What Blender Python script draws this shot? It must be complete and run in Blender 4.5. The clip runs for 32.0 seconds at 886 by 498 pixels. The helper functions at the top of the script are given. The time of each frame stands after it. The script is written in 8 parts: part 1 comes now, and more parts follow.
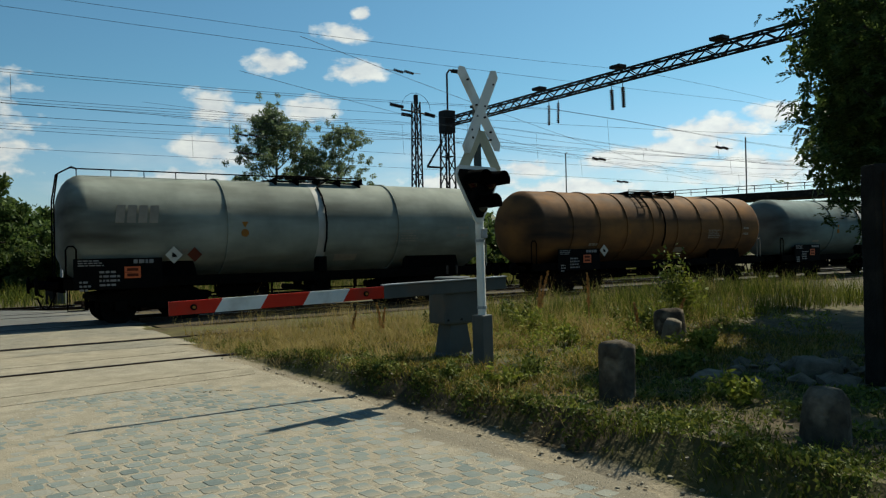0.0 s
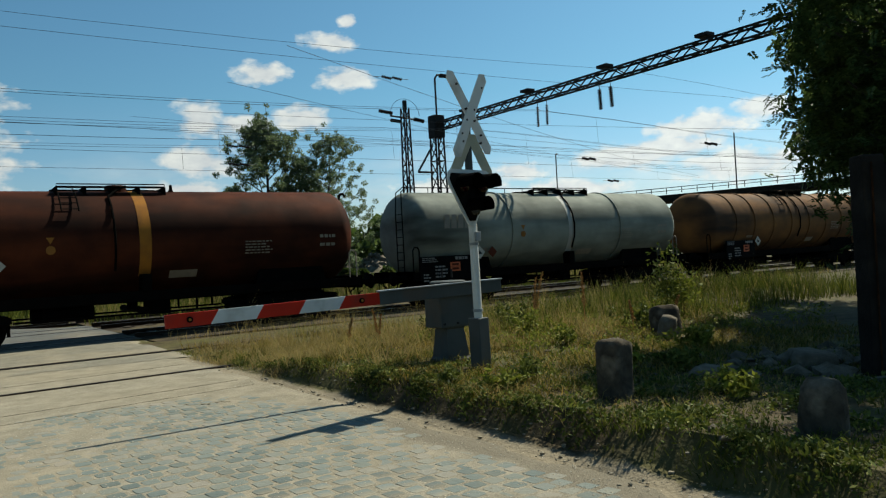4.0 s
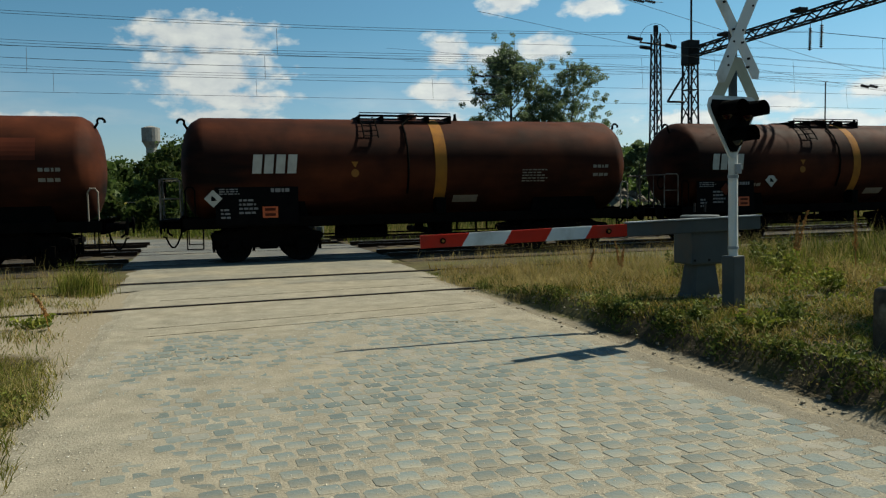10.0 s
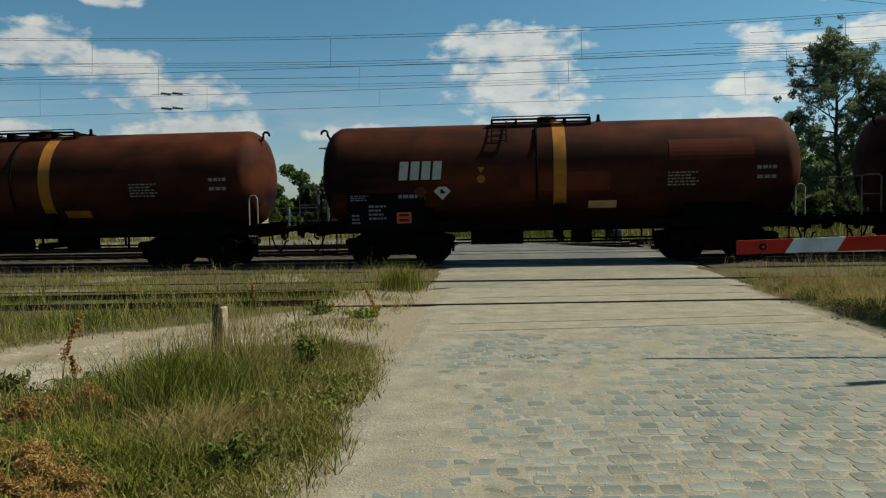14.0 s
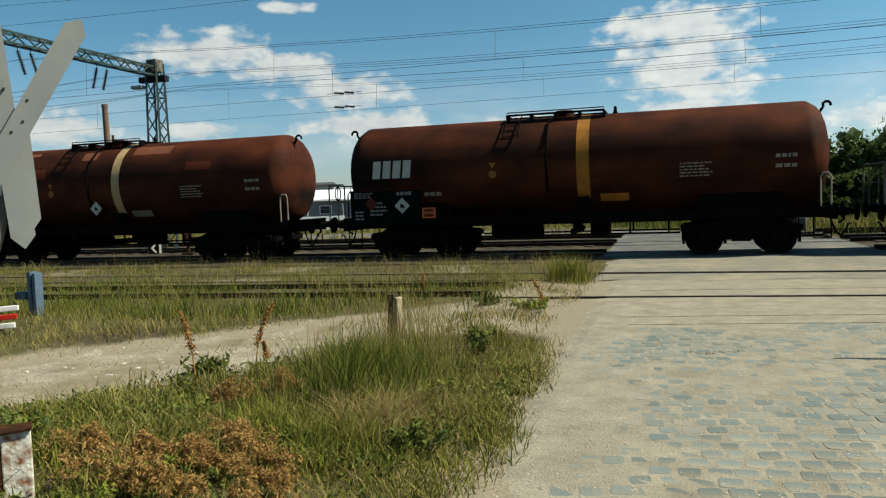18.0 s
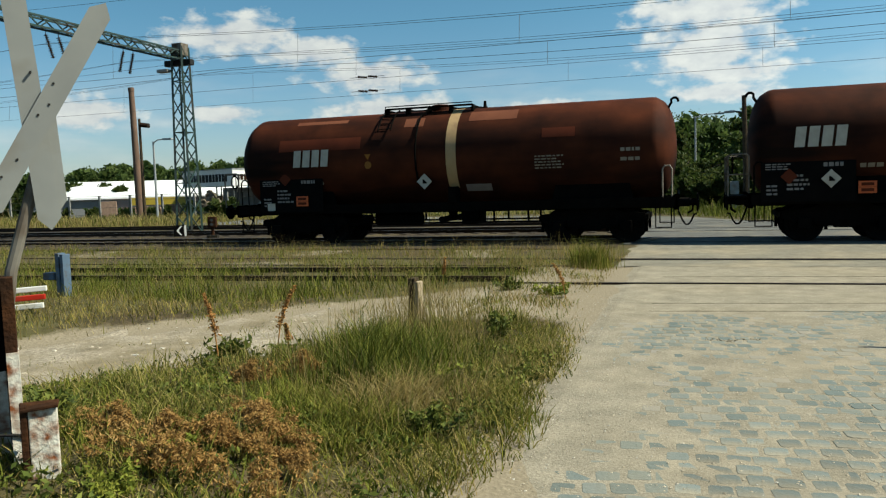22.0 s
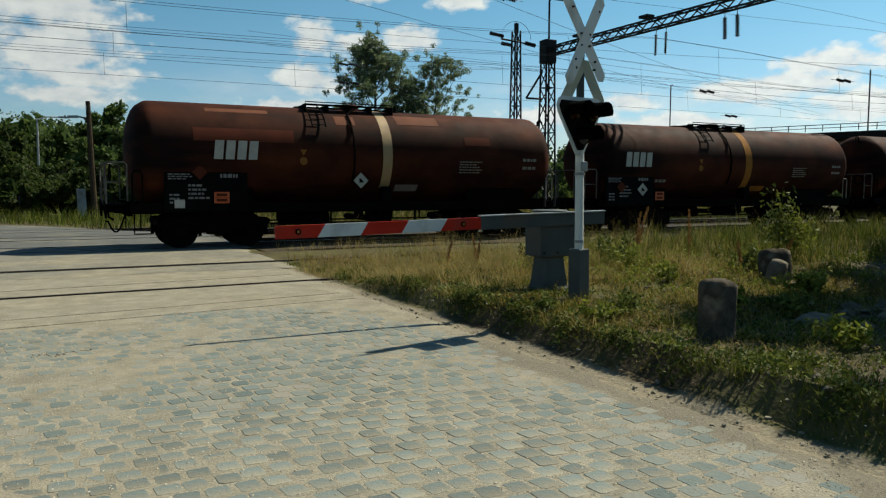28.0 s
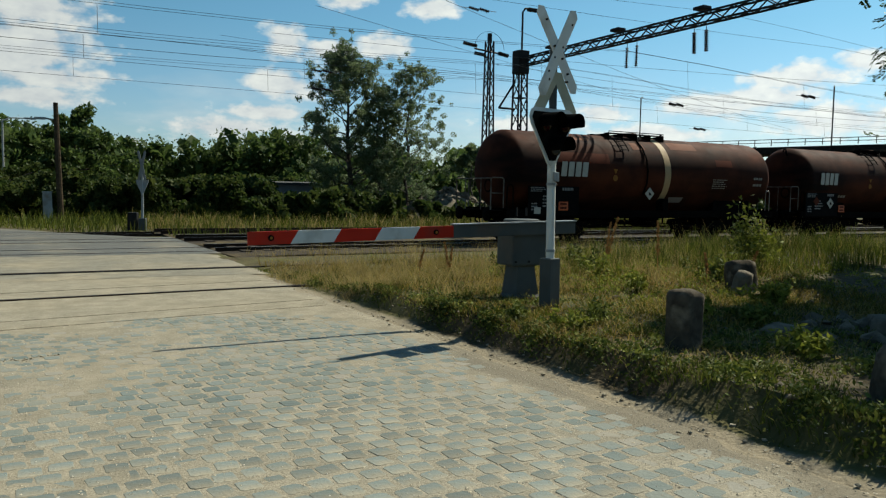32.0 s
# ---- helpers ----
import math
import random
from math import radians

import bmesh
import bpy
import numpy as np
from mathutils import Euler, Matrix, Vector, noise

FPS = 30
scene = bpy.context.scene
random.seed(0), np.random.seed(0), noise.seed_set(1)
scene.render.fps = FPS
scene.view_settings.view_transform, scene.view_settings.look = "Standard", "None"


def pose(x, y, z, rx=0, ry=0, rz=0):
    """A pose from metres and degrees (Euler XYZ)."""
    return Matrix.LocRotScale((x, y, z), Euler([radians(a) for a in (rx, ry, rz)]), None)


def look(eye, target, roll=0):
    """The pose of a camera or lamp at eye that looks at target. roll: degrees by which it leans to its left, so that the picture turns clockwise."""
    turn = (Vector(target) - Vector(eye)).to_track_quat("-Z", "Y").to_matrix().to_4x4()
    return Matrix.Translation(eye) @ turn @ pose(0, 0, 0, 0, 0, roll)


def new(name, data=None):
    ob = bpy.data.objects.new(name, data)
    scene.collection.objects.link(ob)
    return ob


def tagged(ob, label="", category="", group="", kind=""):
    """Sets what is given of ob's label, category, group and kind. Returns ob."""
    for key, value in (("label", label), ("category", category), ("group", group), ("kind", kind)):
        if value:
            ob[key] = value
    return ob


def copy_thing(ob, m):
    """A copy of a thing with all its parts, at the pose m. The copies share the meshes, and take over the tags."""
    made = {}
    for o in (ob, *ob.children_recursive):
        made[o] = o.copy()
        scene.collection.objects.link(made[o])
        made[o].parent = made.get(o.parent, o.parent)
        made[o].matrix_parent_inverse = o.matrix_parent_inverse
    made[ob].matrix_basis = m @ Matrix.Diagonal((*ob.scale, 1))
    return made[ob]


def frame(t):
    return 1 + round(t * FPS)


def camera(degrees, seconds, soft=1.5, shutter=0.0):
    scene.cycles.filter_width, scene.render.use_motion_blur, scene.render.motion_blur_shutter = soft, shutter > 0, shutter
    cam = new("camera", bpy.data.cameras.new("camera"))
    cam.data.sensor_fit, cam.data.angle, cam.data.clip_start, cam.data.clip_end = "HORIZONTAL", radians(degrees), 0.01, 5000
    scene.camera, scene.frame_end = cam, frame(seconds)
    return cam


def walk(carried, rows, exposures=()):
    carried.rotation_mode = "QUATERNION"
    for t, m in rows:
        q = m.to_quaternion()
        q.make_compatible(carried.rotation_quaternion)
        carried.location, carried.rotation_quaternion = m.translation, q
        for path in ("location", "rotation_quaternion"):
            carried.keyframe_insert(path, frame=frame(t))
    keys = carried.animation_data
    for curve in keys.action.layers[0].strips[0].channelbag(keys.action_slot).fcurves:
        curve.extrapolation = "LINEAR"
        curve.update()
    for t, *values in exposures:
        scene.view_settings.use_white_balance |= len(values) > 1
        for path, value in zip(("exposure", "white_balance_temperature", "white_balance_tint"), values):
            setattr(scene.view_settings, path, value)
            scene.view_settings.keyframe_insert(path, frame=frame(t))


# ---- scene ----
cam = camera(59.62, 32.0, soft=1.25)

# seconds, x, y, z, turn to the left, tilt up, lean to the left
CAM_ROWS = [
    (0.0, 0.000, 0.000, 1.699, -34.12, 0.25, -1.18),
    (0.5, -0.002, -0.006, 1.693, -35.43, 0.21, -2.07),
    (1.0, -0.004, -0.013, 1.687, -35.62, 0.46, -2.38),
    (1.5, -0.003, -0.011, 1.691, -35.75, -0.13, -2.86),
    (2.0, -0.002, -0.008, 1.695, -35.63, 0.44, -2.82),
    (2.5, -0.014, -0.012, 1.697, -35.46, 0.39, -3.06),
    (3.0, -0.025, -0.015, 1.699, -35.23, 0.55, -2.85),
    (3.5, -0.015, -0.011, 1.696, -34.91, 0.78, -2.96),
    (5.5, -0.048, -0.012, 1.693, -33.10, -0.53, -2.69),
    (6.0, -0.051, -0.017, 1.701, -31.36, -0.60, -2.63),
    (6.5, -0.054, 0.006, 1.692, -27.52, -1.11, -3.12),
    (7.0, -0.057, 0.028, 1.683, -26.09, -1.81, -2.86),
    (7.5, -0.057, 0.027, 1.677, -25.59, -3.78, -2.03),
    (8.0, -0.057, 0.026, 1.671, -27.25, -4.46, -1.11),
    (8.5, -0.089, 0.041, 1.669, -25.07, -4.59, -1.37),
    (9.0, -0.121, 0.057, 1.667, -23.82, -4.45, -0.79),
    (9.5, -0.125, 0.056, 1.661, -20.59, -4.26, -1.47),
    (10.0, -0.130, 0.054, 1.655, -17.08, -3.82, -1.07),
    (10.5, -0.135, 0.069, 1.662, -16.07, -4.76, -1.08),
    (11.0, -0.140, 0.083, 1.669, -14.10, -4.47, -0.67),
    (11.5, -0.176, 0.095, 1.666, -11.07, -5.17, -0.53),
    (12.0, -0.213, 0.106, 1.663, -7.36, -5.03, -0.39),
    (12.5, -0.221, 0.112, 1.664, -2.87, -5.03, -0.48),
    (13.0, -0.229, 0.118, 1.665, -0.78, -4.52, -0.86),
    (13.5, -0.243, 0.107, 1.663, 2.33, -3.71, -1.08),
    (14.0, -0.257, 0.095, 1.661, 4.56, -3.21, -1.15),
    (14.5, -0.281, 0.090, 1.667, 8.46, -2.97, -1.36),
    (15.0, -0.305, 0.084, 1.672, 11.37, -3.27, -1.60),
    (15.5, -0.321, 0.080, 1.675, 13.38, -2.62, -1.70),
    (17.5, -0.327, 0.058, 1.677, 16.70, -3.35, -2.02),
    (18.0, -0.334, 0.073, 1.677, 16.58, -3.56, -2.07),
    (18.5, -0.330, 0.078, 1.677, 16.89, -3.73, -1.94),
    (19.0, -0.327, 0.083, 1.677, 17.67, -4.07, -1.34),
    (19.5, -0.321, 0.077, 1.675, 19.79, -4.26, -1.74),
    (20.0, -0.315, 0.072, 1.674, 20.22, -4.22, -2.12),
    (20.5, -0.320, 0.075, 1.675, 20.61, -4.21, -1.90),
    (21.0, -0.325, 0.078, 1.676, 20.49, -4.50, -1.85),
    (21.5, -0.318, 0.071, 1.675, 20.00, -4.66, -2.03),
    (22.0, -0.311, 0.064, 1.674, 18.30, -4.63, -1.74),
    (22.5, -0.289, 0.065, 1.677, 16.09, -4.54, -1.52),
    (23.0, -0.268, 0.066, 1.680, 13.07, -4.46, -1.71),
    (23.5, -0.234, 0.078, 1.679, 9.10, -4.85, -1.22),
    (24.0, -0.201, 0.089, 1.678, 4.99, -5.16, -1.15),
    (24.5, -0.166, 0.082, 1.674, -0.16, -5.33, -0.76),
    (25.0, -0.130, 0.076, 1.670, -5.36, -5.49, -0.47),
    (25.5, -0.107, 0.047, 1.680, -11.47, -4.85, -0.20),
    (26.0, -0.085, 0.018, 1.690, -16.75, -4.56, -0.48),
    (26.5, -0.044, -0.007, 1.688, -20.66, -4.27, -0.63),
    (28.5, -0.066, -0.020, 1.681, -27.93, -4.79, 0.33),
    (29.0, -0.082, -0.033, 1.686, -28.28, -4.79, 0.22),
    (29.5, -0.080, -0.033, 1.686, -28.51, -4.82, 0.09),
    (30.0, -0.079, -0.033, 1.685, -29.13, -4.37, 0.24),
    (30.5, -0.084, -0.042, 1.686, -29.07, -4.29, 0.13),
    (31.0, -0.090, -0.050, 1.687, -29.05, -4.31, 0.27),
    (31.5, -0.094, -0.054, 1.686, -29.13, -4.28, 0.66),
    (32.0, -0.099, -0.057, 1.686, -29.26, -4.06, 1.00),
]
walk(cam, [(t, pose(x, y, z, 90 + tilt, 0, turn) @ pose(0, 0, 0, 0, 0, lean)) for t, x, y, z, turn, tilt, lean in CAM_ROWS],
     [(0.0, 0.53, 6650, 5), (6.0, 0.50, 6650, 5), (8.0, 0.43, 6650, 5), (9.2, 0.54, 6650, 5), (13.0, 0.44, 6650, 5), (15.5, 0.50, 6650, 5), (18.0, 0.78, 6650, 5), (22.0, 0.82, 6650, 5), (25.0, 0.55, 6650, 5), (26.5, 0.42, 6650, 5), (29.0, 0.59, 6650, 5), (32.0, 0.59, 6650, 5)])

# ---- light: high sun from beyond the right, blue sky with fair-weather clouds ----
SUN_DIR = Vector((0.87, 0.20, 1.0)).normalized()
sun = new("sun", bpy.data.lights.new("sun", "SUN"))
sun.data.energy, sun.data.angle, sun.data.color = 5.0, radians(0.55), (1.0, 0.955, 0.82)
sun.matrix_world = look((30, 10, 40), Vector((30, 10, 40)) - SUN_DIR)

world = bpy.data.worlds.new("sky")
scene.world = world
world.use_nodes = True
wn, wl = world.node_tree.nodes, world.node_tree.links
wn.clear()


def wmath(op, a, b=None, clamp=False):
    n = wn.new("ShaderNodeMath")
    n.operation, n.use_clamp = op, clamp
    for i, v in enumerate((a, b)):
        if v is None:
            continue
        if isinstance(v, (int, float)):
            n.inputs[i].default_value = v
        else:
            wl.new(v, n.inputs[i])
    return n.outputs[0]


sky = wn.new("ShaderNodeTexSky")
sky.sky_type, sky.sun_disc = "NISHITA", False
sky.sun_elevation, sky.sun_rotation = math.asin(SUN_DIR.z), math.atan2(SUN_DIR.x, SUN_DIR.y)
sky.air_density, sky.dust_density, sky.ozone_density = 1.0, 0.6, 1.6
tc = wn.new("ShaderNodeTexCoord")
sep = wn.new("ShaderNodeSeparateXYZ")
wl.new(tc.outputs["Generated"], sep.inputs[0])
az = wmath("MULTIPLY", wmath("ARCTAN2", sep.outputs[0], sep.outputs[1]), 57.2958)
el = wmath("MULTIPLY", wmath("ARCSINE", sep.outputs[2]), 57.2958)
# cumulus heaps: azimuth to the right of the road, height, half width, half height, all in degrees
CLOUDS = [(27.3, 15.8, 2.4, 0.9), (28.5, 17.2, 0.8, 0.7), (22.1, 13.7, 2.1, 1.0), (28.1, 13.3, 2.4, 1.0), (17.6, 10.5, 1.9, 1.6), (20.8, 10.1, 2.6, 0.9), (17.5, 7.6, 3.3, 1.5), (24.8, 10.5, 2.7, 1.2),
          (53.4, 8.1, 4.4, 1.3), (57.5, 9.0, 2.4, 1.0), (48.0, 6.3, 4.8, 1.2), (56.0, 5.3, 6.0, 1.5), (40.5, 6.0, 2.3, 0.9), (0.9, 9.0, 5.6, 3.1), (0.5, 11.4, 6.2, 1.9), (2.2, 7.2, 5.2, 1.1), (16.4, 5.6, 4.0, 0.8),
          (-32.8, 10.9, 6.0, 1.7), (-27.5, 9.8, 4.2, 1.4), (-23.3, 8.1, 4.8, 1.6), (-42.8, 5.6, 4.2, 1.5), (-33.8, 5.5, 3.0, 0.8), (-21.5, 5.7, 6.3, 1.3), (-27.2, 13.9, 2.2, 0.5), (13.6, 4.4, 5.4, 1.1), (7.2, 3.0, 1.6, 0.6), (1.5, 5.9, 4.4, 0.9), (-10.5, 5.4, 4.5, 0.8), (36.0, 5.0, 4.5, 0.9), (44.0, 4.4, 5.5, 0.9), (51.5, 6.9, 5.0, 1.2)]
heap = None
for ca, ce, ra, re_ in CLOUDS:
    u = wmath("DIVIDE", wmath("SUBTRACT", az, ca), ra)
    v = wmath("DIVIDE", wmath("SUBTRACT", el, ce), re_)
    d = wmath("SUBTRACT", 1.0, wmath("SQRT", wmath("ADD", wmath("MULTIPLY", u, u), wmath("MULTIPLY", v, v))))
    heap = d if heap is None else wmath("MAXIMUM", heap, d)
comb = wn.new("ShaderNodeCombineXYZ")
wl.new(wmath("MULTIPLY", az, 0.2), comb.inputs[0])
wl.new(wmath("MULTIPLY", el, 0.36), comb.inputs[1])
billow = wn.new("ShaderNodeTexNoise")
billow.inputs["Scale"].default_value, billow.inputs["Detail"].default_value, billow.inputs["Roughness"].default_value = 2.3, 8, 0.56
wl.new(comb.outputs[0], billow.inputs["Vector"])
puff = wmath("ADD", heap, wmath("MULTIPLY", wmath("SUBTRACT", billow.outputs["Fac"], 0.5), 2.2))
cover = wmath("MULTIPLY", wmath("SUBTRACT", puff, 0.06), 2.1, True)
# low haze bank of distant small cloud near the horizon
comb2 = wn.new("ShaderNodeCombineXYZ")
wl.new(wmath("MULTIPLY", az, 0.11), comb2.inputs[0])
wl.new(wmath("MULTIPLY", el, 0.45), comb2.inputs[1])
low = wn.new("ShaderNodeTexNoise")
low.inputs["Scale"].default_value, low.inputs["Detail"].default_value = 1.0, 6
wl.new(comb2.outputs[0], low.inputs["Vector"])
band = wmath("SUBTRACT", 1.0, wmath("DIVIDE", wmath("ABSOLUTE", wmath("SUBTRACT", el, 4.5)), 4.5), True)
lowc = wmath("MULTIPLY", wmath("MULTIPLY", wmath("SUBTRACT", low.outputs["Fac"], 0.46), 5.0, True), wmath("MULTIPLY", band, 0.5))
cover = wmath("MAXIMUM", cover, lowc)
ramp = wn.new("ShaderNodeValToRGB")
ramp.color_ramp.elements[0].position, ramp.color_ramp.elements[0].color = 0.25, (0.60, 0.66, 0.74, 1)
ramp.color_ramp.elements[1].position, ramp.color_ramp.elements[1].color = 0.75, (0.96, 1.0, 0.98, 1)
wl.new(billow.outputs["Fac"], ramp.inputs[0])
bg_sky, bg_cloud, mixer, wout = wn.new("ShaderNodeBackground"), wn.new("ShaderNodeBackground"), wn.new("ShaderNodeMixShader"), wn.new("ShaderNodeOutputWorld")
tint = wn.new("ShaderNodeMix")
tint.data_type, tint.blend_type = "RGBA", "MULTIPLY"
tint.inputs[0].default_value = 1.0
# clear blue overhead, paler and less green in the haze over the horizon
haze = wn.new("ShaderNodeMix")
haze.data_type = "RGBA"
haze.inputs[6].default_value, haze.inputs[7].default_value = (0.56, 0.92, 1.0, 1), (0.84, 0.93, 1.12, 1)
wl.new(wmath("SUBTRACT", 1.0, wmath("DIVIDE", el, 12.0), True), haze.inputs[0])
wl.new(haze.outputs[2], tint.inputs[7])
wl.new(sky.outputs[0], tint.inputs[6])
# the sky and its clouds grow brighter towards the sun
near_sun = wmath("MULTIPLY", wmath("ADD", az, 15.0), 1 / 70.0, True)
wl.new(wmath("ADD", 0.059, wmath("MULTIPLY", near_sun, 0.015)), bg_sky.inputs[1])
wl.new(wmath("ADD", 0.46, wmath("MULTIPLY", near_sun, 0.24)), bg_cloud.inputs[1])
wl.new(tint.outputs[2], bg_sky.inputs[0])
wl.new(ramp.outputs[0], bg_cloud.inputs[0])
wl.new(cover, mixer.inputs[0])
wl.new(bg_sky.outputs[0], mixer.inputs[1])
wl.new(bg_cloud.outputs[0], mixer.inputs[2])
wl.new(mixer.outputs[0], wout.inputs[0])

# ---- materials ----


DULL = 0.63        # scales every base colour down, so shade renders deeper at the raised exposure


def mat(name, base, other=None, scale=3.0, rough=0.8, metal=0.0, bump=0.0, bscale=40.0, stain=None, sscale=0.7, samount=0.5, obj_random=0.0, island=None, spec=0.4, detail=6, through_=0.0, long_=None, blotch=0.0):
    """Painted or natural surface: fine grain between two colours, broad stains, small relief."""
    m = bpy.data.materials.new(name)
    m.use_nodes = True
    n, l = m.node_tree.nodes, m.node_tree.links
    b = n["Principled BSDF"]
    b.inputs["Roughness"].default_value, b.inputs["Metallic"].default_value = rough, metal
    b.inputs["Specular IOR Level"].default_value = spec
    co = n.new("ShaderNodeTexCoord").outputs["Object"]
    drawn = co
    if long_:       # stains drawn out along the body, shifted down to darken its lower flank
        mp = n.new("ShaderNodeMapping")
        mp.inputs["Scale"].default_value = long_
        mp.inputs["Location"].default_value = (0, 0, 2.64)
        l.new(co, mp.inputs["Vector"])
        drawn = mp.outputs[0]
    def noise_tex(s, d=detail, v=None):
        t = n.new("ShaderNodeTexNoise")
        t.inputs["Scale"].default_value, t.inputs["Detail"].default_value = s, d
        l.new(v or co, t.inputs["Vector"])
        return t.outputs["Fac"]
    def mix(f, a, c):
        x = n.new("ShaderNodeMix")
        x.data_type = "RGBA"
        for sock, v in ((x.inputs[0], f), (x.inputs[6], a), (x.inputs[7], c)):
            if isinstance(v, (int, float)):
                sock.default_value = v
            elif isinstance(v, tuple):
                sock.default_value = (*v, 1)
            else:
                l.new(v, sock)
        return x.outputs[2]
    def spread(f, lo, hi):
        r = n.new("ShaderNodeMapRange")
        r.inputs[1].default_value, r.inputs[2].default_value = lo, hi
        l.new(f, r.inputs[0])
        return r.outputs[0]
    other = other or tuple(c * 0.7 for c in base)
    base, other, stain = [c and tuple(DULL * k for k in c) for c in (base, other, stain)]
    island = island and [tuple(DULL * k for k in c) for c in island]
    col = mix(spread(noise_tex(scale), 0.3, 0.7), base, other)
    if stain:
        col = mix(spread(noise_tex(sscale, 4, drawn), 0.62 - 0.3 * samount, 0.80 - 0.2 * samount), col, stain)
    if obj_random or island:
        src = n.new("ShaderNodeNewGeometry").outputs["Random Per Island"] if island else n.new("ShaderNodeObjectInfo").outputs["Random"]
        if island:
            ramp_ = n.new("ShaderNodeValToRGB")
            ramp_.color_ramp.interpolation = "LINEAR"
            while len(ramp_.color_ramp.elements) < len(island):
                ramp_.color_ramp.elements.new(0.5)
            for i, c in enumerate(island):
                ramp_.color_ramp.elements[i].position = i / (len(island) - 1)
                ramp_.color_ramp.elements[i].color = (*c, 1)
            l.new(src, ramp_.inputs[0])
            col = mix(0.75, col, ramp_.outputs[0])
        else:
            h = n.new("ShaderNodeHueSaturation")
            l.new(spread(src, -0.0, 1.0), h.inputs["Fac"])
            h.inputs["Fac"].default_value = 1
            n2 = n.new("ShaderNodeMapRange")
            n2.inputs[3].default_value, n2.inputs[4].default_value = 1 - obj_random, 1 + obj_random
            l.new(src, n2.inputs[0])
            l.remove(h.inputs["Fac"].links[0])
            l.new(n2.outputs[0], h.inputs["Value"])
            l.new(col, h.inputs["Color"])
            col = h.outputs[0]
    if blotch:      # worn and dusty patches a hand to a pace across
        t = n.new("ShaderNodeTexNoise")
        t.inputs["Scale"].default_value, t.inputs["Detail"].default_value, t.inputs["Roughness"].default_value = 2.6, 9, 0.72
        l.new(co, t.inputs["Vector"])
        v = n.new("ShaderNodeMapRange")
        v.inputs[1].default_value, v.inputs[2].default_value, v.inputs[3].default_value, v.inputs[4].default_value = 0.3, 0.7, 1 - blotch, 1 + blotch
        l.new(t.outputs["Fac"], v.inputs[0])
        hs = n.new("ShaderNodeHueSaturation")
        l.new(v.outputs[0], hs.inputs["Value"])
        l.new(col, hs.inputs["Color"])
        col = hs.outputs[0]
    l.new(col, b.inputs["Base Color"])
    if bump:
        bp = n.new("ShaderNodeBump")
        bp.inputs["Strength"].default_value, bp.inputs["Distance"].default_value = bump, 0.02
        l.new(noise_tex(bscale), bp.inputs["Height"])
        l.new(bp.outputs[0], b.inputs["Normal"])
    if through_:
        tr = n.new("ShaderNodeBsdfTranslucent")
        l.new(col, tr.inputs[0])
        mx = n.new("ShaderNodeMixShader")
        mx.inputs[0].default_value = through_
        l.new(b.outputs[0], mx.inputs[1])
        l.new(tr.outputs[0], mx.inputs[2])
        l.new(mx.outputs[0], n["Material Output"].inputs["Surface"])
    rr = n.new("ShaderNodeMapRange")
    rr.inputs[3].default_value, rr.inputs[4].default_value = max(rough - 0.12, 0.05), min(rough + 0.12, 1)
    l.new(noise_tex(scale * 2.3), rr.inputs[0])
    l.new(rr.outputs[0], b.inputs["Roughness"])
    return m


M_GROUND = mat("dry_soil", (0.135, 0.10, 0.056), (0.05, 0.042, 0.022), 5.5, 0.97, bump=0.8, bscale=25, spec=0.1, stain=(0.12, 0.115, 0.042), sscale=0.5, samount=0.7, blotch=0.30)
M_SAND = mat("sandy_road", (0.43, 0.38, 0.285), (0.235, 0.21, 0.16), 46, 0.95, bump=0.45, bscale=60, stain=(0.34, 0.295, 0.215), sscale=0.38, samount=0.70, spec=0.1, detail=9, blotch=0.30)
M_PATH = mat("gravel_track", (0.54, 0.47, 0.355), (0.24, 0.20, 0.145), 34, 0.95, bump=1.0, bscale=34, stain=(0.27, 0.22, 0.14), sscale=1.1, samount=0.72, spec=0.15, blotch=0.32)
M_ASPHALT = mat("old_asphalt", (0.285, 0.258, 0.195), (0.21, 0.195, 0.155), 22, 0.9, bump=0.4, bscale=90, stain=(0.35, 0.30, 0.21), sscale=0.5, samount=0.6, spec=0.2, blotch=0.30)
M_PANEL = mat("crossing_panel", (0.165, 0.162, 0.148), (0.115, 0.115, 0.107), 12, 0.9, bump=0.3, bscale=70, stain=(0.25, 0.225, 0.175), sscale=0.6, samount=0.4, spec=0.15, blotch=0.28)
M_COBBLE = mat("stone_sett", (0.205, 0.24, 0.225), (0.155, 0.185, 0.172), 14, 0.8, bump=0.3, bscale=30, stain=(0.36, 0.31, 0.22), sscale=2.3, samount=0.66, obj_random=0.24, spec=0.2, detail=8)
M_COBBLE_FAR = mat("stone_sett_rows", (0.205, 0.24, 0.225), (0.155, 0.185, 0.172), 14, 0.8, bump=0.3, bscale=30, stain=(0.36, 0.31, 0.22), sscale=2.3, samount=0.66, island=[(0.12, 0.15, 0.14), (0.17, 0.205, 0.19), (0.23, 0.255, 0.23), (0.215, 0.235, 0.20), (0.29, 0.285, 0.235), (0.37, 0.32, 0.25)], spec=0.2, detail=8)
M_PEBBLE = mat("grit", (0.62, 0.54, 0.40), (0.40, 0.36, 0.29), 30, 0.9, spec=0.15, island=[(0.42, 0.36, 0.26), (0.68, 0.59, 0.44), (0.55, 0.54, 0.48)])
M_BALLAST = mat("ballast", (0.085, 0.066, 0.046), (0.035, 0.028, 0.021), 14, 0.95, bump=1.0, bscale=25, stain=(0.13, 0.10, 0.05), sscale=0.5, samount=0.5, spec=0.1, blotch=0.35)
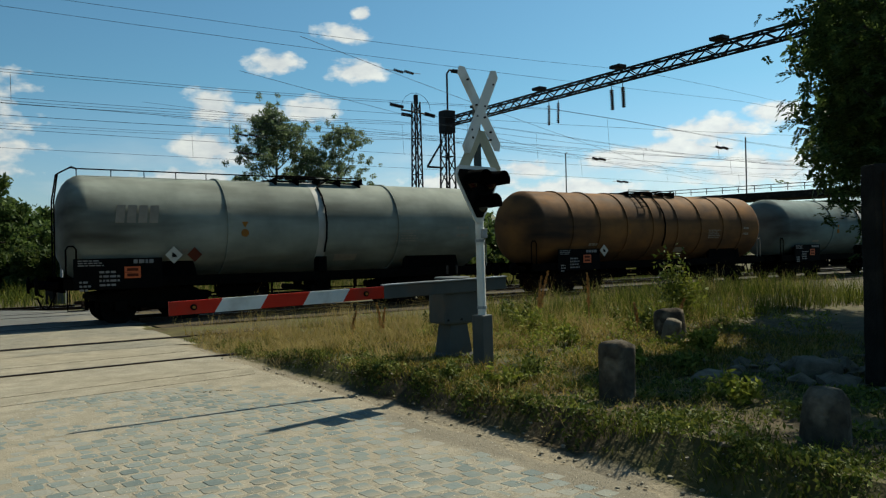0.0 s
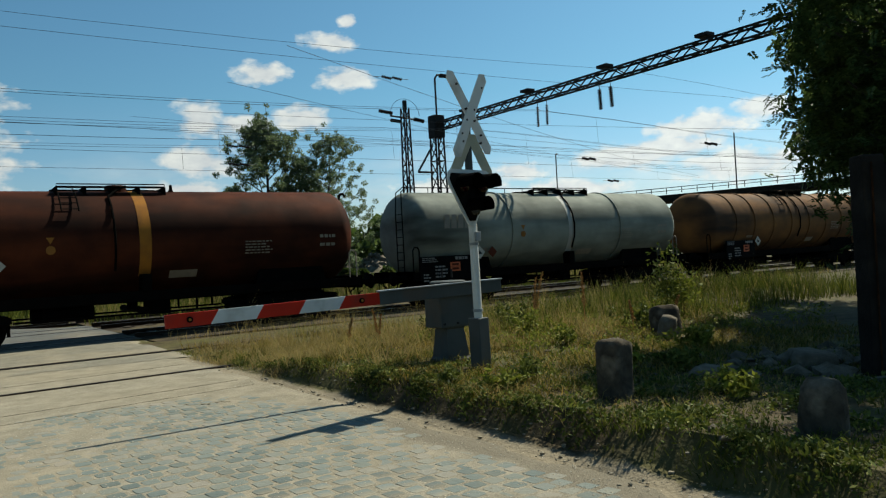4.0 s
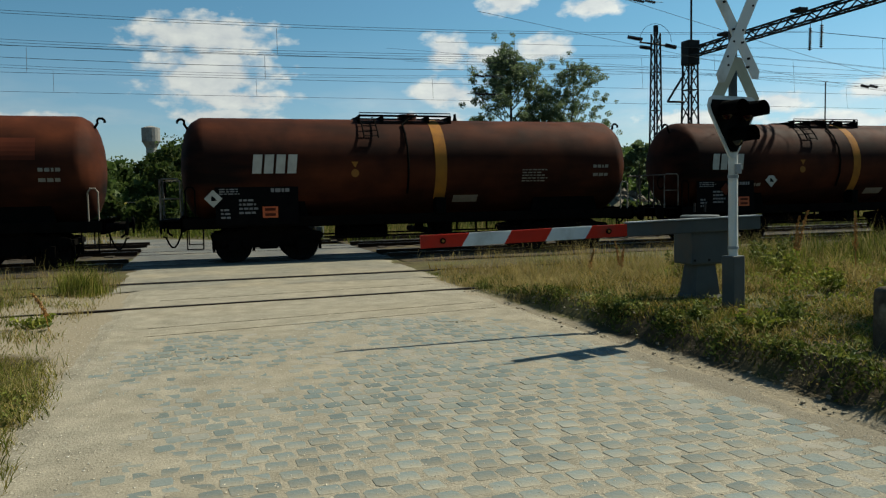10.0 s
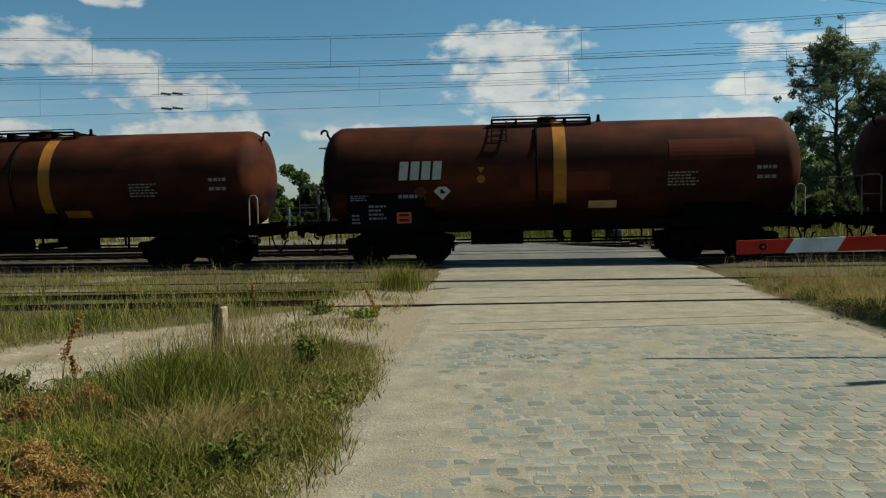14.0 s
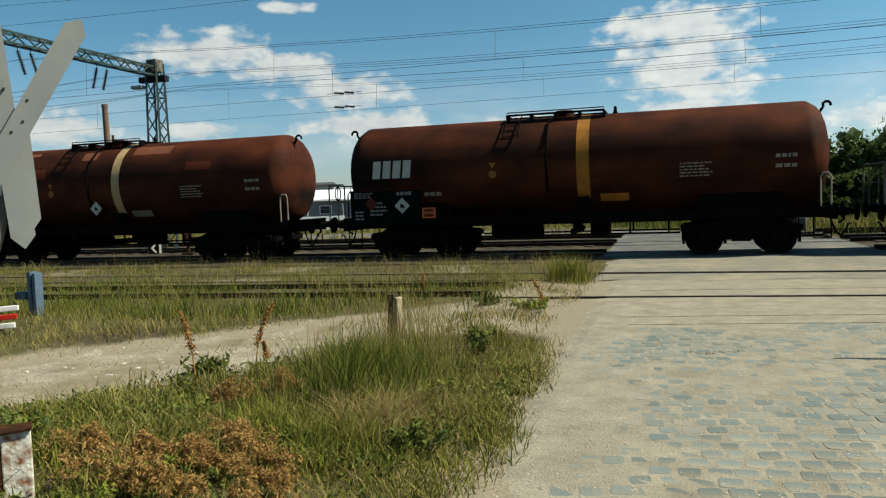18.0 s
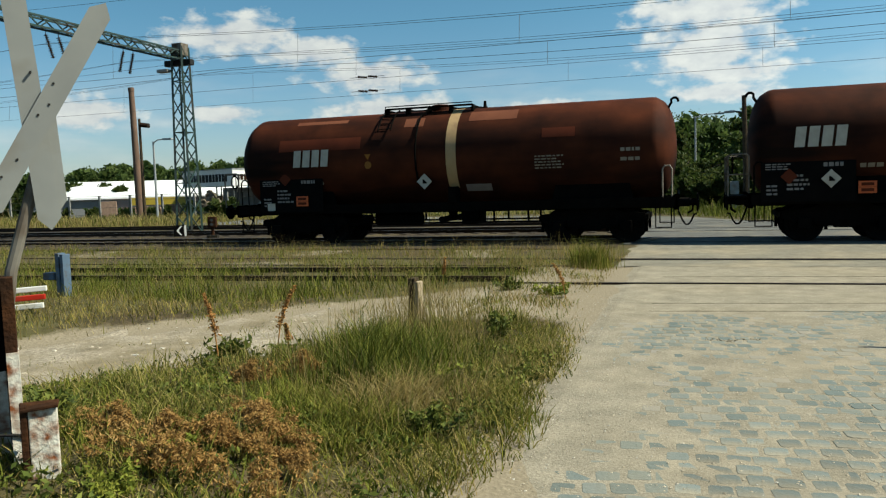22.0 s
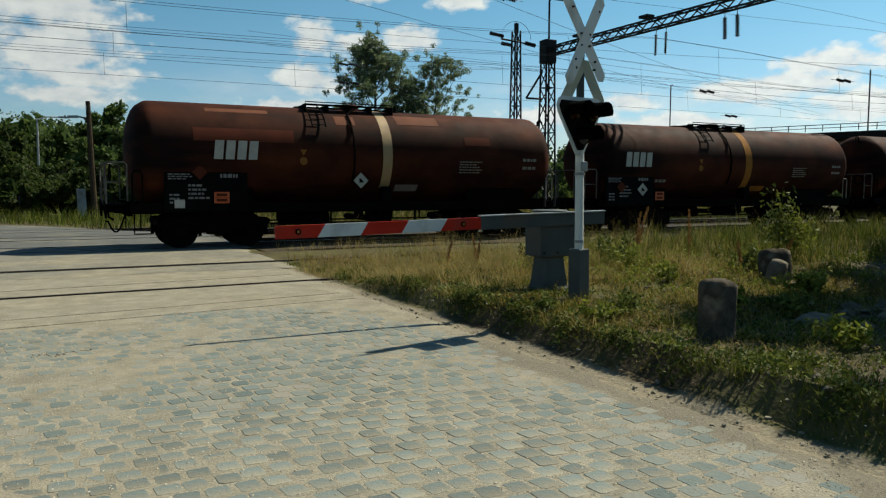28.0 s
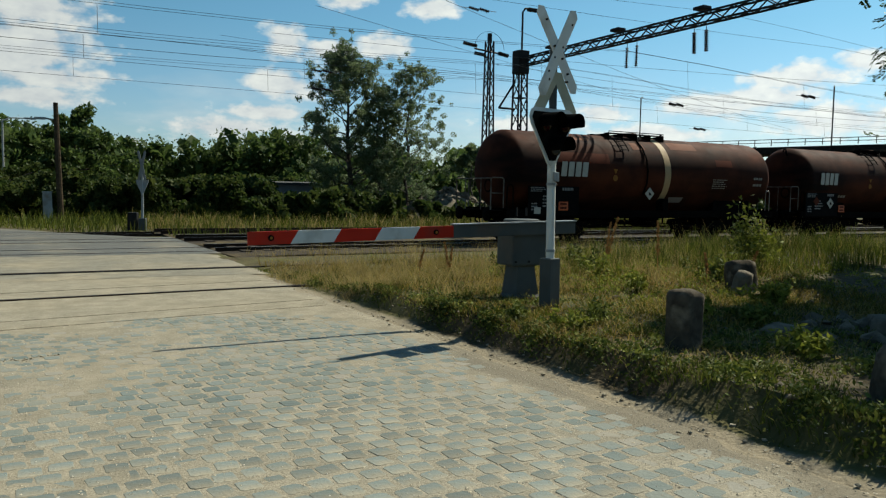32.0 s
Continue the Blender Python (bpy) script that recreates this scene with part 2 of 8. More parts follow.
M_RAIL = mat("rusty_rail", (0.055, 0.034, 0.022), (0.03, 0.02, 0.014), 8, 0.8, 0.1, bump=0.2, spec=0.15)
M_RAILTOP = mat("polished_rail_head", (0.20, 0.19, 0.175), (0.10, 0.09, 0.08), 8, 0.45, 0.7)
M_SLEEPER = mat("sleeper", (0.075, 0.06, 0.045), (0.04, 0.033, 0.026), 6, 0.95, bump=0.4, spec=0.1)
M_GRASS = mat("grass", (0.20, 0.20, 0.05), None, 2, 0.8, island=[(0.05, 0.07, 0.010), (0.19, 0.195, 0.034), (0.37, 0.32, 0.075), (0.66, 0.52, 0.21)], spec=0.12, detail=2, through_=0.3)
M_GRASS_VERGE = mat("sunburnt_grass", (0.24, 0.22, 0.06), None, 2, 0.8, island=[(0.06, 0.075, 0.010), (0.23, 0.215, 0.035), (0.42, 0.34, 0.075), (0.60, 0.46, 0.17)], spec=0.12, detail=2, through_=0.3, blotch=0.35)
M_GRASS_DRY = mat("dry_grass", (0.42, 0.32, 0.13), None, 2, 0.85, island=[(0.36, 0.25, 0.085), (0.52, 0.385, 0.155), (0.27, 0.245, 0.065), (0.60, 0.46, 0.23)], spec=0.12, detail=2, through_=0.45, blotch=0.32)
M_GRASS_GOLD = mat("golden_grass", (0.26, 0.19, 0.055), None, 2, 0.85, island=[(0.38, 0.24, 0.042), (0.09, 0.095, 0.014), (0.66, 0.46, 0.11), (0.04, 0.048, 0.008), (0.30, 0.255, 0.04)], spec=0.1, detail=2, through_=0.36, blotch=0.5)
# dark green for lush tufts, and for shade painted into the bank's front grass
M_GRASS_SHADE = mat("lush_shade_grass", (0.11, 0.14, 0.025), None, 2, 0.8, island=[(0.035, 0.052, 0.006), (0.13, 0.165, 0.018), (0.36, 0.34, 0.06)], spec=0.12, detail=2, through_=0.24, blotch=0.5)
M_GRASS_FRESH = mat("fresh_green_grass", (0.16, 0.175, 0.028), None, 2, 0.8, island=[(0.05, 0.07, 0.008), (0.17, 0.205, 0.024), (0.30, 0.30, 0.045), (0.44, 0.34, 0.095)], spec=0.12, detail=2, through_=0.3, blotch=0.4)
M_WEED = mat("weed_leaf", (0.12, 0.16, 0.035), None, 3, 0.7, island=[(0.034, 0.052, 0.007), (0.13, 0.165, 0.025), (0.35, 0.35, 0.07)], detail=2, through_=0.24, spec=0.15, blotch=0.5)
# lighter copy of the weed leaf, with sunlight put into its colour
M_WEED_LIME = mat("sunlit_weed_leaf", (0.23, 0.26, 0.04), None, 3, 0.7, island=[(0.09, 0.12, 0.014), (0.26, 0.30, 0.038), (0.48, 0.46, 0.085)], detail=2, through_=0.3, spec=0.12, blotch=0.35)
M_SORREL = mat("dry_sorrel", (0.45, 0.22, 0.08), None, 3, 0.9, island=[(0.26, 0.11, 0.035), (0.55, 0.27, 0.08), (0.66, 0.38, 0.14)], detail=2, spec=0.05)
M_STRAW = mat("rotten_litter", (0.50, 0.30, 0.10), None, 3, 0.95, island=[(0.16, 0.085, 0.03), (0.58, 0.34, 0.11), (0.36, 0.20, 0.07), (0.70, 0.46, 0.18)], detail=2, spec=0.05, through_=0.3)
M_LEAF = mat("tree_leaf", (0.08, 0.13, 0.03), None, 3, 0.55, island=[(0.03, 0.06, 0.014), (0.09, 0.14, 0.034), (0.19, 0.25, 0.075)], detail=2, through_=0.45, spec=0.12)
M_LEAF_SILVER = mat("poplar_leaf", (0.17, 0.23, 0.10), None, 3, 0.5, island=[(0.085, 0.135, 0.05), (0.19, 0.26, 0.11), (0.40, 0.45, 0.27)], detail=2, through_=0.5, spec=0.22)
M_BUSH = mat("bush_leaf", (0.06, 0.10, 0.02), None, 3, 0.6, island=[(0.022, 0.042, 0.009), (0.06, 0.09, 0.022), (0.135, 0.15, 0.04)], detail=2, through_=0.45, spec=0.10)
M_BARK = mat("bark", (0.10, 0.085, 0.065), (0.05, 0.04, 0.03), 5, 0.95, bump=0.8, bscale=14)
M_WOOD = mat("weathered_wood", (0.11, 0.08, 0.05), (0.05, 0.037, 0.025), 7, 0.95, bump=0.8, bscale=22, spec=0.05)
M_PALEWOOD = mat("pale_wood", (0.60, 0.49, 0.33), (0.26, 0.19, 0.12), 9, 0.92, bump=0.9, bscale=25, spec=0.1)
M_STONE = mat("mossy_stone", (0.14, 0.115, 0.085), (0.06, 0.05, 0.038), 9, 0.97, bump=1.0, bscale=18, stain=(0.30, 0.255, 0.19), sscale=5, samount=0.42, spec=0.04)
M_STONE_PALE = mat("pale_limestone", (0.25, 0.215, 0.165), (0.12, 0.10, 0.075), 7, 0.95, bump=1.0, bscale=18, spec=0.05)
M_WHITE = mat("white_enamel", (0.98, 0.97, 0.90), (0.88, 0.86, 0.78), 3, 0.45, stain=(0.50, 0.44, 0.33), sscale=2.2, samount=0.25)
M_CREAM = mat("sun_bleached_back", (0.72, 0.65, 0.45), (0.60, 0.53, 0.36), 4, 0.6)
M_GREYBACK = mat("grey_enamel_back", (0.33, 0.335, 0.31), (0.27, 0.275, 0.26), 4, 0.65, stain=(0.23, 0.20, 0.15), sscale=2.5, samount=0.25, spec=0.15)
M_RED = mat("red_reflective", (0.60, 0.032, 0.012), (0.48, 0.026, 0.012), 4, 0.6, stain=(0.33, 0.05, 0.03), sscale=3, samount=0.25, spec=0.12)
M_WHITE_BAR = mat("white_reflective", (0.76, 0.80, 0.78), (0.66, 0.70, 0.69), 4, 0.5, stain=(0.42, 0.42, 0.38), sscale=3, samount=0.25)
M_GREY = mat("grey_paint", (0.105, 0.118, 0.112), (0.075, 0.085, 0.082), 3, 0.6, stain=(0.12, 0.10, 0.08), sscale=2.5, samount=0.35, spec=0.2)
M_GREY_LIGHT = mat("light_grey_paint", (0.40, 0.42, 0.42), (0.33, 0.35, 0.35), 3, 0.5, stain=(0.22, 0.19, 0.15), sscale=2.5, samount=0.3)
M_BLACK = mat("black_paint", (0.0035, 0.0034, 0.0033), (0.007, 0.0065, 0.006), 3, 0.8, spec=0.04)
M_POLE_OLD = mat("rust_streaked_grey_paint", (0.26, 0.24, 0.20), (0.13, 0.10, 0.075), 6, 0.8, stain=(0.10, 0.06, 0.035), sscale=3, samount=0.5, spec=0.15)
M_LENS = mat("dark_red_lens", (0.05, 0.006, 0.006), (0.03, 0.004, 0.004), 3, 0.15, spec=0.6)
M_LENS_W = mat("clear_lens", (0.10, 0.10, 0.10), (0.06, 0.06, 0.06), 3, 0.15, spec=0.6)
M_STEEL_GREEN = mat("green_mast_paint", (0.022, 0.062, 0.050), (0.015, 0.036, 0.030), 2, 0.6, stain=(0.05, 0.035, 0.025), sscale=1.5, samount=0.4)
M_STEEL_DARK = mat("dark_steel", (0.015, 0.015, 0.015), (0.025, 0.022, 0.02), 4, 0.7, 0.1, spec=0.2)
M_WIRE = mat("weathered_copper_wire", (0.10, 0.11, 0.105), (0.06, 0.065, 0.06), 3, 0.6, 0.2)
M_INSUL = mat("brown_porcelain", (0.04, 0.025, 0.02), (0.03, 0.02, 0.015), 4, 0.25)
M_RUST = mat("flaking_rust", (0.10, 0.042, 0.018), (0.035, 0.017, 0.010), 9, 0.97, bump=0.6, bscale=30, stain=(0.02, 0.014, 0.011), sscale=5, samount=0.5, spec=0.03)
M_RUSTWHITE = mat("rust_and_old_white_paint", (0.95, 0.92, 0.80), (0.72, 0.66, 0.54), 18, 0.9, bump=0.5, bscale=30, stain=(0.26, 0.085, 0.03), sscale=17, samount=0.62, spec=0.1)
M_CONCRETE = mat("concrete", (0.36, 0.35, 0.32), (0.27, 0.26, 0.24), 4, 0.9, bump=0.4, stain=(0.20, 0.19, 0.17), sscale=1, samount=0.4)
M_CONCRETE_DARK = mat("very_dark_concrete", (0.042, 0.037, 0.032), (0.02, 0.018, 0.016), 4, 0.97, bump=0.6, stain=(0.075, 0.065, 0.05), sscale=2, samount=0.3, spec=0.03)
M_WALL_WHITE = mat("white_wall", (1.05, 1.04, 1.0), (0.95, 0.94, 0.90), 1.5, 0.8, stain=(0.5, 0.49, 0.46), sscale=0.4, samount=0.3)
M_WALL_GREY = mat("grey_sheet_wall", (0.26, 0.265, 0.27), (0.20, 0.205, 0.21), 1.5, 0.7)
M_ROOF_DARK = mat("dark_roof_felt", (0.07, 0.065, 0.06), (0.05, 0.048, 0.045), 2, 0.9)
M_ROOF_WHITE = mat("white_sheet_roof", (1.15, 1.16, 1.15), (1.02, 1.03, 1.03), 1.5, 0.5)
M_BRICKPILE = mat("stacked_tiles", (0.36, 0.24, 0.17), (0.22, 0.14, 0.10), 6, 0.9, obj_random=0.3)
M_YELLOW = mat("yellow_paint", (0.60, 0.44, 0.04), (0.48, 0.34, 0.03), 2, 0.6)
M_BLUE = mat("blue_paint", (0.12, 0.19, 0.27), (0.08, 0.13, 0.19), 3, 0.6, stain=(0.10, 0.08, 0.06), sscale=6, samount=0.4)
M_SIGNBLUE = mat("signal_blue_enamel", (0.02, 0.06, 0.36), (0.016, 0.05, 0.30), 3, 0.4)
M_DARKGLASS = mat("window_glass", (0.03, 0.035, 0.04), (0.02, 0.025, 0.03), 2, 0.1, spec=0.6)
M_CHIMNEY = mat("brown_brick_chimney", (0.22, 0.13, 0.085), (0.15, 0.09, 0.06), 2, 0.9)
M_RUBBLE = mat("rubble", (0.24, 0.185, 0.125), (0.09, 0.07, 0.045), 4, 0.95, bump=0.8, bscale=8, stain=(0.07, 0.085, 0.03), sscale=0.8, samount=0.5)
# wagons
# soot stains; their low offset also paints shade onto the lower flanks
RUSTY = dict(scale=1.1, rough=0.74, spec=0.05, bump=0.12, bscale=30, sscale=0.35, long_=(0.45, 1.0, 2.4))
M_TANK_RED = mat("sooty_shaded_red_brown_tank", (0.135, 0.036, 0.0150), (0.046, 0.0145, 0.0080), stain=(0.012, 0.007, 0.0055), samount=0.68, **RUSTY)
M_TANK_GREY = mat("sooty_grey_tank", (0.40, 0.425, 0.36), (0.24, 0.26, 0.22), stain=(0.085, 0.085, 0.07), samount=0.5, **RUSTY)
M_TANK_BROWN = mat("rust_stained_tank", (0.33, 0.155, 0.055), (0.16, 0.085, 0.042), stain=(0.05, 0.038, 0.032), samount=0.55, **RUSTY)
M_TANK_TEAL = mat("sooty_green_grey_tank", (0.22, 0.29, 0.275), (0.16, 0.21, 0.20), stain=(0.08, 0.08, 0.075), samount=0.5, **RUSTY)
# near-black running gear: the deep shade under the wagons is in the colour
M_FRAME = mat("shade_black_underframe", (0.004, 0.0036, 0.003), (0.008, 0.007, 0.006), 3, 0.98, bump=0.3, spec=0.02)
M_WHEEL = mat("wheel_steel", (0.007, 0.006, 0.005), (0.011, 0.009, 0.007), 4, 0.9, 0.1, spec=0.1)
M_STRIPE = mat("ochre_band", (0.50, 0.205, 0.03), (0.38, 0.155, 0.03), 3, 0.8, stain=(0.22, 0.10, 0.04), sscale=1.4, samount=0.35, spec=0.1)
M_STRIPE_PALE = mat("cream_band", (0.62, 0.41, 0.19), (0.50, 0.32, 0.15), 3, 0.7, stain=(0.30, 0.18, 0.09), sscale=1.4, samount=0.3)
M_STRIPE_WHITE = mat("whitish_band", (0.55, 0.54, 0.49), (0.45, 0.43, 0.38), 3, 0.7, stain=(0.28, 0.24, 0.18), sscale=1.4, samount=0.3)
M_MARK = mat("cream_marking", (0.66, 0.62, 0.52), (0.52, 0.48, 0.40), 5, 0.7)
M_MARK_FAINT = mat("faded_marking", (0.36, 0.31, 0.24), (0.27, 0.23, 0.18), 5, 0.7)
M_MARK_GREY = mat("grey_fine_print", (0.30, 0.28, 0.26), (0.22, 0.20, 0.19), 5, 0.7)
M_ORANGE = mat("orange_plate", (0.80, 0.16, 0.03), (0.66, 0.12, 0.03), 5, 0.6)
M_PATCHRED = mat("fresh_red_patch", (0.155, 0.037, 0.0175), (0.105, 0.027, 0.0135), 1.5, 0.75, spec=0.06)
M_PATCHPINK = mat("pink_primer_patch", (0.24, 0.088, 0.047), (0.17, 0.06, 0.034), 1.5, 0.75, spec=0.06)


def sand_over(m, inner, outer):
    """Lets loose sand cover the soil where the mesh's own 'sand' layer says so, with a grainy ragged edge."""
    n, l = m.node_tree.nodes, m.node_tree.links
    b = n["Principled BSDF"]
    below = b.inputs["Base Color"].links[0].from_socket
    at = n.new("ShaderNodeAttribute")
    at.attribute_name = "sand"
    co = n.new("ShaderNodeTexCoord").outputs["Object"]
    fac = at.outputs["Fac"]
    for s, w in ((2.2, 0.8), (17.0, 0.45)):
        t = n.new("ShaderNodeTexNoise")
        t.inputs["Scale"].default_value, t.inputs["Detail"].default_value = s, 5
        l.new(co, t.inputs["Vector"])
        k = n.new("ShaderNodeMath")
        k.operation = "MULTIPLY_ADD"
        l.new(t.outputs["Fac"], k.inputs[0])
        k.inputs[1].default_value = w
        a = n.new("ShaderNodeMath")
        a.operation = "SUBTRACT"
        a.inputs[1].default_value = w / 2
        l.new(fac, a.inputs[0])
        l.new(a.outputs[0], k.inputs[2])
        fac = k.outputs[0]
    r = n.new("ShaderNodeMapRange")
    r.inputs[1].default_value, r.inputs[2].default_value = 0.35, 0.65
    l.new(fac, r.inputs[0])
    t = n.new("ShaderNodeTexNoise")
    t.inputs["Scale"].default_value, t.inputs["Detail"].default_value = 38, 6
    l.new(co, t.inputs["Vector"])
    g = n.new("ShaderNodeMix")
    g.data_type = "RGBA"
    g.inputs[6].default_value, g.inputs[7].default_value = (*inner, 1), (*outer, 1)
    l.new(t.outputs["Fac"], g.inputs[0])
    x = n.new("ShaderNodeMix")
    x.data_type = "RGBA"
    l.new(r.outputs[0], x.inputs[0])
    l.new(below, x.inputs[6])
    l.new(g.outputs[2], x.inputs[7])
    l.new(x.outputs[2], b.inputs["Base Color"])


sand_over(M_SAND, (0.19, 0.165, 0.122), (0.092, 0.08, 0.06))
sand_over(M_GROUND, (0.265, 0.222, 0.155), (0.125, 0.104, 0.072))

# ---- building tools ----


def obj_from(name, bm, material, parent=None, label="", smooth=False):
    me = bpy.data.meshes.new(name)
    bm.to_mesh(me)
    bm.free()
    for m in material if isinstance(material, (list, tuple)) else (material,):
        me.materials.append(m)
    if smooth:
        for p in me.polygons:
            p.use_smooth = True
    ob = new(name, me)
    if parent:
        ob.parent = parent
    if label:
        ob["label"] = label
    return ob


def part(name, bm, material, parent, label="", smooth=False):
    return obj_from(name, bm, material, parent, label, smooth)


def thing(name, m, label, category, group="", kind=""):
    e = new(name)
    e.empty_display_size = 0.2
    e.matrix_world = m
    return tagged(e, label, category, group, kind)


def box(bm, x0, x1, y0, y1, z0, z1, bevel=0.0, m=None):
    r = bmesh.ops.create_cube(bm, size=1, matrix=Matrix.LocRotScale(((x0 + x1) / 2, (y0 + y1) / 2, (z0 + z1) / 2), None, (abs(x1 - x0), abs(y1 - y0), abs(z1 - z0))))
    if bevel:
        es = {e for v in r["verts"] for e in v.link_edges}
        r2 = bmesh.ops.bevel(bm, geom=list(es), offset=bevel, segments=2, affect="EDGES", profile=0.6)
        vs = {v for f in r2["faces"] for v in f.verts} | {v for v in r["verts"] if v.is_valid}
    else:
        vs = r["verts"]
    if m is not None:
        bmesh.ops.transform(bm, matrix=m, verts=list(vs))
    return bm


def boxm(*a, **k):
    return box(bmesh.new(), *a, **k)


def rod(bm, a, b, r0, r1=None, n=8, caps=True):
    """A round bar from a to b."""
    a, b = Vector(a), Vector(b)
    d = b - a
    q = d.to_track_quat("Z", "Y").to_matrix().to_4x4()
    bmesh.ops.create_cone(bm, cap_ends=caps, segments=n, radius1=r0, radius2=r0 if r1 is None else r1, depth=d.length, matrix=Matrix.Translation((a + b) / 2) @ q)
    return bm


def rodm(*a, **k):
    return rod(bmesh.new(), *a, **k)


def bar(bm, a, b, w, h):
    """A flat bar from a to b, w across and h upright."""
    a, b = Vector(a), Vector(b)
    d = b - a
    q = d.to_track_quat("X", "Z").to_matrix().to_4x4()
    bmesh.ops.create_cube(bm, size=1, matrix=Matrix.Translation((a + b) / 2) @ q @ Matrix.Diagonal((d.length, w, h, 1)))
    return bm


def tube(bm, pts, r, n=6):
    """One bent round bar through the points."""
    pts = [Vector(p) for p in pts]
    rings, side = [], None
    for i, p in enumerate(pts):
        d = (pts[min(i + 1, len(pts) - 1)] - pts[max(i - 1, 0)]).normalized()
        if side is None:
            side = d.orthogonal().normalized()
        side = (side - d * side.dot(d)).normalized()
        up = d.cross(side)
        rings.append([bm.verts.new(p + (side * math.cos(2 * math.pi * k / n) + up * math.sin(2 * math.pi * k / n)) * r) for k in range(n)])
    for a, b in zip(rings, rings[1:]):
        for k in range(n):
            bm.faces.new((a[k], a[(k + 1) % n], b[(k + 1) % n], b[k]))
    bm.faces.new(rings[0][::-1])
    bm.faces.new(rings[-1])
    return bm


def lathe(bm, profile, n=24, m=None):
    """Turns rows of (radius, height) round z."""
    rings = []
    for r, z in profile:
        if r < 1e-5:
            rings.append([bm.verts.new((0, 0, z))])
        else:
            rings.append([bm.verts.new((r * math.cos(2 * math.pi * i / n), r * math.sin(2 * math.pi * i / n), z)) for i in range(n)])
    made = [v for r in rings for v in r]
    for p, q in zip(rings, rings[1:]):
        for i in range(n):
            j = (i + 1) % n
            if len(p) == 1 and len(q) > 1:
                bm.faces.new((p[0], q[i], q[j]))
            elif len(q) == 1 and len(p) > 1:
                bm.faces.new((p[i], p[j], q[0]))
            elif len(p) > 1:
                bm.faces.new((p[i], p[j], q[j], q[i]))
    if m is not None:
        bmesh.ops.transform(bm, matrix=m, verts=made)
    return bm


def prism(bm, outline, y0, y1, m=None):
    """An outline in x and z, given thickness along y."""
    f = [bm.verts.new((x, y0, z)) for x, z in outline]
    b = [bm.verts.new((x, y1, z)) for x, z in outline]
    bm.faces.new(f)
    bm.faces.new(b[::-1])
    for i in range(len(f)):
        j = (i + 1) % len(f)
        bm.faces.new((f[j], f[i], b[i], b[j]))
    bmesh.ops.recalc_face_normals(bm, faces=bm.faces)
    if m is not None:
        bmesh.ops.transform(bm, matrix=m, verts=f + b)
    return bm


def rough_up(bm, amount, scale=4.0, seed=0.0):
    for v in bm.verts:
        v.co += noise.noise_vector(v.co * scale + Vector((seed, seed * 2, 0))) * amount
    return bm


def mesh_stuff(name, verts, faces, material, label, category, kind="stuff"):
    me = bpy.data.meshes.new(name)
    me.from_pydata(verts, [], faces)
    me.materials.append(material)
    ob = new(name, me)
    return tagged(ob, label, category, "", kind)


def smoothstep(a, b, x):
    t = min(max((x - a) / (b - a), 0), 1)
    return t * t * (3 - 2 * t)


def path_y(x):
    """Middle line of the gravel track on the left verge."""
    return 6.9 + (x + 6.1) * 1.28


def ground_z(x, y):
    """Height of the soil: a low bank on both verges, level at the tracks."""
    bank = smoothstep(4.42, 4.70, x + 0.10 * noise.noise((y * 1.3, 4.0, 0))) * (1 - smoothstep(10.5, 13.0, y)) * (0.27 + 0.05 * noise.noise((x * 0.7, y * 0.7, 0)))
    hump = 0.34 * math.exp(-((x + 3.6) / 1.5) ** 2 - ((y - 2.6) / 2.0) ** 2)
    verge = smoothstep(-1.9, -2.9, x) * (1 - smoothstep(9.5, 11.5, y)) * (0.09 + 0.05 * noise.noise((x * 0.6, y * 0.6, 3)))
    dip = smoothstep(2.9, 1.8, abs(y - path_y(x))) if x < -3.2 else 0
    verge *= 1 - dip
    road = -0.014 if -1.95 < x < 4.55 and y < 21.5 or -2.5 < x < 5.0 and 9 < y < 66 else 0.0
    bed = 0.0
    if y > 19.3 and not (-2.4 < x < 5.0 and y < 29):
        bed = -0.08 * smoothstep(19.3, 20.3, y) * (1 - smoothstep(33, 36, y))
    mound = 0.42 * math.exp(-((x - 16.5) / 4.5) ** 2 - ((y - 12.6) / 2.6) ** 2)
    return bank + hump + verge + road + bed + mound

# ---- ground, road, tracks ----
NO_Y = 19.6          # near edge of the ballast
TRACK_Y = (22.45, 26.9, 31.4)


def spaced(near0, near1, step, far):
    v, out = near0, []
    while v < near1:
        out.append(v)
        v += step
    g, lo, hi = step * 1.6, [], []
    a = near0
    while a > -far:
        a -= g
        lo.append(a)
        g *= 1.35
    g, a = step * 1.6, v
    while a < far:
        hi.append(a)
        a += g
        g *= 1.35
    return lo[::-1] + out + hi


gx, gy = spaced(-13, 15, 0.25, 2500), spaced(0, 24, 0.25, 2500)
gv = [(x, y, ground_z(x, y)) for y in gy for x in gx]
gf = [(j * len(gx) + i, j * len(gx) + i + 1, (j + 1) * len(gx) + i + 1, (j + 1) * len(gx) + i) for j in range(len(gy) - 1) for i in range(len(gx) - 1)]
ground = mesh_stuff("ground", gv, gf, M_GROUND, "dry brown soil with thin grass on both verges", "ground", "structure")


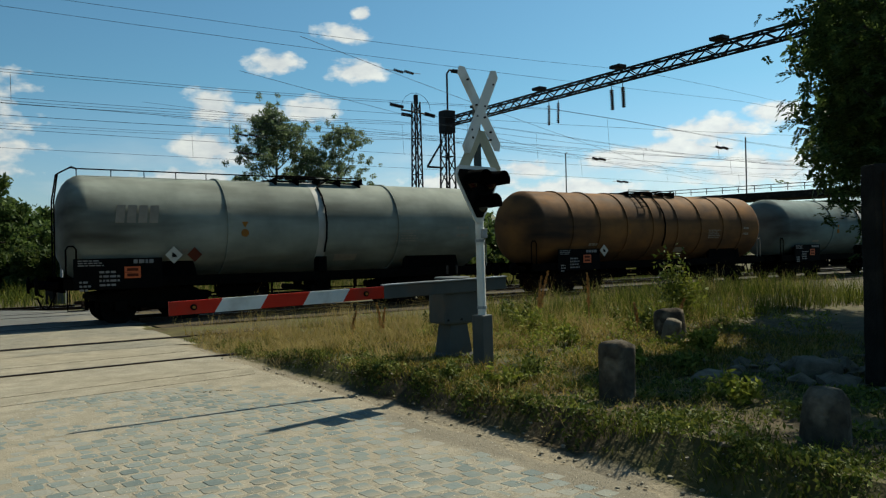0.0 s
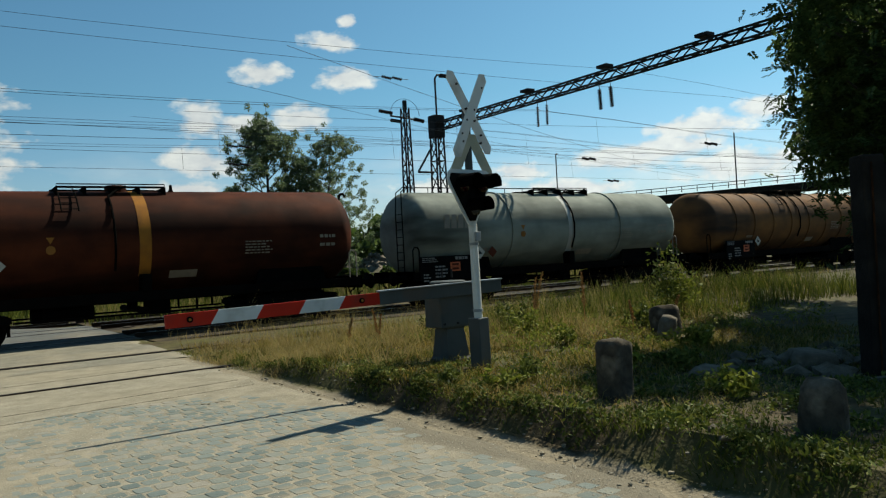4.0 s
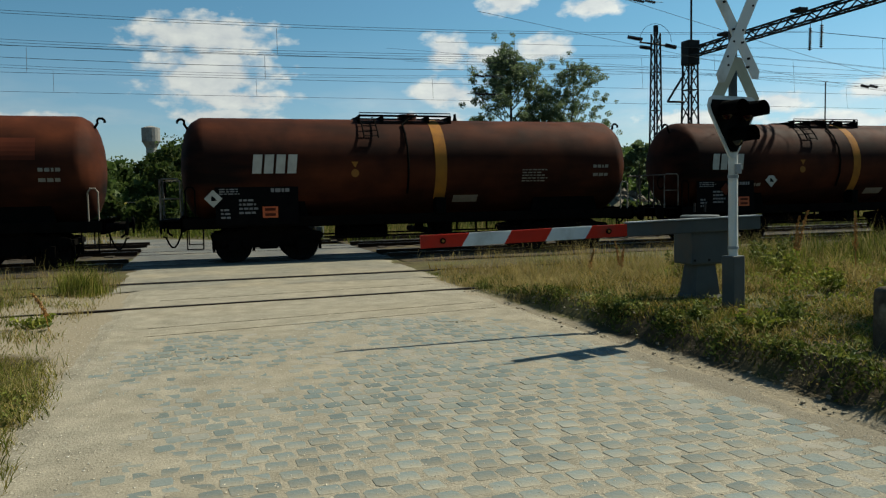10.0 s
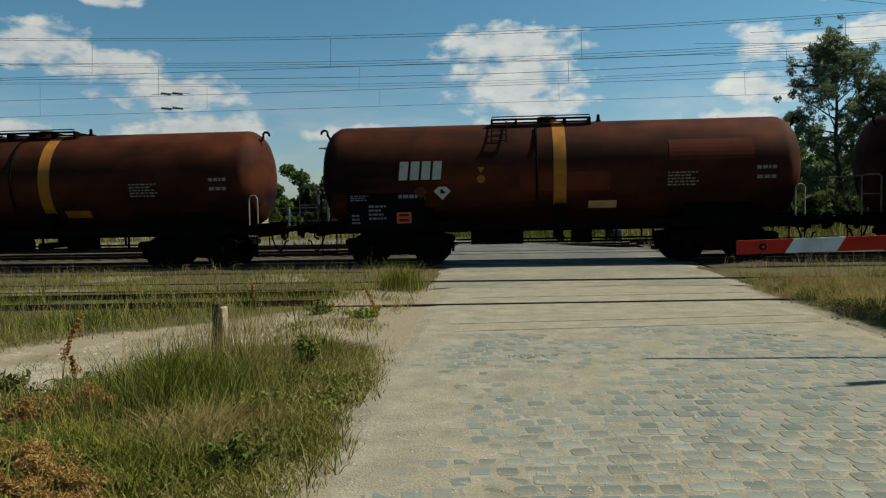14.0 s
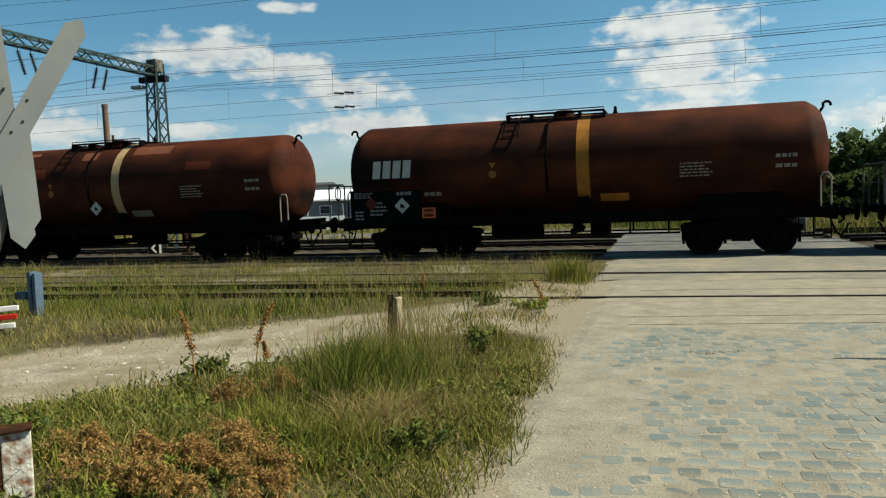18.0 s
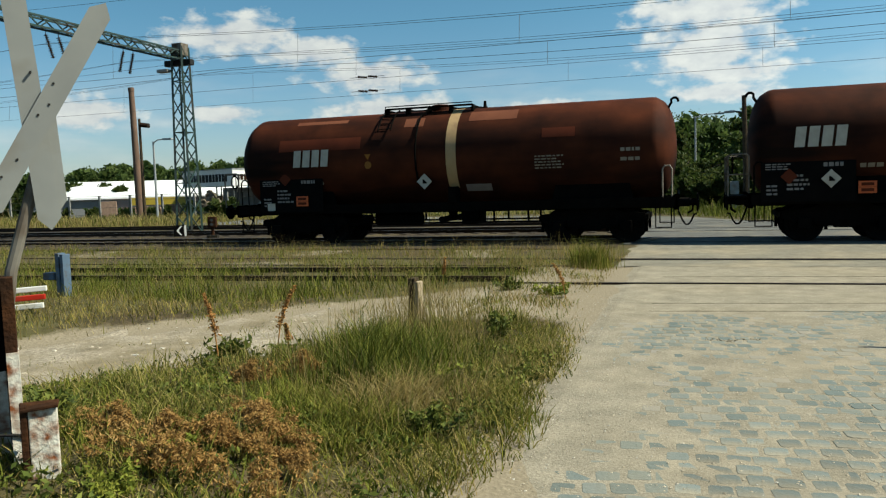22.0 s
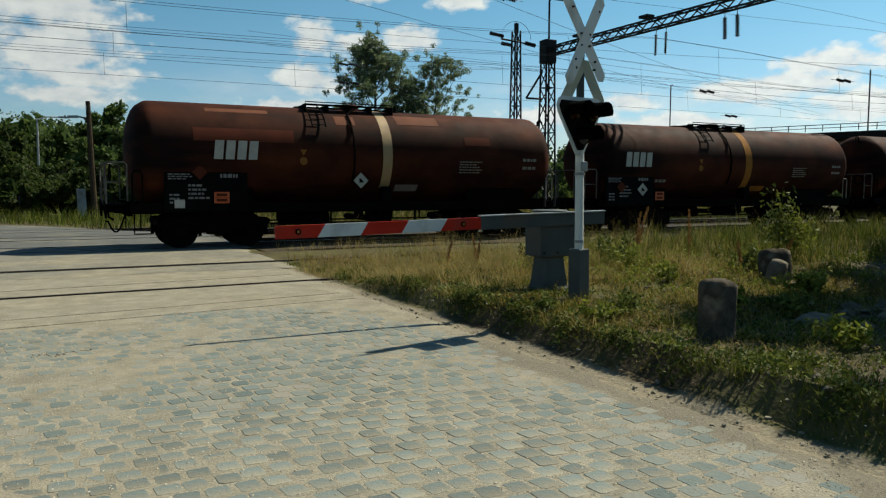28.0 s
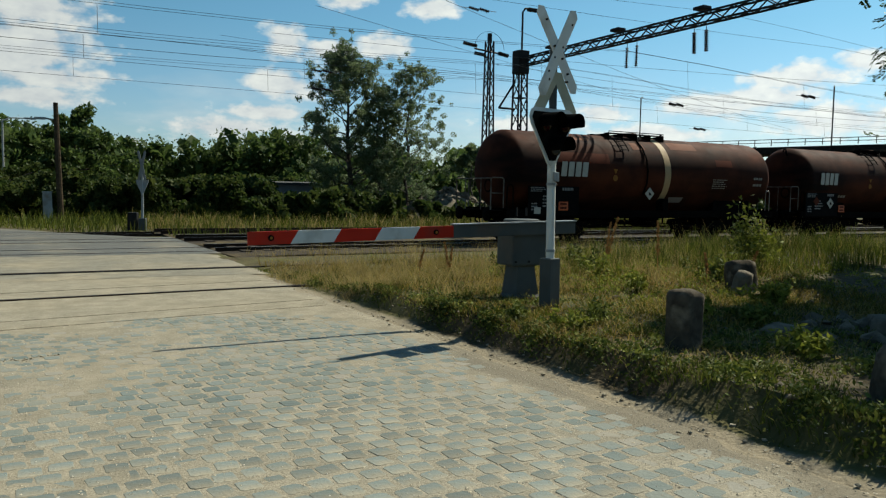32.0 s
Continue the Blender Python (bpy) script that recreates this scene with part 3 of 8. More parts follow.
def sandy(x, y):
    """How much loose sand lies on the soil: by the road, round the track's mouth and in bare patches."""
    left = smoothstep(-2.15, -1.45, x) * (1 - smoothstep(4.2, 4.6, x)) if y < 21 else 0.0
    left = max(left, smoothstep(-4.3, -2.6, x) * (1 - smoothstep(4.1, 4.5, x)) * smoothstep(8.6, 10.2, y) * (1 - smoothstep(14.6, 16.5, y)))
    track = 1 - smoothstep(1.8, 2.9, abs(y - path_y(x))) if -17 < x < -2.2 and y < 12.5 else 0.0
    bare = 0.55 * smoothstep(0.12, 0.5, noise.noise((x * 0.45, y * 0.6, 8.0))) if x < -2.5 and 9.5 < y < 19.6 else 0.0
    return max(left, track, bare)


layer = ground.data.attributes.new("sand", "FLOAT", "POINT")
layer.data.foreach_set("value", [sandy(v[0], v[1]) if abs(v[0]) < 40 and 0 <= v[1] < 22 else 0.0 for v in gv])


def sheet(name, x0, x1, y0, y1, z, material, label, edge=0.12, step=0.35, seed=0, ragged=0.0):
    """A flat sheet with an uneven outline."""
    nx, ny = max(2, int((x1 - x0) / step)), max(2, int((y1 - y0) / step))
    vs = []
    for j in range(ny + 1):
        for i in range(nx + 1):
            x, y = x0 + (x1 - x0) * i / nx, y0 + (y1 - y0) * j / ny
            if i in (0, nx):
                x += edge * noise.noise((seed, y * 1.3, 0)) * 2
            if j in (0, ny):
                y += edge * noise.noise((x * 1.3, seed, 5)) * 2 + (ragged * noise.noise((x * 0.6, seed, 9)) + 0.4 * ragged * noise.noise((x * 2.1, seed, 2)) if j == 0 else 0)
            vs.append((x, y, (z - 0.03 if i in (0, nx) and edge > 0.1 else z) + 0.0016 * noise.noise((x * 2, y * 2, seed))))
    fs = [(j * (nx + 1) + i, j * (nx + 1) + i + 1, (j + 1) * (nx + 1) + i + 1, (j + 1) * (nx + 1) + i) for j in range(ny) for i in range(nx)]
    return mesh_stuff(name, vs, fs, material, label, "road", "structure")


road = sheet("road", -1.7, 4.42, -14.0, 21.0, 0.0, M_SAND, "worn road of stone setts half buried in sand", 0.18)
margin = road.data.attributes.new("sand", "FLOAT", "POINT")      # brown soil washed down from the bank
margin.data.foreach_set("value", [0.9 * smoothstep(3.3, 4.2, v.co.x + 0.7 * noise.noise((v.co.x * 1.2, v.co.y * 0.9, 6.0))) * (1 - smoothstep(6.2, 9.5, v.co.y)) for v in road.data.vertices])
road_mid = sheet("road_crossing", -2.0, 4.7, 15.52, 20.9, 0.004, M_ASPHALT, "old asphalt with sand between the disused rails", 0.16, 0.35, 7)
panel = sheet("crossing_panel", -2.2, 4.85, 20.9, 28.6, 0.0, M_PANEL, "dark grey asphalt filling between the rails", 0.03, 0.35, 9)
bend = [((4.85, 28.5), (-2.25, 28.5)), ((3.7, 29.6), (-2.7, 29.9)), ((2.9, 30.6), (-3.3, 31.4)), ((1.7, 32.5), (-4.4, 32.9)), ((0.6, 34.3), (-6.0, 34.2)), ((-0.4, 36.2), (-8.5, 34.9)), ((-3.0, 38.6), (-12.0, 35.1)), ((-8.0, 40.4), (-17.0, 35.1)), ((-16.0, 41.0), (-22.0, 35.0)), ((-28.0, 41.0), (-28.0, 35.0))]
rv, rf = [], []
for k in range(9 * 6 + 1):
    i, u = min(k // 6, 8), k / 6 - min(k // 6, 8)
    (ax, ay), (bx_, by_) = [tuple(p + (q - p) * u for p, q in zip(bend[i][e], bend[i + 1][e])) for e in (0, 1)]
    for j in range(9):
        w_ = j / 8 + (0.012 * noise.noise((k * 0.5, j, 3.0)) if j in (0, 8) else 0)
        rv.append((ax + (bx_ - ax) * w_, ay + (by_ - ay) * w_, 0.006 - (0.03 if j in (0, 8) else 0)))
    if k:
        rf += [((k - 1) * 9 + j, k * 9 + j, k * 9 + j + 1, (k - 1) * 9 + j + 1) for j in range(8)]
road_far = mesh_stuff("road_far", rv, [f[::-1] for f in rf], M_PANEL, "grey asphalt road bending away beyond the tracks", "road", "structure")
pv, pf = [], []
for i in range(100):
    px_ = -3.0 - i * 0.12
    cy_ = path_y(px_)
    lo_, hi_ = 1.9 + 0.5 * noise.noise((i * 0.25, 0, 0)) + 0.25 * noise.noise((i * 0.9, 4, 0)), 1.9 + 0.5 * noise.noise((i * 0.25, 7, 0)) + 0.25 * noise.noise((i * 0.9, 11, 0))
    for s in range(7):
        yy = cy_ + (lo_ if s < 3 else hi_) * (s / 3 - 1)
        pv.append((px_, yy, ground_z(px_, yy) + (0.014 if 0 < s < 6 else -0.01)))
    if i:
        pf += [((i - 1) * 7 + s, i * 7 + s, i * 7 + s + 1, (i - 1) * 7 + s + 1) for s in range(6)]
dirt_path = mesh_stuff("gravel_path", pv, pf, M_PATH, "pale gravel track leaving the road through the grass", "path", "structure")
bed = sheet("ballast_bed", -150, -2.25, NO_Y, 34.0, 0.012, M_BALLAST, "dark oily ballast under the tracks", 0.25, 1.2, 15)
bed2 = sheet("ballast_bed_east", 4.9, 160, NO_Y, 34.0, 0.012, M_BALLAST, "dark oily ballast under the tracks", 0.25, 1.2, 16)


def rail_line(y0, y1, x0, x1, z, rusty, label):
    """One rail with foot, web and head from (x0, y0) to (x1, y1)."""
    bm = bmesh.new()
    prof = [(-0.07, -0.15), (0.07, -0.15), (0.07, -0.135), (0.012, -0.115), (0.012, -0.04), (0.036, -0.03), (0.036, 0.0), (-0.036, 0.0), (-0.036, -0.03), (-0.012, -0.04), (-0.012, -0.115), (-0.07, -0.135)]
    a = [bm.verts.new((x0, y0 + p, z + q)) for p, q in prof]
    b = [bm.verts.new((x1, y1 + p, z + q)) for p, q in prof]
    for i in range(len(prof)):
        j = (i + 1) % len(prof)
        f = bm.faces.new((a[i], a[j], b[j], b[i]))
        f.material_index = 1 if i == 6 and not rusty else 0
    bm.faces.new(a[::-1])
    bm.faces.new(b)
    bmesh.ops.recalc_face_normals(bm, faces=bm.faces)
    return tagged(obj_from("rail", bm, [M_RAIL, M_RAILTOP]), label, "rail", "rails", "structure")


for ty in TRACK_Y:
    for s in (-0.7525, 0.7525):
        rail_line(ty + s, ty + s, -150, -2.2, 0.13 if ty > 23 else 0.10, ty > 30, "steel rail on sleepers with a polished head")
        rail_line(ty + s, ty + s, -2.2, 4.85, 0.012, False, "steel rail let into the level crossing")
        rail_line(ty + s, ty + s, 4.85, 160, 0.13 if ty > 23 else 0.10, ty > 30, "steel rail on sleepers with a polished head")
# two disused tracks let into the road and lost in the grass
for ya, yb, xa, xb in ((16.93, 16.93, -40, 9), (15.48, 15.48, -40, -2.3), (12.80, 13.25, -3.4, 5.4), (13.25, 13.5, 5.4, 8)):
    rail_line(ya, yb, xa, xb, 0.018, True, "rusty disused rail sunk in asphalt and grass")
for ya, yb in ((13.02, 11.72), (14.45, 13.15)):
    rail_line(ya, yb, -3.4, -26, 0.10, True, "rusty disused rail standing in the grass")
for ya, yb, xa, xb in ((16.85, 16.85, -2.1, 4.7), (12.98, 13.32, -2.1, 4.7)):
    bm = bmesh.new()
    bar(bm, (xa, ya - 0.10, 0.013), (xb, yb - 0.10, 0.013), 0.06, 0.012)
    tagged(obj_from("flange_groove", bm, M_STEEL_DARK), "dirt-filled groove along the sunken rail", "groove", "grooves", "structure")
for ya, yb, w_ in ((13.85, 14.25, 0.022), (10.85, 11.45, 0.016), (10.2, 10.8, 0.014)):     # rails almost lost under sand
    bm = bmesh.new()
    bar(bm, (-0.9, ya, -0.002), (4.0, yb, -0.002), w_, 0.010)
    tagged(obj_from("buried_rail", bm, M_STONE), "rusty rail head almost buried in the sandy road", "rail", "rails", "structure")

sl = bmesh.new()
box(sl, -0.13, 0.13, -1.3, 1.3, -0.1, 0.03, 0.01)
first = obj_from("sleeper", sl, M_SLEEPER)
first.location = (-2.9, TRACK_Y[0], 0)
tagged(first, "oil-dark sleeper half buried in ballast", "sleeper", "sleepers", "structure")
for ty, (xa, xb) in ((22.45, (-34, 34)), (26.9, (-34, 34))):
    x = xa
    while x < xb:
        if not -2.6 < x < 5.2 and not (abs(x + 2.9) < 0.3 and ty < 23):
            copy_thing(first, pose(x, ty, 0))
        x += 0.66

# ---- the goods train ----
TR, TZ, TL = 1.395, 2.555, 13.2     # tank radius, height of its axis, length over the ends
RAIL_Y = 22.45


def on_tank(x0, x1, z0, z1, lift=0.006, rows=4, r=TR):
    """A patch that lies on the near side of the tank."""
    bm = bmesh.new()
    grid = []
    for k in range(rows + 1):
        z = z0 + (z1 - z0) * k / rows
        dz = max(min((z - TZ) / r, 1), -1)
        a = math.asin(dz)
        grid.append([bm.verts.new((x, -(r + lift) * math.cos(a), TZ + (r + lift) * math.sin(a))) for x in (x0, x1)])
    for p, q in zip(grid, grid[1:]):
        bm.faces.new((p[0], p[1], q[1], q[0]))
    return bm


def tank_mesh(r, length):
    """Cylinder along x with dished ends."""
    prof = [(0, -length / 2)]
    for k in range(1, 6):
        a = k / 6 * math.pi / 2
        prof.append((r * 0.93 * math.sin(a), -length / 2 + 0.42 * (1 - math.cos(a))))
    prof += [(r * 0.965, -length / 2 + 0.46), (r * 0.99, -length / 2 + 0.52), (r, -length / 2 + 0.62)]
    m = 10
    prof += [(r, -length / 2 + 0.62 + (length - 1.24) * k / m) for k in range(1, m)]
    prof += [(p, -z) for p, z in prof[::-1] if abs(z) >= length / 2 - 0.63]
    bm = lathe(bmesh.new(), prof, 48, pose(0, 0, TZ, 0, 90, 0))
    bmesh.ops.recalc_face_normals(bm, faces=bm.faces)
    return bm


def ring(bm, x, r, w, h, n=48):
    lathe(bm, [(r, -w / 2), (r + h, -w / 2), (r + h, w / 2), (r, w / 2)], n, Matrix.Translation((x, 0, TZ)) @ pose(0, 0, 0, 0, 90, 0))


def wheelset():
    bm = bmesh.new()
    rod(bm, (0, -0.95, 0), (0, 0.95, 0), 0.08, n=12)
    for s in (-1, 1):
        lathe(bm, [(0.10, -0.06), (0.34, -0.04), (0.40, -0.068), (0.46, -0.068), (0.46, 0.055), (0.49, 0.06), (0.49, 0.085), (0.40, 0.085), (0.34, 0.03), (0.10, 0.05)], 28, pose(0, s * 0.7525, 0, s * 90, 0, 0))
    for k in range(6):      # web ribs
        a = k * math.pi / 3
        for s in (-1, 1):
            rod(bm, (0.10 * math.cos(a), s * 0.80, 0.10 * math.sin(a)), (0.38 * math.cos(a), s * 0.81, 0.38 * math.sin(a)), 0.022, n=5)
    return bm


def bogie(parent, x):
    bm = bmesh.new()
    for s in (-1, 1):
        y = s * 1.0
        prism(bm, [(-1.45, 0.62), (-1.40, 0.80), (-0.75, 0.86), (-0.5, 0.98), (0.5, 0.98), (0.75, 0.86), (1.40, 0.80), (1.45, 0.62), (1.15, 0.52), (0.65, 0.50), (0.48, 0.40), (-0.48, 0.40), (-0.65, 0.50), (-1.15, 0.52)], y - 0.06, y + 0.06)
        for ax in (-0.9, 0.9):
            box(bm, ax - 0.16, ax + 0.16, y - 0.16, y + 0.16, 0.32, 0.62, 0.03)
            for dx in (-0.25, 0.25):
                rod(bm, (ax + dx, y, 0.46), (ax + dx, y, 0.74), 0.075, n=10)
        box(bm, -0.24, 0.24, y - 0.1, y + 0.1, 0.36, 0.52, 0.02)
    box(bm, -0.22, 0.22, -1.0, 1.0, 0.55, 0.9, 0.03)
    for ex in (-1.42, 1.42):
        box(bm, ex - 0.06, ex + 0.06, -1.0, 1.0, 0.62, 0.76)
    for ax in (-0.9, 0.9):
        for d in (-0.52, 0.52):
            for s in (-1, 1):
                box(bm, ax + d - 0.035, ax + d + 0.035, s * 0.75 - 0.06, s * 0.75 + 0.06, 0.30, 0.62)
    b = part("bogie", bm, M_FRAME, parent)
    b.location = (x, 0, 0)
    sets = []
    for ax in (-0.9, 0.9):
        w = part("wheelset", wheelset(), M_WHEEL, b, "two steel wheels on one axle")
        w.location = (ax, 0, 0.46)
        sets.append(w)
    return sets


def logo_blocks(parent, x, z, h, material, big):
    """Four plain cream shapes in place of the owner's lettering."""
    w = h * 0.62
    shapes = [[(0.0, 0), (0.82, 0), (1.0, 1), (0.18, 1)]] * 4
    for k, outline in enumerate(shapes):
        bx = x - 2 * w + k * w * 0.98
        bm = bmesh.new()
        vs_ = []
        for u, v in outline:
            zz = z - h / 2 + h * v
            vs_.append(bm.verts.new((bx + u * w * 0.93, -math.sqrt(TR ** 2 - (z - TZ) ** 2) - 0.03 + 0.35 * (zz - z) * (z - TZ) / TR, zz)))
        bm.faces.new(vs_)
        part("marking_block", bm, material, parent)


def bars(parent, name, x, z, w, rows, h, gap, material, ragged=0.25, seed=1):
    rnd = random.Random(seed)
    bm = bmesh.new()
    for k in range(rows):
        x0, zz = x, z - k * (h + gap)
        while x0 < x + w * (1 - rnd.random() * ragged) - 0.04:
            ln = rnd.uniform(0.05, 0.16)
            t = on_tank(x0, min(x0 + ln, x + w), zz - h, zz, 0.005, 1)
            me = bpy.data.meshes.new("t")
            t.to_mesh(me)
            t.free()
            bm.from_mesh(me)
            bpy.data.meshes.remove(me)
            x0 += ln + 0.035
    return tagged(part(name, bm, material, parent), kind="stuff")


def plate(parent, name, x0, x1, z0, z1, y, material, label=""):
    return part(name, boxm(x0, x1, y - 0.012, y, z0, z1), material, parent, label)


def underframe(w, half):
    bm = bmesh.new()
    for s in (-1, 1):
        prism(bm, [(-half, 0.96), (half, 0.96), (half, 1.22), (-half, 1.22)], s * 1.22 - 0.04, s * 1.22 + 0.04)
        for f in (-1, 1):
            box(bm, f * half - 0.06, f * half + 0.06, -1.25, 1.25, 0.88, 1.26, 0.01)
    box(bm, -half, half, -0.3, 0.3, 0.90, 1.15)
    for f in (-1, 1):
        box(bm, f * 4.4 - 1.3, f * 4.4 + 1.3, -1.2, 1.2, 1.00, 1.20)
        for s in (-1, 1):
            prism(bm, [(f * 4.4 - 1.1, 1.2), (f * 4.4 + 1.1, 1.2), (f * 4.4 + 0.9, 2.0), (f * 4.4 - 0.9, 2.0)], s * 0.98 - 0.05, s * 0.98 + 0.05)
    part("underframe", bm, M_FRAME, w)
    gear = bmesh.new()        # brake rigging, discharge pipe and air tank under the middle
    rod(gear, (-2.4, 0, 0.72), (-0.9, 0, 0.72), 0.2, n=14)
    box(gear, 0.5, 1.0, -0.5, 0.5, 0.55, 0.95, 0.03)
    bar(gear, (-2.9, -0.95, 0.62), (2.9, -0.95, 0.62), 0.05, 0.05)
    bar(gear, (-2.9, 0.95, 0.62), (2.9, 0.95, 0.62), 0.05, 0.05)
    rod(gear, (0.1, -1.15, 0.72), (0.1, 1.15, 0.72), 0.09, n=12)
    rod(gear, (0.1, 0, 0.72), (0.1, 0, 1.3), 0.14, n=12)
    for x in (-2.2, -1.1, 1.6, 2.6):
        bar(gear, (x, -0.9, 0.62), (x, -0.9, 1.0), 0.05, 0.05)
        bar(gear, (x, 0.9, 0.62), (x, 0.9, 1.0), 0.05, 0.05)
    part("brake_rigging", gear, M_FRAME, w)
    for f in (-1, 1):
        for s in (-1, 1):
            b = lathe(bmesh.new(), [(0.0, 0), (0.10, 0), (0.10, 0.36), (0.075, 0.36), (0.075, 0.52), (0.23, 0.53), (0.225, 0.575), (0.0, 0.60)], 18, pose(f * half, s * 0.875, 1.05, 0, f * 90, 0))
            part("buffer", b, M_FRAME, w, "round steel buffer", True)
        hk = bmesh.new()
        bar(hk, (f * half, 0, 1.05), (f * (half + 0.36), 0, 1.05), 0.07, 0.09)
        tube(hk, [(f * (half + 0.3), 0, 1.08), (f * (half + 0.44), 0, 1.02), (f * (half + 0.42), 0, 0.82), (f * (half + 0.3), 0, 0.74)], 0.03)
        part("coupling_hook", hk, M_FRAME, w)
        hose = bmesh.new()
        pts = [(f * (half + 0.02 + 0.52 * k / 7), -0.32, 0.95 - 0.52 * math.sin(math.pi * min(k / 7, 0.86))) for k in range(8)]
        tube(hose, pts, 0.024)
        part("brake_hose", hose, M_BLACK, w)
        for s in (-1, 1):      # corner steps
            st = bmesh.new()
            tube(st, [(f * (half - 0.1), s * 1.2, 0.96), (f * (half - 0.1), s * 1.22, 0.42), (f * (half - 0.5), s * 1.22, 0.42), (f * (half - 0.5), s * 1.2, 0.96)], 0.02)
            bar(st, (f * (half - 0.5), s * 1.22, 0.42), (f * (half - 0.1), s * 1.22, 0.42), 0.16, 0.02)
            part("corner_step", st, M_FRAME, w)
        rl = bmesh.new()
        tube(rl, [(f * (half - 0.08), -1.15, 1.2), (f * (half - 0.08), -1.15, 1.95), (f * (half - 0.14), -1.15, 2.04), (f * (half - 0.26), -1.15, 2.04), (f * (half - 0.32), -1.15, 1.95), (f * (half - 0.32), -1.15, 1.2)], 0.022)
        part("handrail", rl, M_MARK_FAINT if f > 0 else M_FRAME, w, "bent tube handrail")


def tank_wagon(label, body, spec):
    w = thing("tank_wagon", pose(0, RAIL_Y, 0.0), label, "tank wagon", "wagons of the goods train")
    length = spec.get("length", TL)
    part("tank", tank_mesh(TR, length), body, w, spec.get("tank_label", ""), True)
    underframe(w, length / 2 - 0.02)
    sets = bogie(w, -4.4) + bogie(w, 4.4)
    for rx in spec.get("ribs", ()):
        bm = bmesh.new()
        ring(bm, rx, TR - 0.01, 0.09, 0.05)
        part("tank_rib", bm, body, w)
    sx, sm, sw = spec.get("stripe", (None, None, 0))
    if sx is not None:
        bm = bmesh.new()
        n = 30
        for k in range(n):
            a0, a1 = radians(-42 + 150 * k / n), radians(-42 + 150 * (k + 1) / n)
            q = []
            for a, x in ((a0, sx - sw / 2), (a0, sx + sw / 2), (a1, sx + sw / 2), (a1, sx - sw / 2)):
                q.append(bm.verts.new((x, -(TR + 0.006) * math.cos(a), TZ + (TR + 0.006) * math.sin(a))))
            bm.faces.new(q)
        bmesh.ops.remove_doubles(bm, verts=bm.verts, dist=0.0005)
        part("painted_band", bm, sm, w, "painted band round the tank", True)
        part("band_clasp", boxm(sx - sw * 0.42, sx + sw * 0.42, -1.33, -0.95, 1.2, 1.66, 0.02), M_FRAME, w)
    if "platform" in spec:      # walkway on the dome with rails and ladder
        p0, p1 = spec["platform"]
        bm = bmesh.new()
        box(bm, p0, p1, -0.62, -0.34, TZ + TR + 0.06, TZ + TR + 0.09)
        box(bm, p0, p1, 0.34, 0.62, TZ + TR + 0.06, TZ + TR + 0.09)
        for x in [p0 + (p1 - p0) * k / 4 for k in range(5)]:
            box(bm, x - 0.03, x + 0.03, -0.62, 0.62, TZ + TR - 0.16, TZ + TR + 0.06)
        part("walkway", bm, M_FRAME, w)
        rl = bmesh.new()
        for yy in (-0.62,):
            tube(rl, [(p0, yy, TZ + TR + 0.05), (p0, yy, TZ + TR + 0.14), (p1, yy, TZ + TR + 0.14), (p1, yy, TZ + TR + 0.05)], 0.016)
        part("walkway_rail", rl, M_FRAME, w)
        dm = lathe(bmesh.new(), [(0.0, 0.16), (0.25, 0.16), (0.28, 0.12), (0.28, -0.05)], 20, pose((p0 + p1) / 2 + 0.2, 0, TZ + TR))
        part("manhole_dome", dm, body, w)
        ld = bmesh.new()
        lx = spec.get("ladder", p0 + 0.25)
        for dx in (-0.2, 0.2):
            pts = [(lx + dx, -(TR + 0.10) * math.cos(a), TZ + (TR + 0.10) * math.sin(a)) for a in [radians(72 - 8 * k) for k in range(6)]]
            tube(ld, pts, 0.022, 5)
        for k in range(5):
            a = radians(66 - 8.0 * k)
            rod(ld, (lx - 0.2, -(TR + 0.10) * math.cos(a), TZ + (TR + 0.10) * math.sin(a)), (lx + 0.2, -(TR + 0.10) * math.cos(a), TZ + (TR + 0.10) * math.sin(a)), 0.013, n=5)
        if not spec.get("no_ladder"):
            part("ladder", ld, M_FRAME, w, "narrow curved steel ladder")
        vp = bmesh.new()
        vx = lx + 1.0
        tube(vp, [(vx + 0.5, -0.55, TZ + TR + 0.1), (vx + 0.15, -0.70, TZ + TR - 0.08)] + [(vx, -(TR + 0.05) * math.cos(radians(a)), TZ + (TR + 0.05) * math.sin(radians(a))) for a in (56, 40, 22, 4, -14, -32)], 0.03)
        part("vent_pipe", vp, M_FRAME, w)
        vl = lathe(bmesh.new(), [(0, 0.20), (0.04, 0.18), (0.05, 0.05), (0.08, 0.0)], 10, pose(p1 + 0.28, -0.2, TZ + TR - 0.01))
        part("safety_valve", vl, M_FRAME, w)
    if spec.get("top_rail"):    # handrail along the top and an end ladder with a hoop
        x0, x1 = spec["top_rail"]
        tr = bmesh.new()
        tube(tr, [(x0, -0.35, TZ + TR + 0.14), (x1, -0.35, TZ + TR + 0.14)], 0.018)
        part("top_rail", tr, M_FRAME, w)
        for k in range(9):
            x = x0 + (x1 - x0) * k / 8
            part("rail_post", rodm((x, -0.35, TZ + TR - 0.06), (x, -0.35, TZ + TR + 0.14), 0.014, n=5), M_FRAME, w)
        for s in (-0.55, -0.95):
            el_ = bmesh.new()
            tube(el_, [(-length / 2 - 0.12, s, 1.25), (-length / 2 - 0.12, s, 3.2), (-length / 2 + 0.0, s * 0.8, TZ + TR - 0.05), (-length / 2 + 0.35, s * 0.6, TZ + TR + 0.16), (x0, -0.35, TZ + TR + 0.14)], 0.02)
            part("ladder_rail", el_, M_FRAME, w)
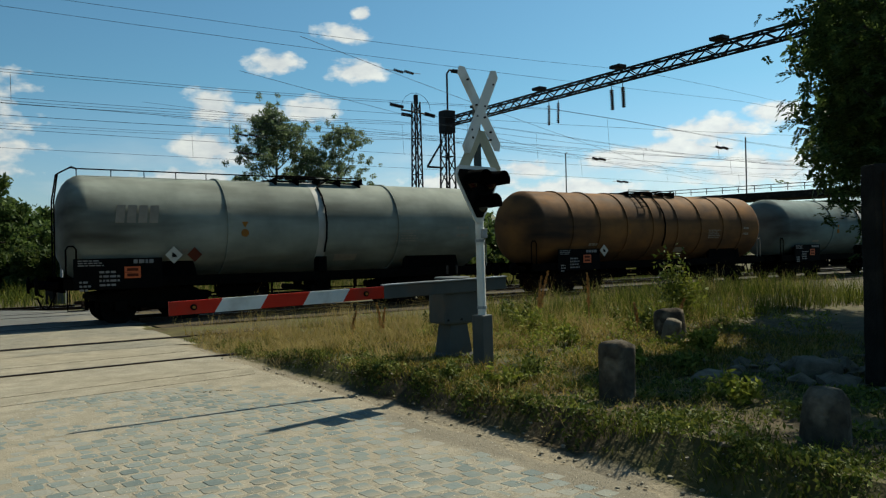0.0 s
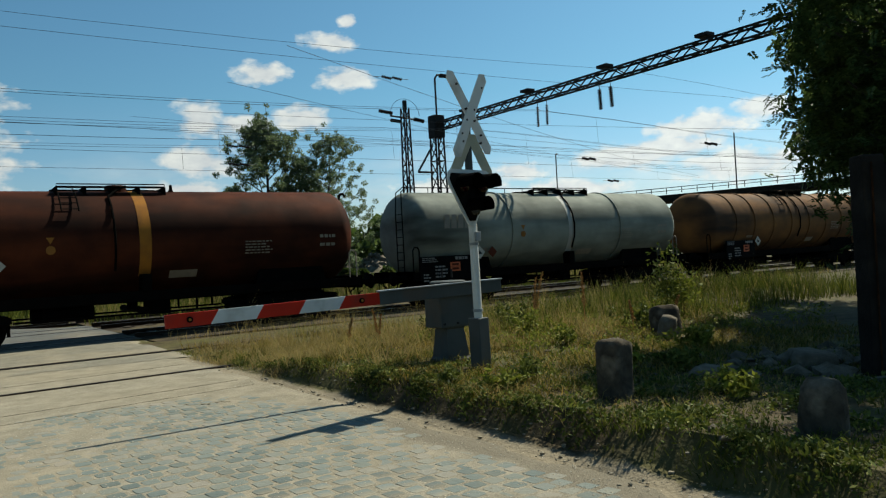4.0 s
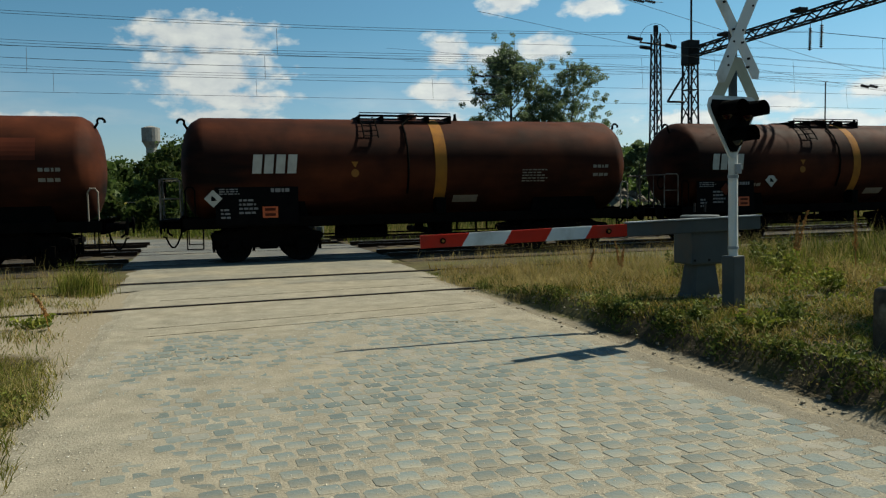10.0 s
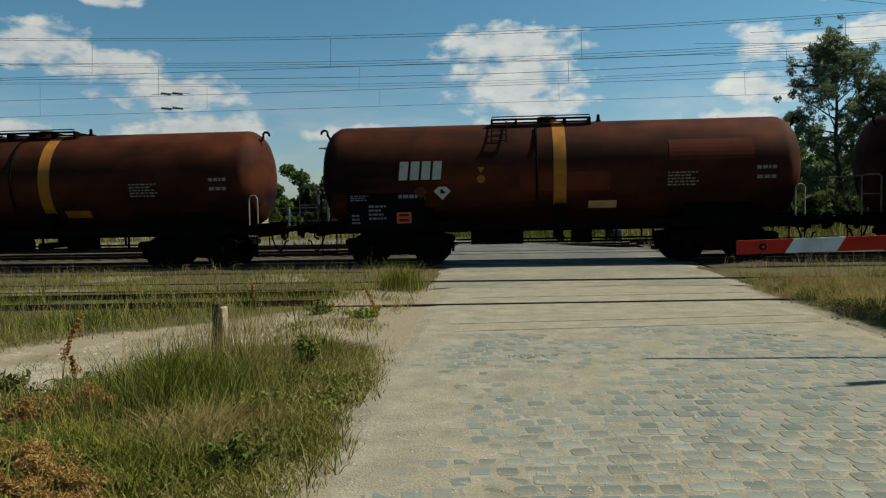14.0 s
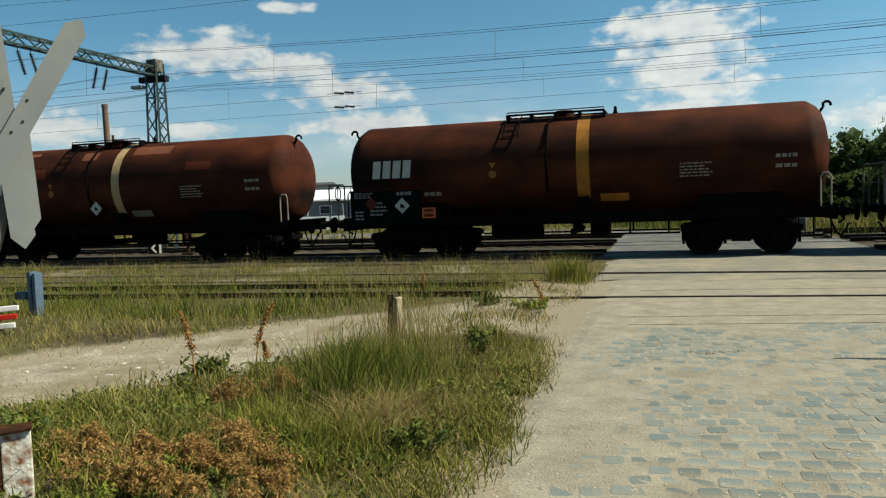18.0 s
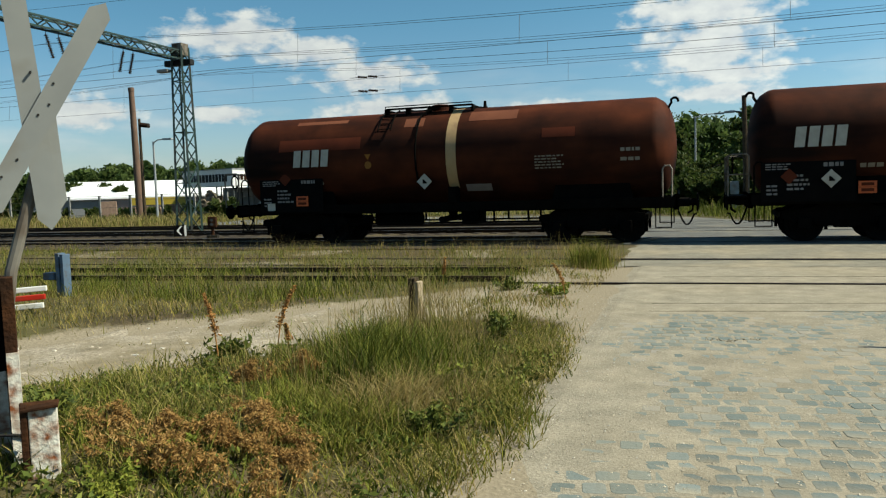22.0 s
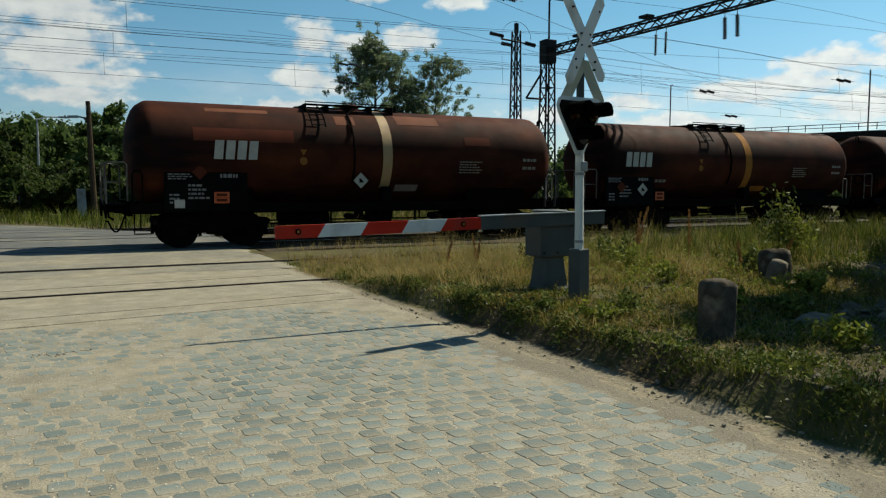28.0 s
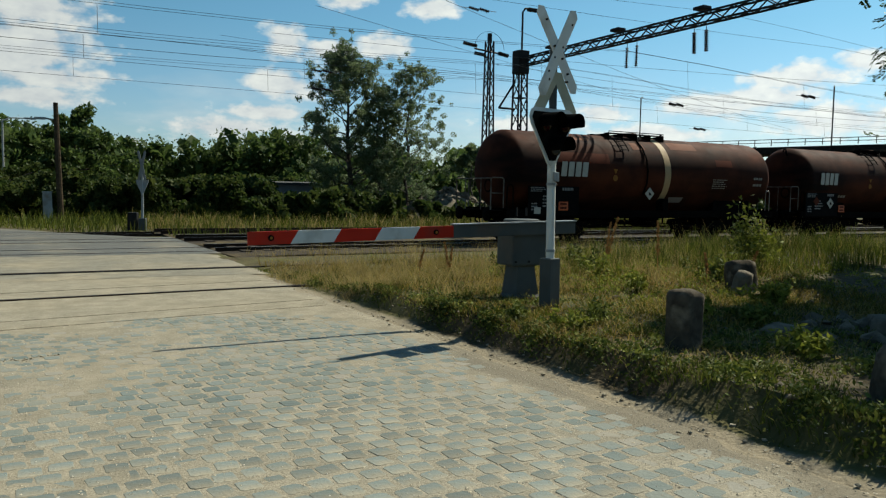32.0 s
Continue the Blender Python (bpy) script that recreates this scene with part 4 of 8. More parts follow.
        for k in range(8):
            part("rung", rodm((-length / 2 - 0.12, -0.55, 1.4 + 0.25 * k), (-length / 2 - 0.12, -0.95, 1.4 + 0.25 * k), 0.013, n=5), M_FRAME, w)
    if spec.get("end_platform"):      # brakeman's deck with a tubular railing
        xo, xi = -length / 2 - 0.52, -length / 2 + 0.02
        part("end_platform", boxm(xo, xi, -1.15, 1.15, 1.16, 1.20), M_FRAME, w)
        er = bmesh.new()
        for s in (-1, 1):
            tube(er, [(xo, s * 1.12, 1.2), (xo, s * 1.12, 2.2), (xo + 0.06, s * 1.12, 2.26), (xi - 0.1, s * 1.12, 2.26), (xi - 0.04, s * 1.12, 2.2), (xi - 0.04, s * 1.12, 1.2)], 0.022)
            tube(er, [(xo, s * 1.12, 1.75), (xi - 0.04, s * 1.12, 1.75)], 0.016)
        tube(er, [(xo, -1.12, 2.24), (xo, 1.12, 2.24)], 0.02)
        for y in (-0.5, 0.5):
            tube(er, [(xo, y, 1.2), (xo, y, 2.24)], 0.016)
        part("end_railing", er, M_POLE_OLD, w, "grey tubular railing")
        bw = lathe(bmesh.new(), [(0.20, -0.02), (0.23, 0.0), (0.20, 0.02), (0.17, 0.0), (0.20, -0.02)], 18, pose(xo + 0.12, -0.75, 2.0, 0, 90, 0))
        part("brake_wheel", bw, M_FRAME, w)
    for f in spec.get("hooks", ()):
        hb = bmesh.new()
        pts = [(f * (length / 2 - 0.25), -0.3, TZ + TR * 0.72), (f * (length / 2 - 0.13), -0.3, TZ + TR * 0.86)]
        pts += [(f * (length / 2 - 0.05 + 0.10 * math.cos(a)), -0.3, TZ + TR * 0.88 + 0.10 * math.sin(a)) for a in [radians(150 - 40 * k) for k in range(5)]]
        tube(hb, pts, 0.035)
        part("lifting_hook", hb, M_FRAME, w)
    if "logo" in spec:
        lx, lz, lh, lm = spec["logo"]
        logo_blocks(w, lx, lz, lh, lm, True)
    for name, x0, x1, z0, z1, m in spec.get("patches", ()):
        part(name, on_tank(x0, x1, z0, z1, 0.004, 5), m, w)
    dx = spec.get("diamond")
    if dx:
        x, z = dx
        bm = bmesh.new()
        y = min(-math.sqrt(max(TR ** 2 - (z - TZ) ** 2, 0)) - 0.03, -1.33 if z < 2.1 else 0.0)
        prism(bm, [(x - 0.23, z), (x, z + 0.23), (x + 0.23, z), (x, z - 0.23)], y - 0.01, y)
        d = part("hazard_diamond", bm, M_MARK, w, "white diamond hazard placard")
        s = bmesh.new()
        prism(s, [(x - 0.05, z - 0.06), (x + 0.08, z - 0.06), (x + 0.08, z - 0.03), (x - 0.01, z + 0.06), (x - 0.05, z + 0.06)], y - 0.016, y - 0.011)
        part("placard_sign", s, M_BLACK, d)
    if spec.get("red_diamond"):
        x, z = spec["red_diamond"]
        bm = bmesh.new()
        y = min(-math.sqrt(max(TR ** 2 - (z - TZ) ** 2, 0)) - 0.03, -1.33 if z < 2.1 else 0.0)
        prism(bm, [(x - 0.2, z), (x, z + 0.2), (x + 0.2, z), (x, z - 0.2)], y - 0.01, y)
        part("hazard_diamond", bm, M_PATCHRED, w, "dull red diamond hazard placard")
    # board with data bars and the orange plate, on the frame below the tank end
    yb = -1.30
    left, drop = spec.get("board", -5.6), spec.get("board_drop", 0.0)
    bd = part("data_board", boxm(left - 0.15, left + 2.0, yb, yb + 0.02, 1.02 - drop * 0.3, 2.02 - drop), M_BLACK, w, "black board with rows of fine print")
    rnd = random.Random(spec.get("seed", 1))
    for name, bx, bz, n, wd, h in (("fine_print", left - 0.05, 1.98, 3, 0.62, 0.03), ("fine_print", left + 0.45, 1.70, 4, 0.55, 0.055), ("fine_print", left - 0.02, 1.45, 3, 0.28, 0.05), ("fine_print", left + 1.28, 1.98, 1, 0.62, 0.10)):
        bm = bmesh.new()
        for k in range(n):
            x0 = bx
            end = bx + wd * rnd.uniform(0.7, 1.0)
            while x0 < end - 0.03:
                ln = rnd.uniform(0.05, 0.15)
                z1 = bz - drop - k * h * 2.0
                box(bm, x0, min(x0 + ln, end), yb - 0.005, yb - 0.001, z1 - h, z1)
                x0 += ln + 0.03
        tagged(part(name, bm, M_MARK_GREY, bd), kind="stuff")
    ox = spec.get("orange", -4.3)
    op = plate(w, "orange_warning_plate", ox - 0.2, ox + 0.2, 1.20, 1.50, yb - 0.02, M_ORANGE, "orange hazard plate with two rows of bars")
    bm = bmesh.new()
    for z in (1.385, 1.245):
        box(bm, ox - 0.14, ox + 0.14, yb - 0.038, yb - 0.034, z, z + 0.075)
    box(bm, ox - 0.2, ox + 0.2, yb - 0.038, yb - 0.034, 1.346, 1.354)
    part("plate_bars", bm, M_PATCHRED, op)
    if spec.get("white_plate"):
        plate(w, "white_card", left + 0.1, left + 0.36, 1.08, 1.30, yb - 0.004, M_MARK, "small white card")
    bars(w, "fine_print", spec.get("mark", 5.5) - 0.3, TZ + 0.0, 0.5, 2, 0.09, 0.16, M_MARK_FAINT, 0.1, 3)
    bars(w, "fine_print", 2.9, TZ - 0.12, 0.95, 5, 0.035, 0.045, M_MARK_FAINT, 0.5, 4)
    bars(w, "fine_print", -4.1, TZ - 0.62, 0.55, 1, 0.10, 0.1, M_MARK_FAINT, 0.1, 5)
    part("inspection_panel", on_tank(0.85, 1.6, 1.52, 1.72, 0.006, 2), spec.get("panel", M_MARK_FAINT), w)
    wr = bmesh.new()
    for x, z in ((-2.05, 2.62), (-2.05, 2.36)):
        lathe(wr, [(0.11, 0), (0.11, 0.006), (0.0, 0.006)], 3 if z > 2.5 else 16, Matrix.Translation((x, -math.sqrt(TR ** 2 - (z - TZ) ** 2) - 0.008, z)) @ pose(0, 0, 0, 90, 90, 0))
    part("warning_sticker", wr, M_STRIPE, w)
    return w, sets


RED = dict(platform=(-1.75, 0.95), ladder=-1.55, hooks=(-1, 1), end_platform=True)
WAGONS = []


def add_wagon(centre, label, body, **spec):
    WAGONS.append((centre, *tank_wagon(label, body, spec)))


add_wagon(-31.2, "rust-brown tank wagon with cream band and pink primer patches", M_TANK_RED, stripe=(0.5, M_STRIPE_PALE, 0.30), logo=(-3.88, 2.62, 0.50, M_MARK), diamond=(-0.33, 1.83), board=-5.6, orange=-4.29,
          red_diamond=(-4.85, 2.02), white_plate=True, seed=5, panel=M_MARK_GREY,
          patches=[("primer_patch", -4.6, -2.9, 3.66, 3.76, M_PATCHPINK), ("primer_patch", -1.0, -0.4, 3.42, 3.68, M_PATCHPINK), ("primer_patch", 0.95, 2.35, 3.50, 3.78, M_PATCHPINK), ("primer_patch", 3.1, 4.0, 2.92, 3.18, M_PATCHRED), ("primer_patch", -5.0, -2.3, 2.85, 3.2, M_PATCHRED)], **{**RED, "hooks": (1,)})
add_wagon(-16.2, "rust-brown tank wagon with an ochre band and a white diamond placard", M_TANK_RED, stripe=(0.42, M_STRIPE, 0.34), logo=(-4.98, 2.62, 0.50, M_MARK), diamond=(-4.75, 1.58), board=-6.2, orange=-3.95, red_diamond=(-5.7, 1.66), seed=6, panel=M_STRIPE, **RED)
add_wagon(-1.38, "rust-brown tank wagon with ochre band and fresh red patch", M_TANK_RED, stripe=(0.07, M_STRIPE, 0.34), logo=(-3.67, 2.62, 0.50, M_MARK), diamond=(-3.11, 2.05), board=-5.6, orange=-4.17, red_diamond=(-3.7, 2.05), seed=7, panel=M_STRIPE_PALE,
          patches=[("repaint_patch", 2.95, 5.15, 2.75, 3.30, M_PATCHRED), ("repaint_patch", -1.0, 1.4, 2.0, 2.5, M_PATCHRED)], **RED)
add_wagon(13.7, "rust-brown tank wagon with an ochre band round its middle", M_TANK_RED, stripe=(0.42, M_STRIPE, 0.34), logo=(-4.18, 2.62, 0.50, M_MARK), diamond=(-5.8, 1.73), board=-5.6, orange=-4.35, seed=8, panel=M_MARK_FAINT, **RED)
add_wagon(28.65, "rust-brown tank wagon with a faded ochre band and cream marking", M_TANK_RED, stripe=(0.2, M_STRIPE, 0.30), logo=(-4.95, 2.62, 0.50, M_MARK), diamond=(-3.25, 2.02), board=-5.9, orange=-4.3, red_diamond=(-5.0, 1.75), seed=9, **RED)
add_wagon(43.85, "soot-streaked grey tank wagon with two ribs and a pale band", M_TANK_GREY, stripe=(0.35, M_STRIPE_WHITE, 0.30), logo=(-4.9, 2.86, 0.46, M_MARK_FAINT), diamond=(-4.0, 1.78), red_diamond=(-3.45, 1.78), board=-6.3, orange=-5.05, no_ladder=True, ribs=(-2.5, 3.0), seed=10, length=13.4, board_drop=0.3, top_rail=(-6.2, 0.6), platform=(-0.8, 2.0))
add_wagon(59.4, "rust-stained brown ribbed tank wagon", M_TANK_BROWN, ribs=(-5.0, -3.6, -2.1, -0.6, 0.9, 2.4, 3.9, 5.2), seed=11, length=14.0, board_drop=0.3, platform=(-1.2, 1.6), diamond=(-3.4, 1.65))
add_wagon(74.6, "green-grey tank wagon streaked with soot", M_TANK_TEAL, ribs=(-2.5, 3.0), stripe=(0.3, M_STRIPE_WHITE, 0.3), seed=12, length=13.6, board_drop=0.3, platform=(-1.2, 1.6))

# ---- the warning signal with its cross, on the right-hand verge ----


def board_outline(length, width, tip=0.06):
    h, w = length / 2, width / 2
    return [(-w, -h + tip), (0, -h), (w, -h + tip), (w, h - tip), (0, h), (-w, h - tip)]


def cross_board(parent, name, length, width, cx, cz, lean, y, material, label=""):
    bm = bmesh.new()
    prism(bm, board_outline(length, width), -0.006, 0.006, pose(cx, y, cz, 0, lean, 0))
    return part(name, bm, material, parent, label)


SIG = thing("warning_signal", pose(5.95, 7.91, 0.27, 0, -0.8, 14), "white railway warning signal with crossbuck and three dark lamps", "railway signal")
part("base_post", boxm(-0.10, 0.10, -0.09, 0.09, -0.1, 0.62, 0.012), M_GREY, SIG, "grey steel base post")
bm = rodm((0, 0, 0.6), (0, 0, 1.98), 0.055, n=16)
part("pole", bm, M_WHITE, SIG, "white painted pole")
bm = rodm((0, 0, 1.9), (0, 0, 3.3), 0.05, n=14)
part("upper_pole", bm, M_GREY, SIG, "grey upper pole")
for z in (0.70, 1.55):
    part("clamp", rodm((0, 0, z), (0, 0, z + 0.035), 0.064, n=16), M_GREY_LIGHT, SIG)
part("marker_plate", boxm(-0.04, 0.05, -0.085, -0.05, 1.60, 1.72, 0.006), M_GREY_LIGHT, SIG)
bm = prism(bmesh.new(), [(-0.470, 2.480), (-0.500, 2.400), (-0.480, 2.320), (-0.150, 1.820), (-0.070, 1.780), (0.010, 1.820), (0.340, 2.320), (0.360, 2.400), (0.330, 2.480), (0.270, 2.510), (-0.410, 2.510)], -0.055, -0.04)
back = part("back_board", bm, M_WHITE, SIG, "white triangular backing board")
bm = prism(bmesh.new(), [(-0.430, 2.460), (-0.460, 2.390), (-0.420, 2.300), (-0.120, 1.860), (-0.020, 1.860), (0.280, 2.300), (0.320, 2.390), (0.290, 2.460)], -0.075, -0.0555)
part("dark_board", bm, M_BLACK, back)
for lx, lz, lm in ((-0.25, 2.32, M_LENS), (0.11, 2.32, M_LENS), (-0.07, 2.03, M_LENS_W)):
    bm = rodm((lx, -0.075, lz), (lx, -0.12, lz), 0.115, n=24)
    lamp = part("lamp_housing", bm, M_BLACK, SIG)
    bm = lathe(bmesh.new(), [(0.10, 0), (0.085, 0.02), (0.05, 0.035), (0, 0.04)], 20, pose(lx, -0.12, lz, 90, 0, 0))
    part("lens", bm, lm, lamp, "", True)
    bm = bmesh.new()          # visor, open below
    n, ring0, ring1 = 14, [], []
    for k in range(n + 1):
        a = radians(-25 + 230 * k / n)
        ring0.append(bm.verts.new((lx + 0.125 * math.cos(a), -0.09, lz + 0.125 * math.sin(a))))
        ring1.append(bm.verts.new((lx + 0.12 * math.cos(a) + 0.01, -0.33, lz + 0.115 * math.sin(a) + 0.01)))
    for k in range(n):
        bm.faces.new((ring0[k], ring0[k + 1], ring1[k + 1], ring1[k]))
    bmesh.ops.solidify(bm, geom=bm.faces[:], thickness=0.004)
    part("visor", bm, M_BLACK, lamp)
bx = cross_board(SIG, "cross_arm", 1.30, 0.16, -0.005, 3.21, 31, -0.075, M_WHITE, "white enamel cross arm with pointed ends")
cross_board(SIG, "cross_arm", 1.26, 0.16, 0.0, 3.23, -37, -0.058, M_WHITE, "white enamel cross arm with pointed ends")
for s in (-1, 1):
    cross_board(SIG, "lower_arm", 0.68, 0.165, s * 0.19, 2.69, -s * 34.5, -0.044, M_CREAM, "sun-bleached lower chevron arm")
for dx, dz in ((-0.08, 0.06), (0.08, 0.06), (-0.08, -0.08), (0.08, -0.08), (-0.19, -0.26), (0.19, -0.26), (-0.24, 0.36), (0.26, 0.36), (0.18, -0.36), (-0.18, -0.36)):
    part("bolt", rodm((dx, -0.09, 3.22 + dz), (dx, -0.055, 3.22 + dz), 0.014, n=6), M_STEEL_DARK, SIG)

# barrier drive and boom
BAR = thing("level_crossing_barrier", pose(6.12, 8.82, 0.22, 0, 0, 0), "lowered half barrier with red and white boom on grey box", "barrier")
bm = bmesh.new()
lathe(bm, [(0.30, -0.1), (0.30, 0.06), (0.26, 0.10), (0.20, 0.48), (0.24, 0.52)], 4, pose(0, 0, 0, 0, 0, 45))
part("pedestal", bm, M_GREY, BAR, "grey tapered cast pedestal")
bm = boxm(-0.27, 0.30, -0.2, 0.2, 0.50, 1.02, 0.03)
part("drive_box", bm, M_GREY, BAR, "grey steel drive box")
bm = bmesh.new()
box(bm, -0.29, 0.32, -0.22, 0.22, 1.02, 1.055, 0.012)
lathe(bm, [(0.0, 0.012), (0.22, 0.010), (0.25, 0.0), (0.25, -0.02)], 24, pose(0, 0, 1.13))
lathe(bm, [(0.05, 0.0), (0.05, -0.09)], 12, pose(0, 0, 1.12))
part("cover", bm, M_GREY, BAR)
for s in (-0.08, 0.08):
    part("eye_bolt", rodm((s, 0, 1.18), (s, 0, 1.30), 0.014, n=8), M_STEEL_DARK, BAR)
for z in (0.56, 0.94):
    for x in (-0.22, 0.0, 0.24):
        part("bolt", rodm((x, -0.215, z), (x, -0.2, z), 0.016, n=8), M_STEEL_DARK, BAR)
boom_m = pose(0.74, 0.0, 1.03, 0, -1.25, 0)


def along_boom(x0, x1, z0, z1, y0, y1, bevel=0.0):
    return box(bmesh.new(), x0, x1, y0, y1, z0, z1, bevel, boom_m)


boom = part("boom_beam", along_boom(-1.98, 0.0, -0.085, 0.085, -0.27, -0.21, 0.01), M_GREY, BAR, "grey steel boom beam with counterweight arm")
part("boom_flange", along_boom(-1.98, 0.0, 0.085, 0.10, -0.30, -0.18), M_GREY_LIGHT, boom)
seg = (-4.64, -4.10, -3.57, -3.04, -2.51, -1.98)
for k, (a, b) in enumerate(zip(seg, seg[1:])):
    bm = bmesh.new()
    sl_ = 0.05
    prism(bm, [(a - (sl_ if k else 0), -0.075), (b - (sl_ if k < 4 else 0), -0.075), (b + (sl_ if k < 4 else 0), 0.075), (a + (sl_ if k else 0), 0.075)], -0.26, -0.225, boom_m)
    part("boom_board", bm, M_WHITE_BAR if k % 2 else M_RED, BAR, "white reflective board" if k % 2 else "red reflective board")
for bxx in (-4.38, -2.24):
    bm = rodm((0, 0, 0), (0, -0.02, 0), 0.034, n=14)
    bmesh.ops.transform(bm, matrix=boom_m @ pose(bxx, -0.26, 0), verts=bm.verts)
    ref = part("reflector", bm, M_BLACK, BAR, "round dark reflector")
    bm = rodm((0, 0, 0), (0, -0.006, 0), 0.017, n=10)
    bmesh.ops.transform(bm, matrix=boom_m @ pose(bxx, -0.28, 0), verts=bm.verts)
    part("reflector_eye", bm, M_STRIPE, ref)

# ---- stones on the bank ----


def stone(name, x, y, w, d, h, label, material, cap=0.06, turn=0, seed=1, tip=0.0, round_=False):
    bm = bmesh.new()
    if round_:
        lathe(bm, [(w * 0.5, -0.1), (w * 0.52, h * 0.2), (w * 0.49, h * 0.55), (w * 0.44, h * 0.78), (w * 0.30, h * 0.93), (0, h)], 18)
    else:
        box(bm, -w / 2, w / 2, -d / 2, d / 2, -0.1, h, cap)
        bmesh.ops.subdivide_edges(bm, edges=[e for e in bm.edges if e.calc_length() > 0.12], cuts=3, use_grid_fill=True)
    rough_up(bm, 0.022, 6, seed)
    rough_up(bm, 0.008, 22, seed)
    ob = obj_from(name, bm, material, None, "", True)
    ob.matrix_world = pose(x, y, ground_z(x, y) - 0.04, tip, 0, turn)
    return tagged(ob, label, "stone")


stone("milestone", 5.42, 5.12, 0.27, 0.25, 0.60, "old square milestone of mossy dark stone, standing in grass", M_STONE, 0.05, 8, 3)
stone("kerb_stone", 5.42, 3.10, 0.34, 0.34, 0.46, "round-topped dark guard stone in the grass", M_STONE, round_=True, seed=5)
stone("boulder", 9.3, 7.75, 0.32, 0.25, 0.42, "leaning reddish boulder in the weeds", M_STONE_PALE, 0.1, 30, 7, 14)
stone("boulder", 9.75, 8.05, 0.45, 0.3, 0.5, "dark leaning boulder in the weeds", M_STONE, 0.1, -20, 8, -10)
stone("slab", 7.0, 5.2, 0.55, 0.4, 0.12, "flat pale slab half sunk in the bank", M_STONE_PALE, 0.05, 20, 9)
stone("slab", 8.1, 4.75, 0.55, 0.45, 0.22, "pale broken slab in the shade", M_STONE_PALE, 0.06, 40, 10, 8)
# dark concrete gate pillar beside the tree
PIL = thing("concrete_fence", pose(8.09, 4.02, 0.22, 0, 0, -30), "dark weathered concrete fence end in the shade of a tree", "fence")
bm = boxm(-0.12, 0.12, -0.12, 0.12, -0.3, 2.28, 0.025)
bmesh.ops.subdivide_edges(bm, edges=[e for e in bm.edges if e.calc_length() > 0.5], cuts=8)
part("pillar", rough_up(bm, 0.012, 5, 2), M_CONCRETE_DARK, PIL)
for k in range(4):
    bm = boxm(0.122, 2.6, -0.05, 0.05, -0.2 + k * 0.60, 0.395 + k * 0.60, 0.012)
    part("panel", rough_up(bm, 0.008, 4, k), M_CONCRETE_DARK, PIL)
part("iron_strap", rodm((-0.05, -0.14, -0.1), (-0.04, -0.14, 2.2), 0.012, n=6), M_RUST, PIL)

# ---- left verge: wooden stump post, rusty posts, leaning cross, blue post with striped bars ----
POST = thing("wooden_post", pose(-3.42, 8.35, ground_z(-3.42, 8.35) - 0.06, 3, 5, -14), "short split wooden post, painted paler on its sunlit side", "post")
bm = boxm(-0.07, 0.012, -0.06, 0.06, -0.1, 0.70, 0.015)
bmesh.ops.subdivide_edges(bm, edges=[e for e in bm.edges if e.calc_length() > 0.3], cuts=6)
part("weathered_side", rough_up(bm, 0.014, 7, 1), M_WOOD, POST)
# paler half: sunlight on the post's right face, put into the colour
bm = boxm(0.013, 0.065, -0.055, 0.055, -0.1, 0.66, 0.012)
bmesh.ops.subdivide_edges(bm, edges=[e for e in bm.edges if e.calc_length() > 0.3], cuts=6)
part("split_side", rough_up(bm, 0.012, 7, 1), M_PALEWOOD, POST)
RP = thing("rusty_post", pose(-3.47, 2.85, 0.3, 0, 0, 47), "rusty channel-iron post with flaking white paint", "post")
bm = prism(bmesh.new(), [(-0.09, -0.3), (-0.055, -0.3), (-0.055, 1.02), (-0.09, 1.02)], -0.085, 0.05)
part("rusty_flange", rough_up(bm, 0.006, 9), M_RUST, RP)
bm = prism(bmesh.new(), [(-0.054, -0.3), (0.023, -0.3), (0.023, 1.0), (-0.054, 1.0)], -0.02, 0.02)
part("dark_web", rough_up(bm, 0.004, 9), M_BLACK, RP)
bm = prism(bmesh.new(), [(0.024, -0.3), (0.075, -0.3), (0.075, 1.01), (0.024, 1.01)], -0.105, 0.045)
part("painted_flange", rough_up(bm, 0.005, 9), M_RUST, RP)
part("web_paint", rough_up(boxm(-0.040, 0.020, -0.0235, -0.0205, 0.02, 0.56), 0.001, 9), M_RUSTWHITE, RP, "pale flaking paint on the web")
part("lower_paint", rough_up(boxm(0.026, 0.079, -0.109, 0.047, -0.3, 0.66), 0.003, 9), M_RUSTWHITE, RP)
bm = tube(bmesh.new(), [(-0.1, -0.10, 0.29), (0.1, -0.12, 0.26), (0.1, 0.06, 0.27), (-0.1, 0.06, 0.28)], 0.008)
part("wire_tie", bm, M_STEEL_DARK, RP)
RP2 = thing("stub_post", pose(-3.15, 2.76, 0.31, 0, 0, 45), "short rusty box post with flaking white paint and a bent cap", "post")
bm = boxm(-0.055, 0.065, -0.05, 0.05, -0.3, 0.42, 0.006)
part("shaft", rough_up(bm, 0.004, 9), M_RUSTWHITE, RP2)
bm = boxm(-0.085, -0.058, -0.055, 0.05, -0.3, 0.44, 0.004)
part("rusty_flange", rough_up(bm, 0.005, 9), M_RUST, RP2)
bm = boxm(-0.085, 0.075, -0.065, 0.065, 0.42, 0.435, 0.004)
part("cap", rough_up(bm, 0.012, 6), M_RUST, RP2)
CX = thing("crossbuck_sign", pose(-3.29, 3.04, 0, 0, 0, 47.8), "grey back of a crossbuck sign on a leaning pole", "road sign")
bm = tube(bmesh.new(), [(0.02, 0.03, 2.05), (-0.19, 0.03, 1.33), (-0.27, 0.05, 0.75)], 0.028, 10)
part("pole", bm, M_POLE_OLD, CX, "thin leaning grey pole")


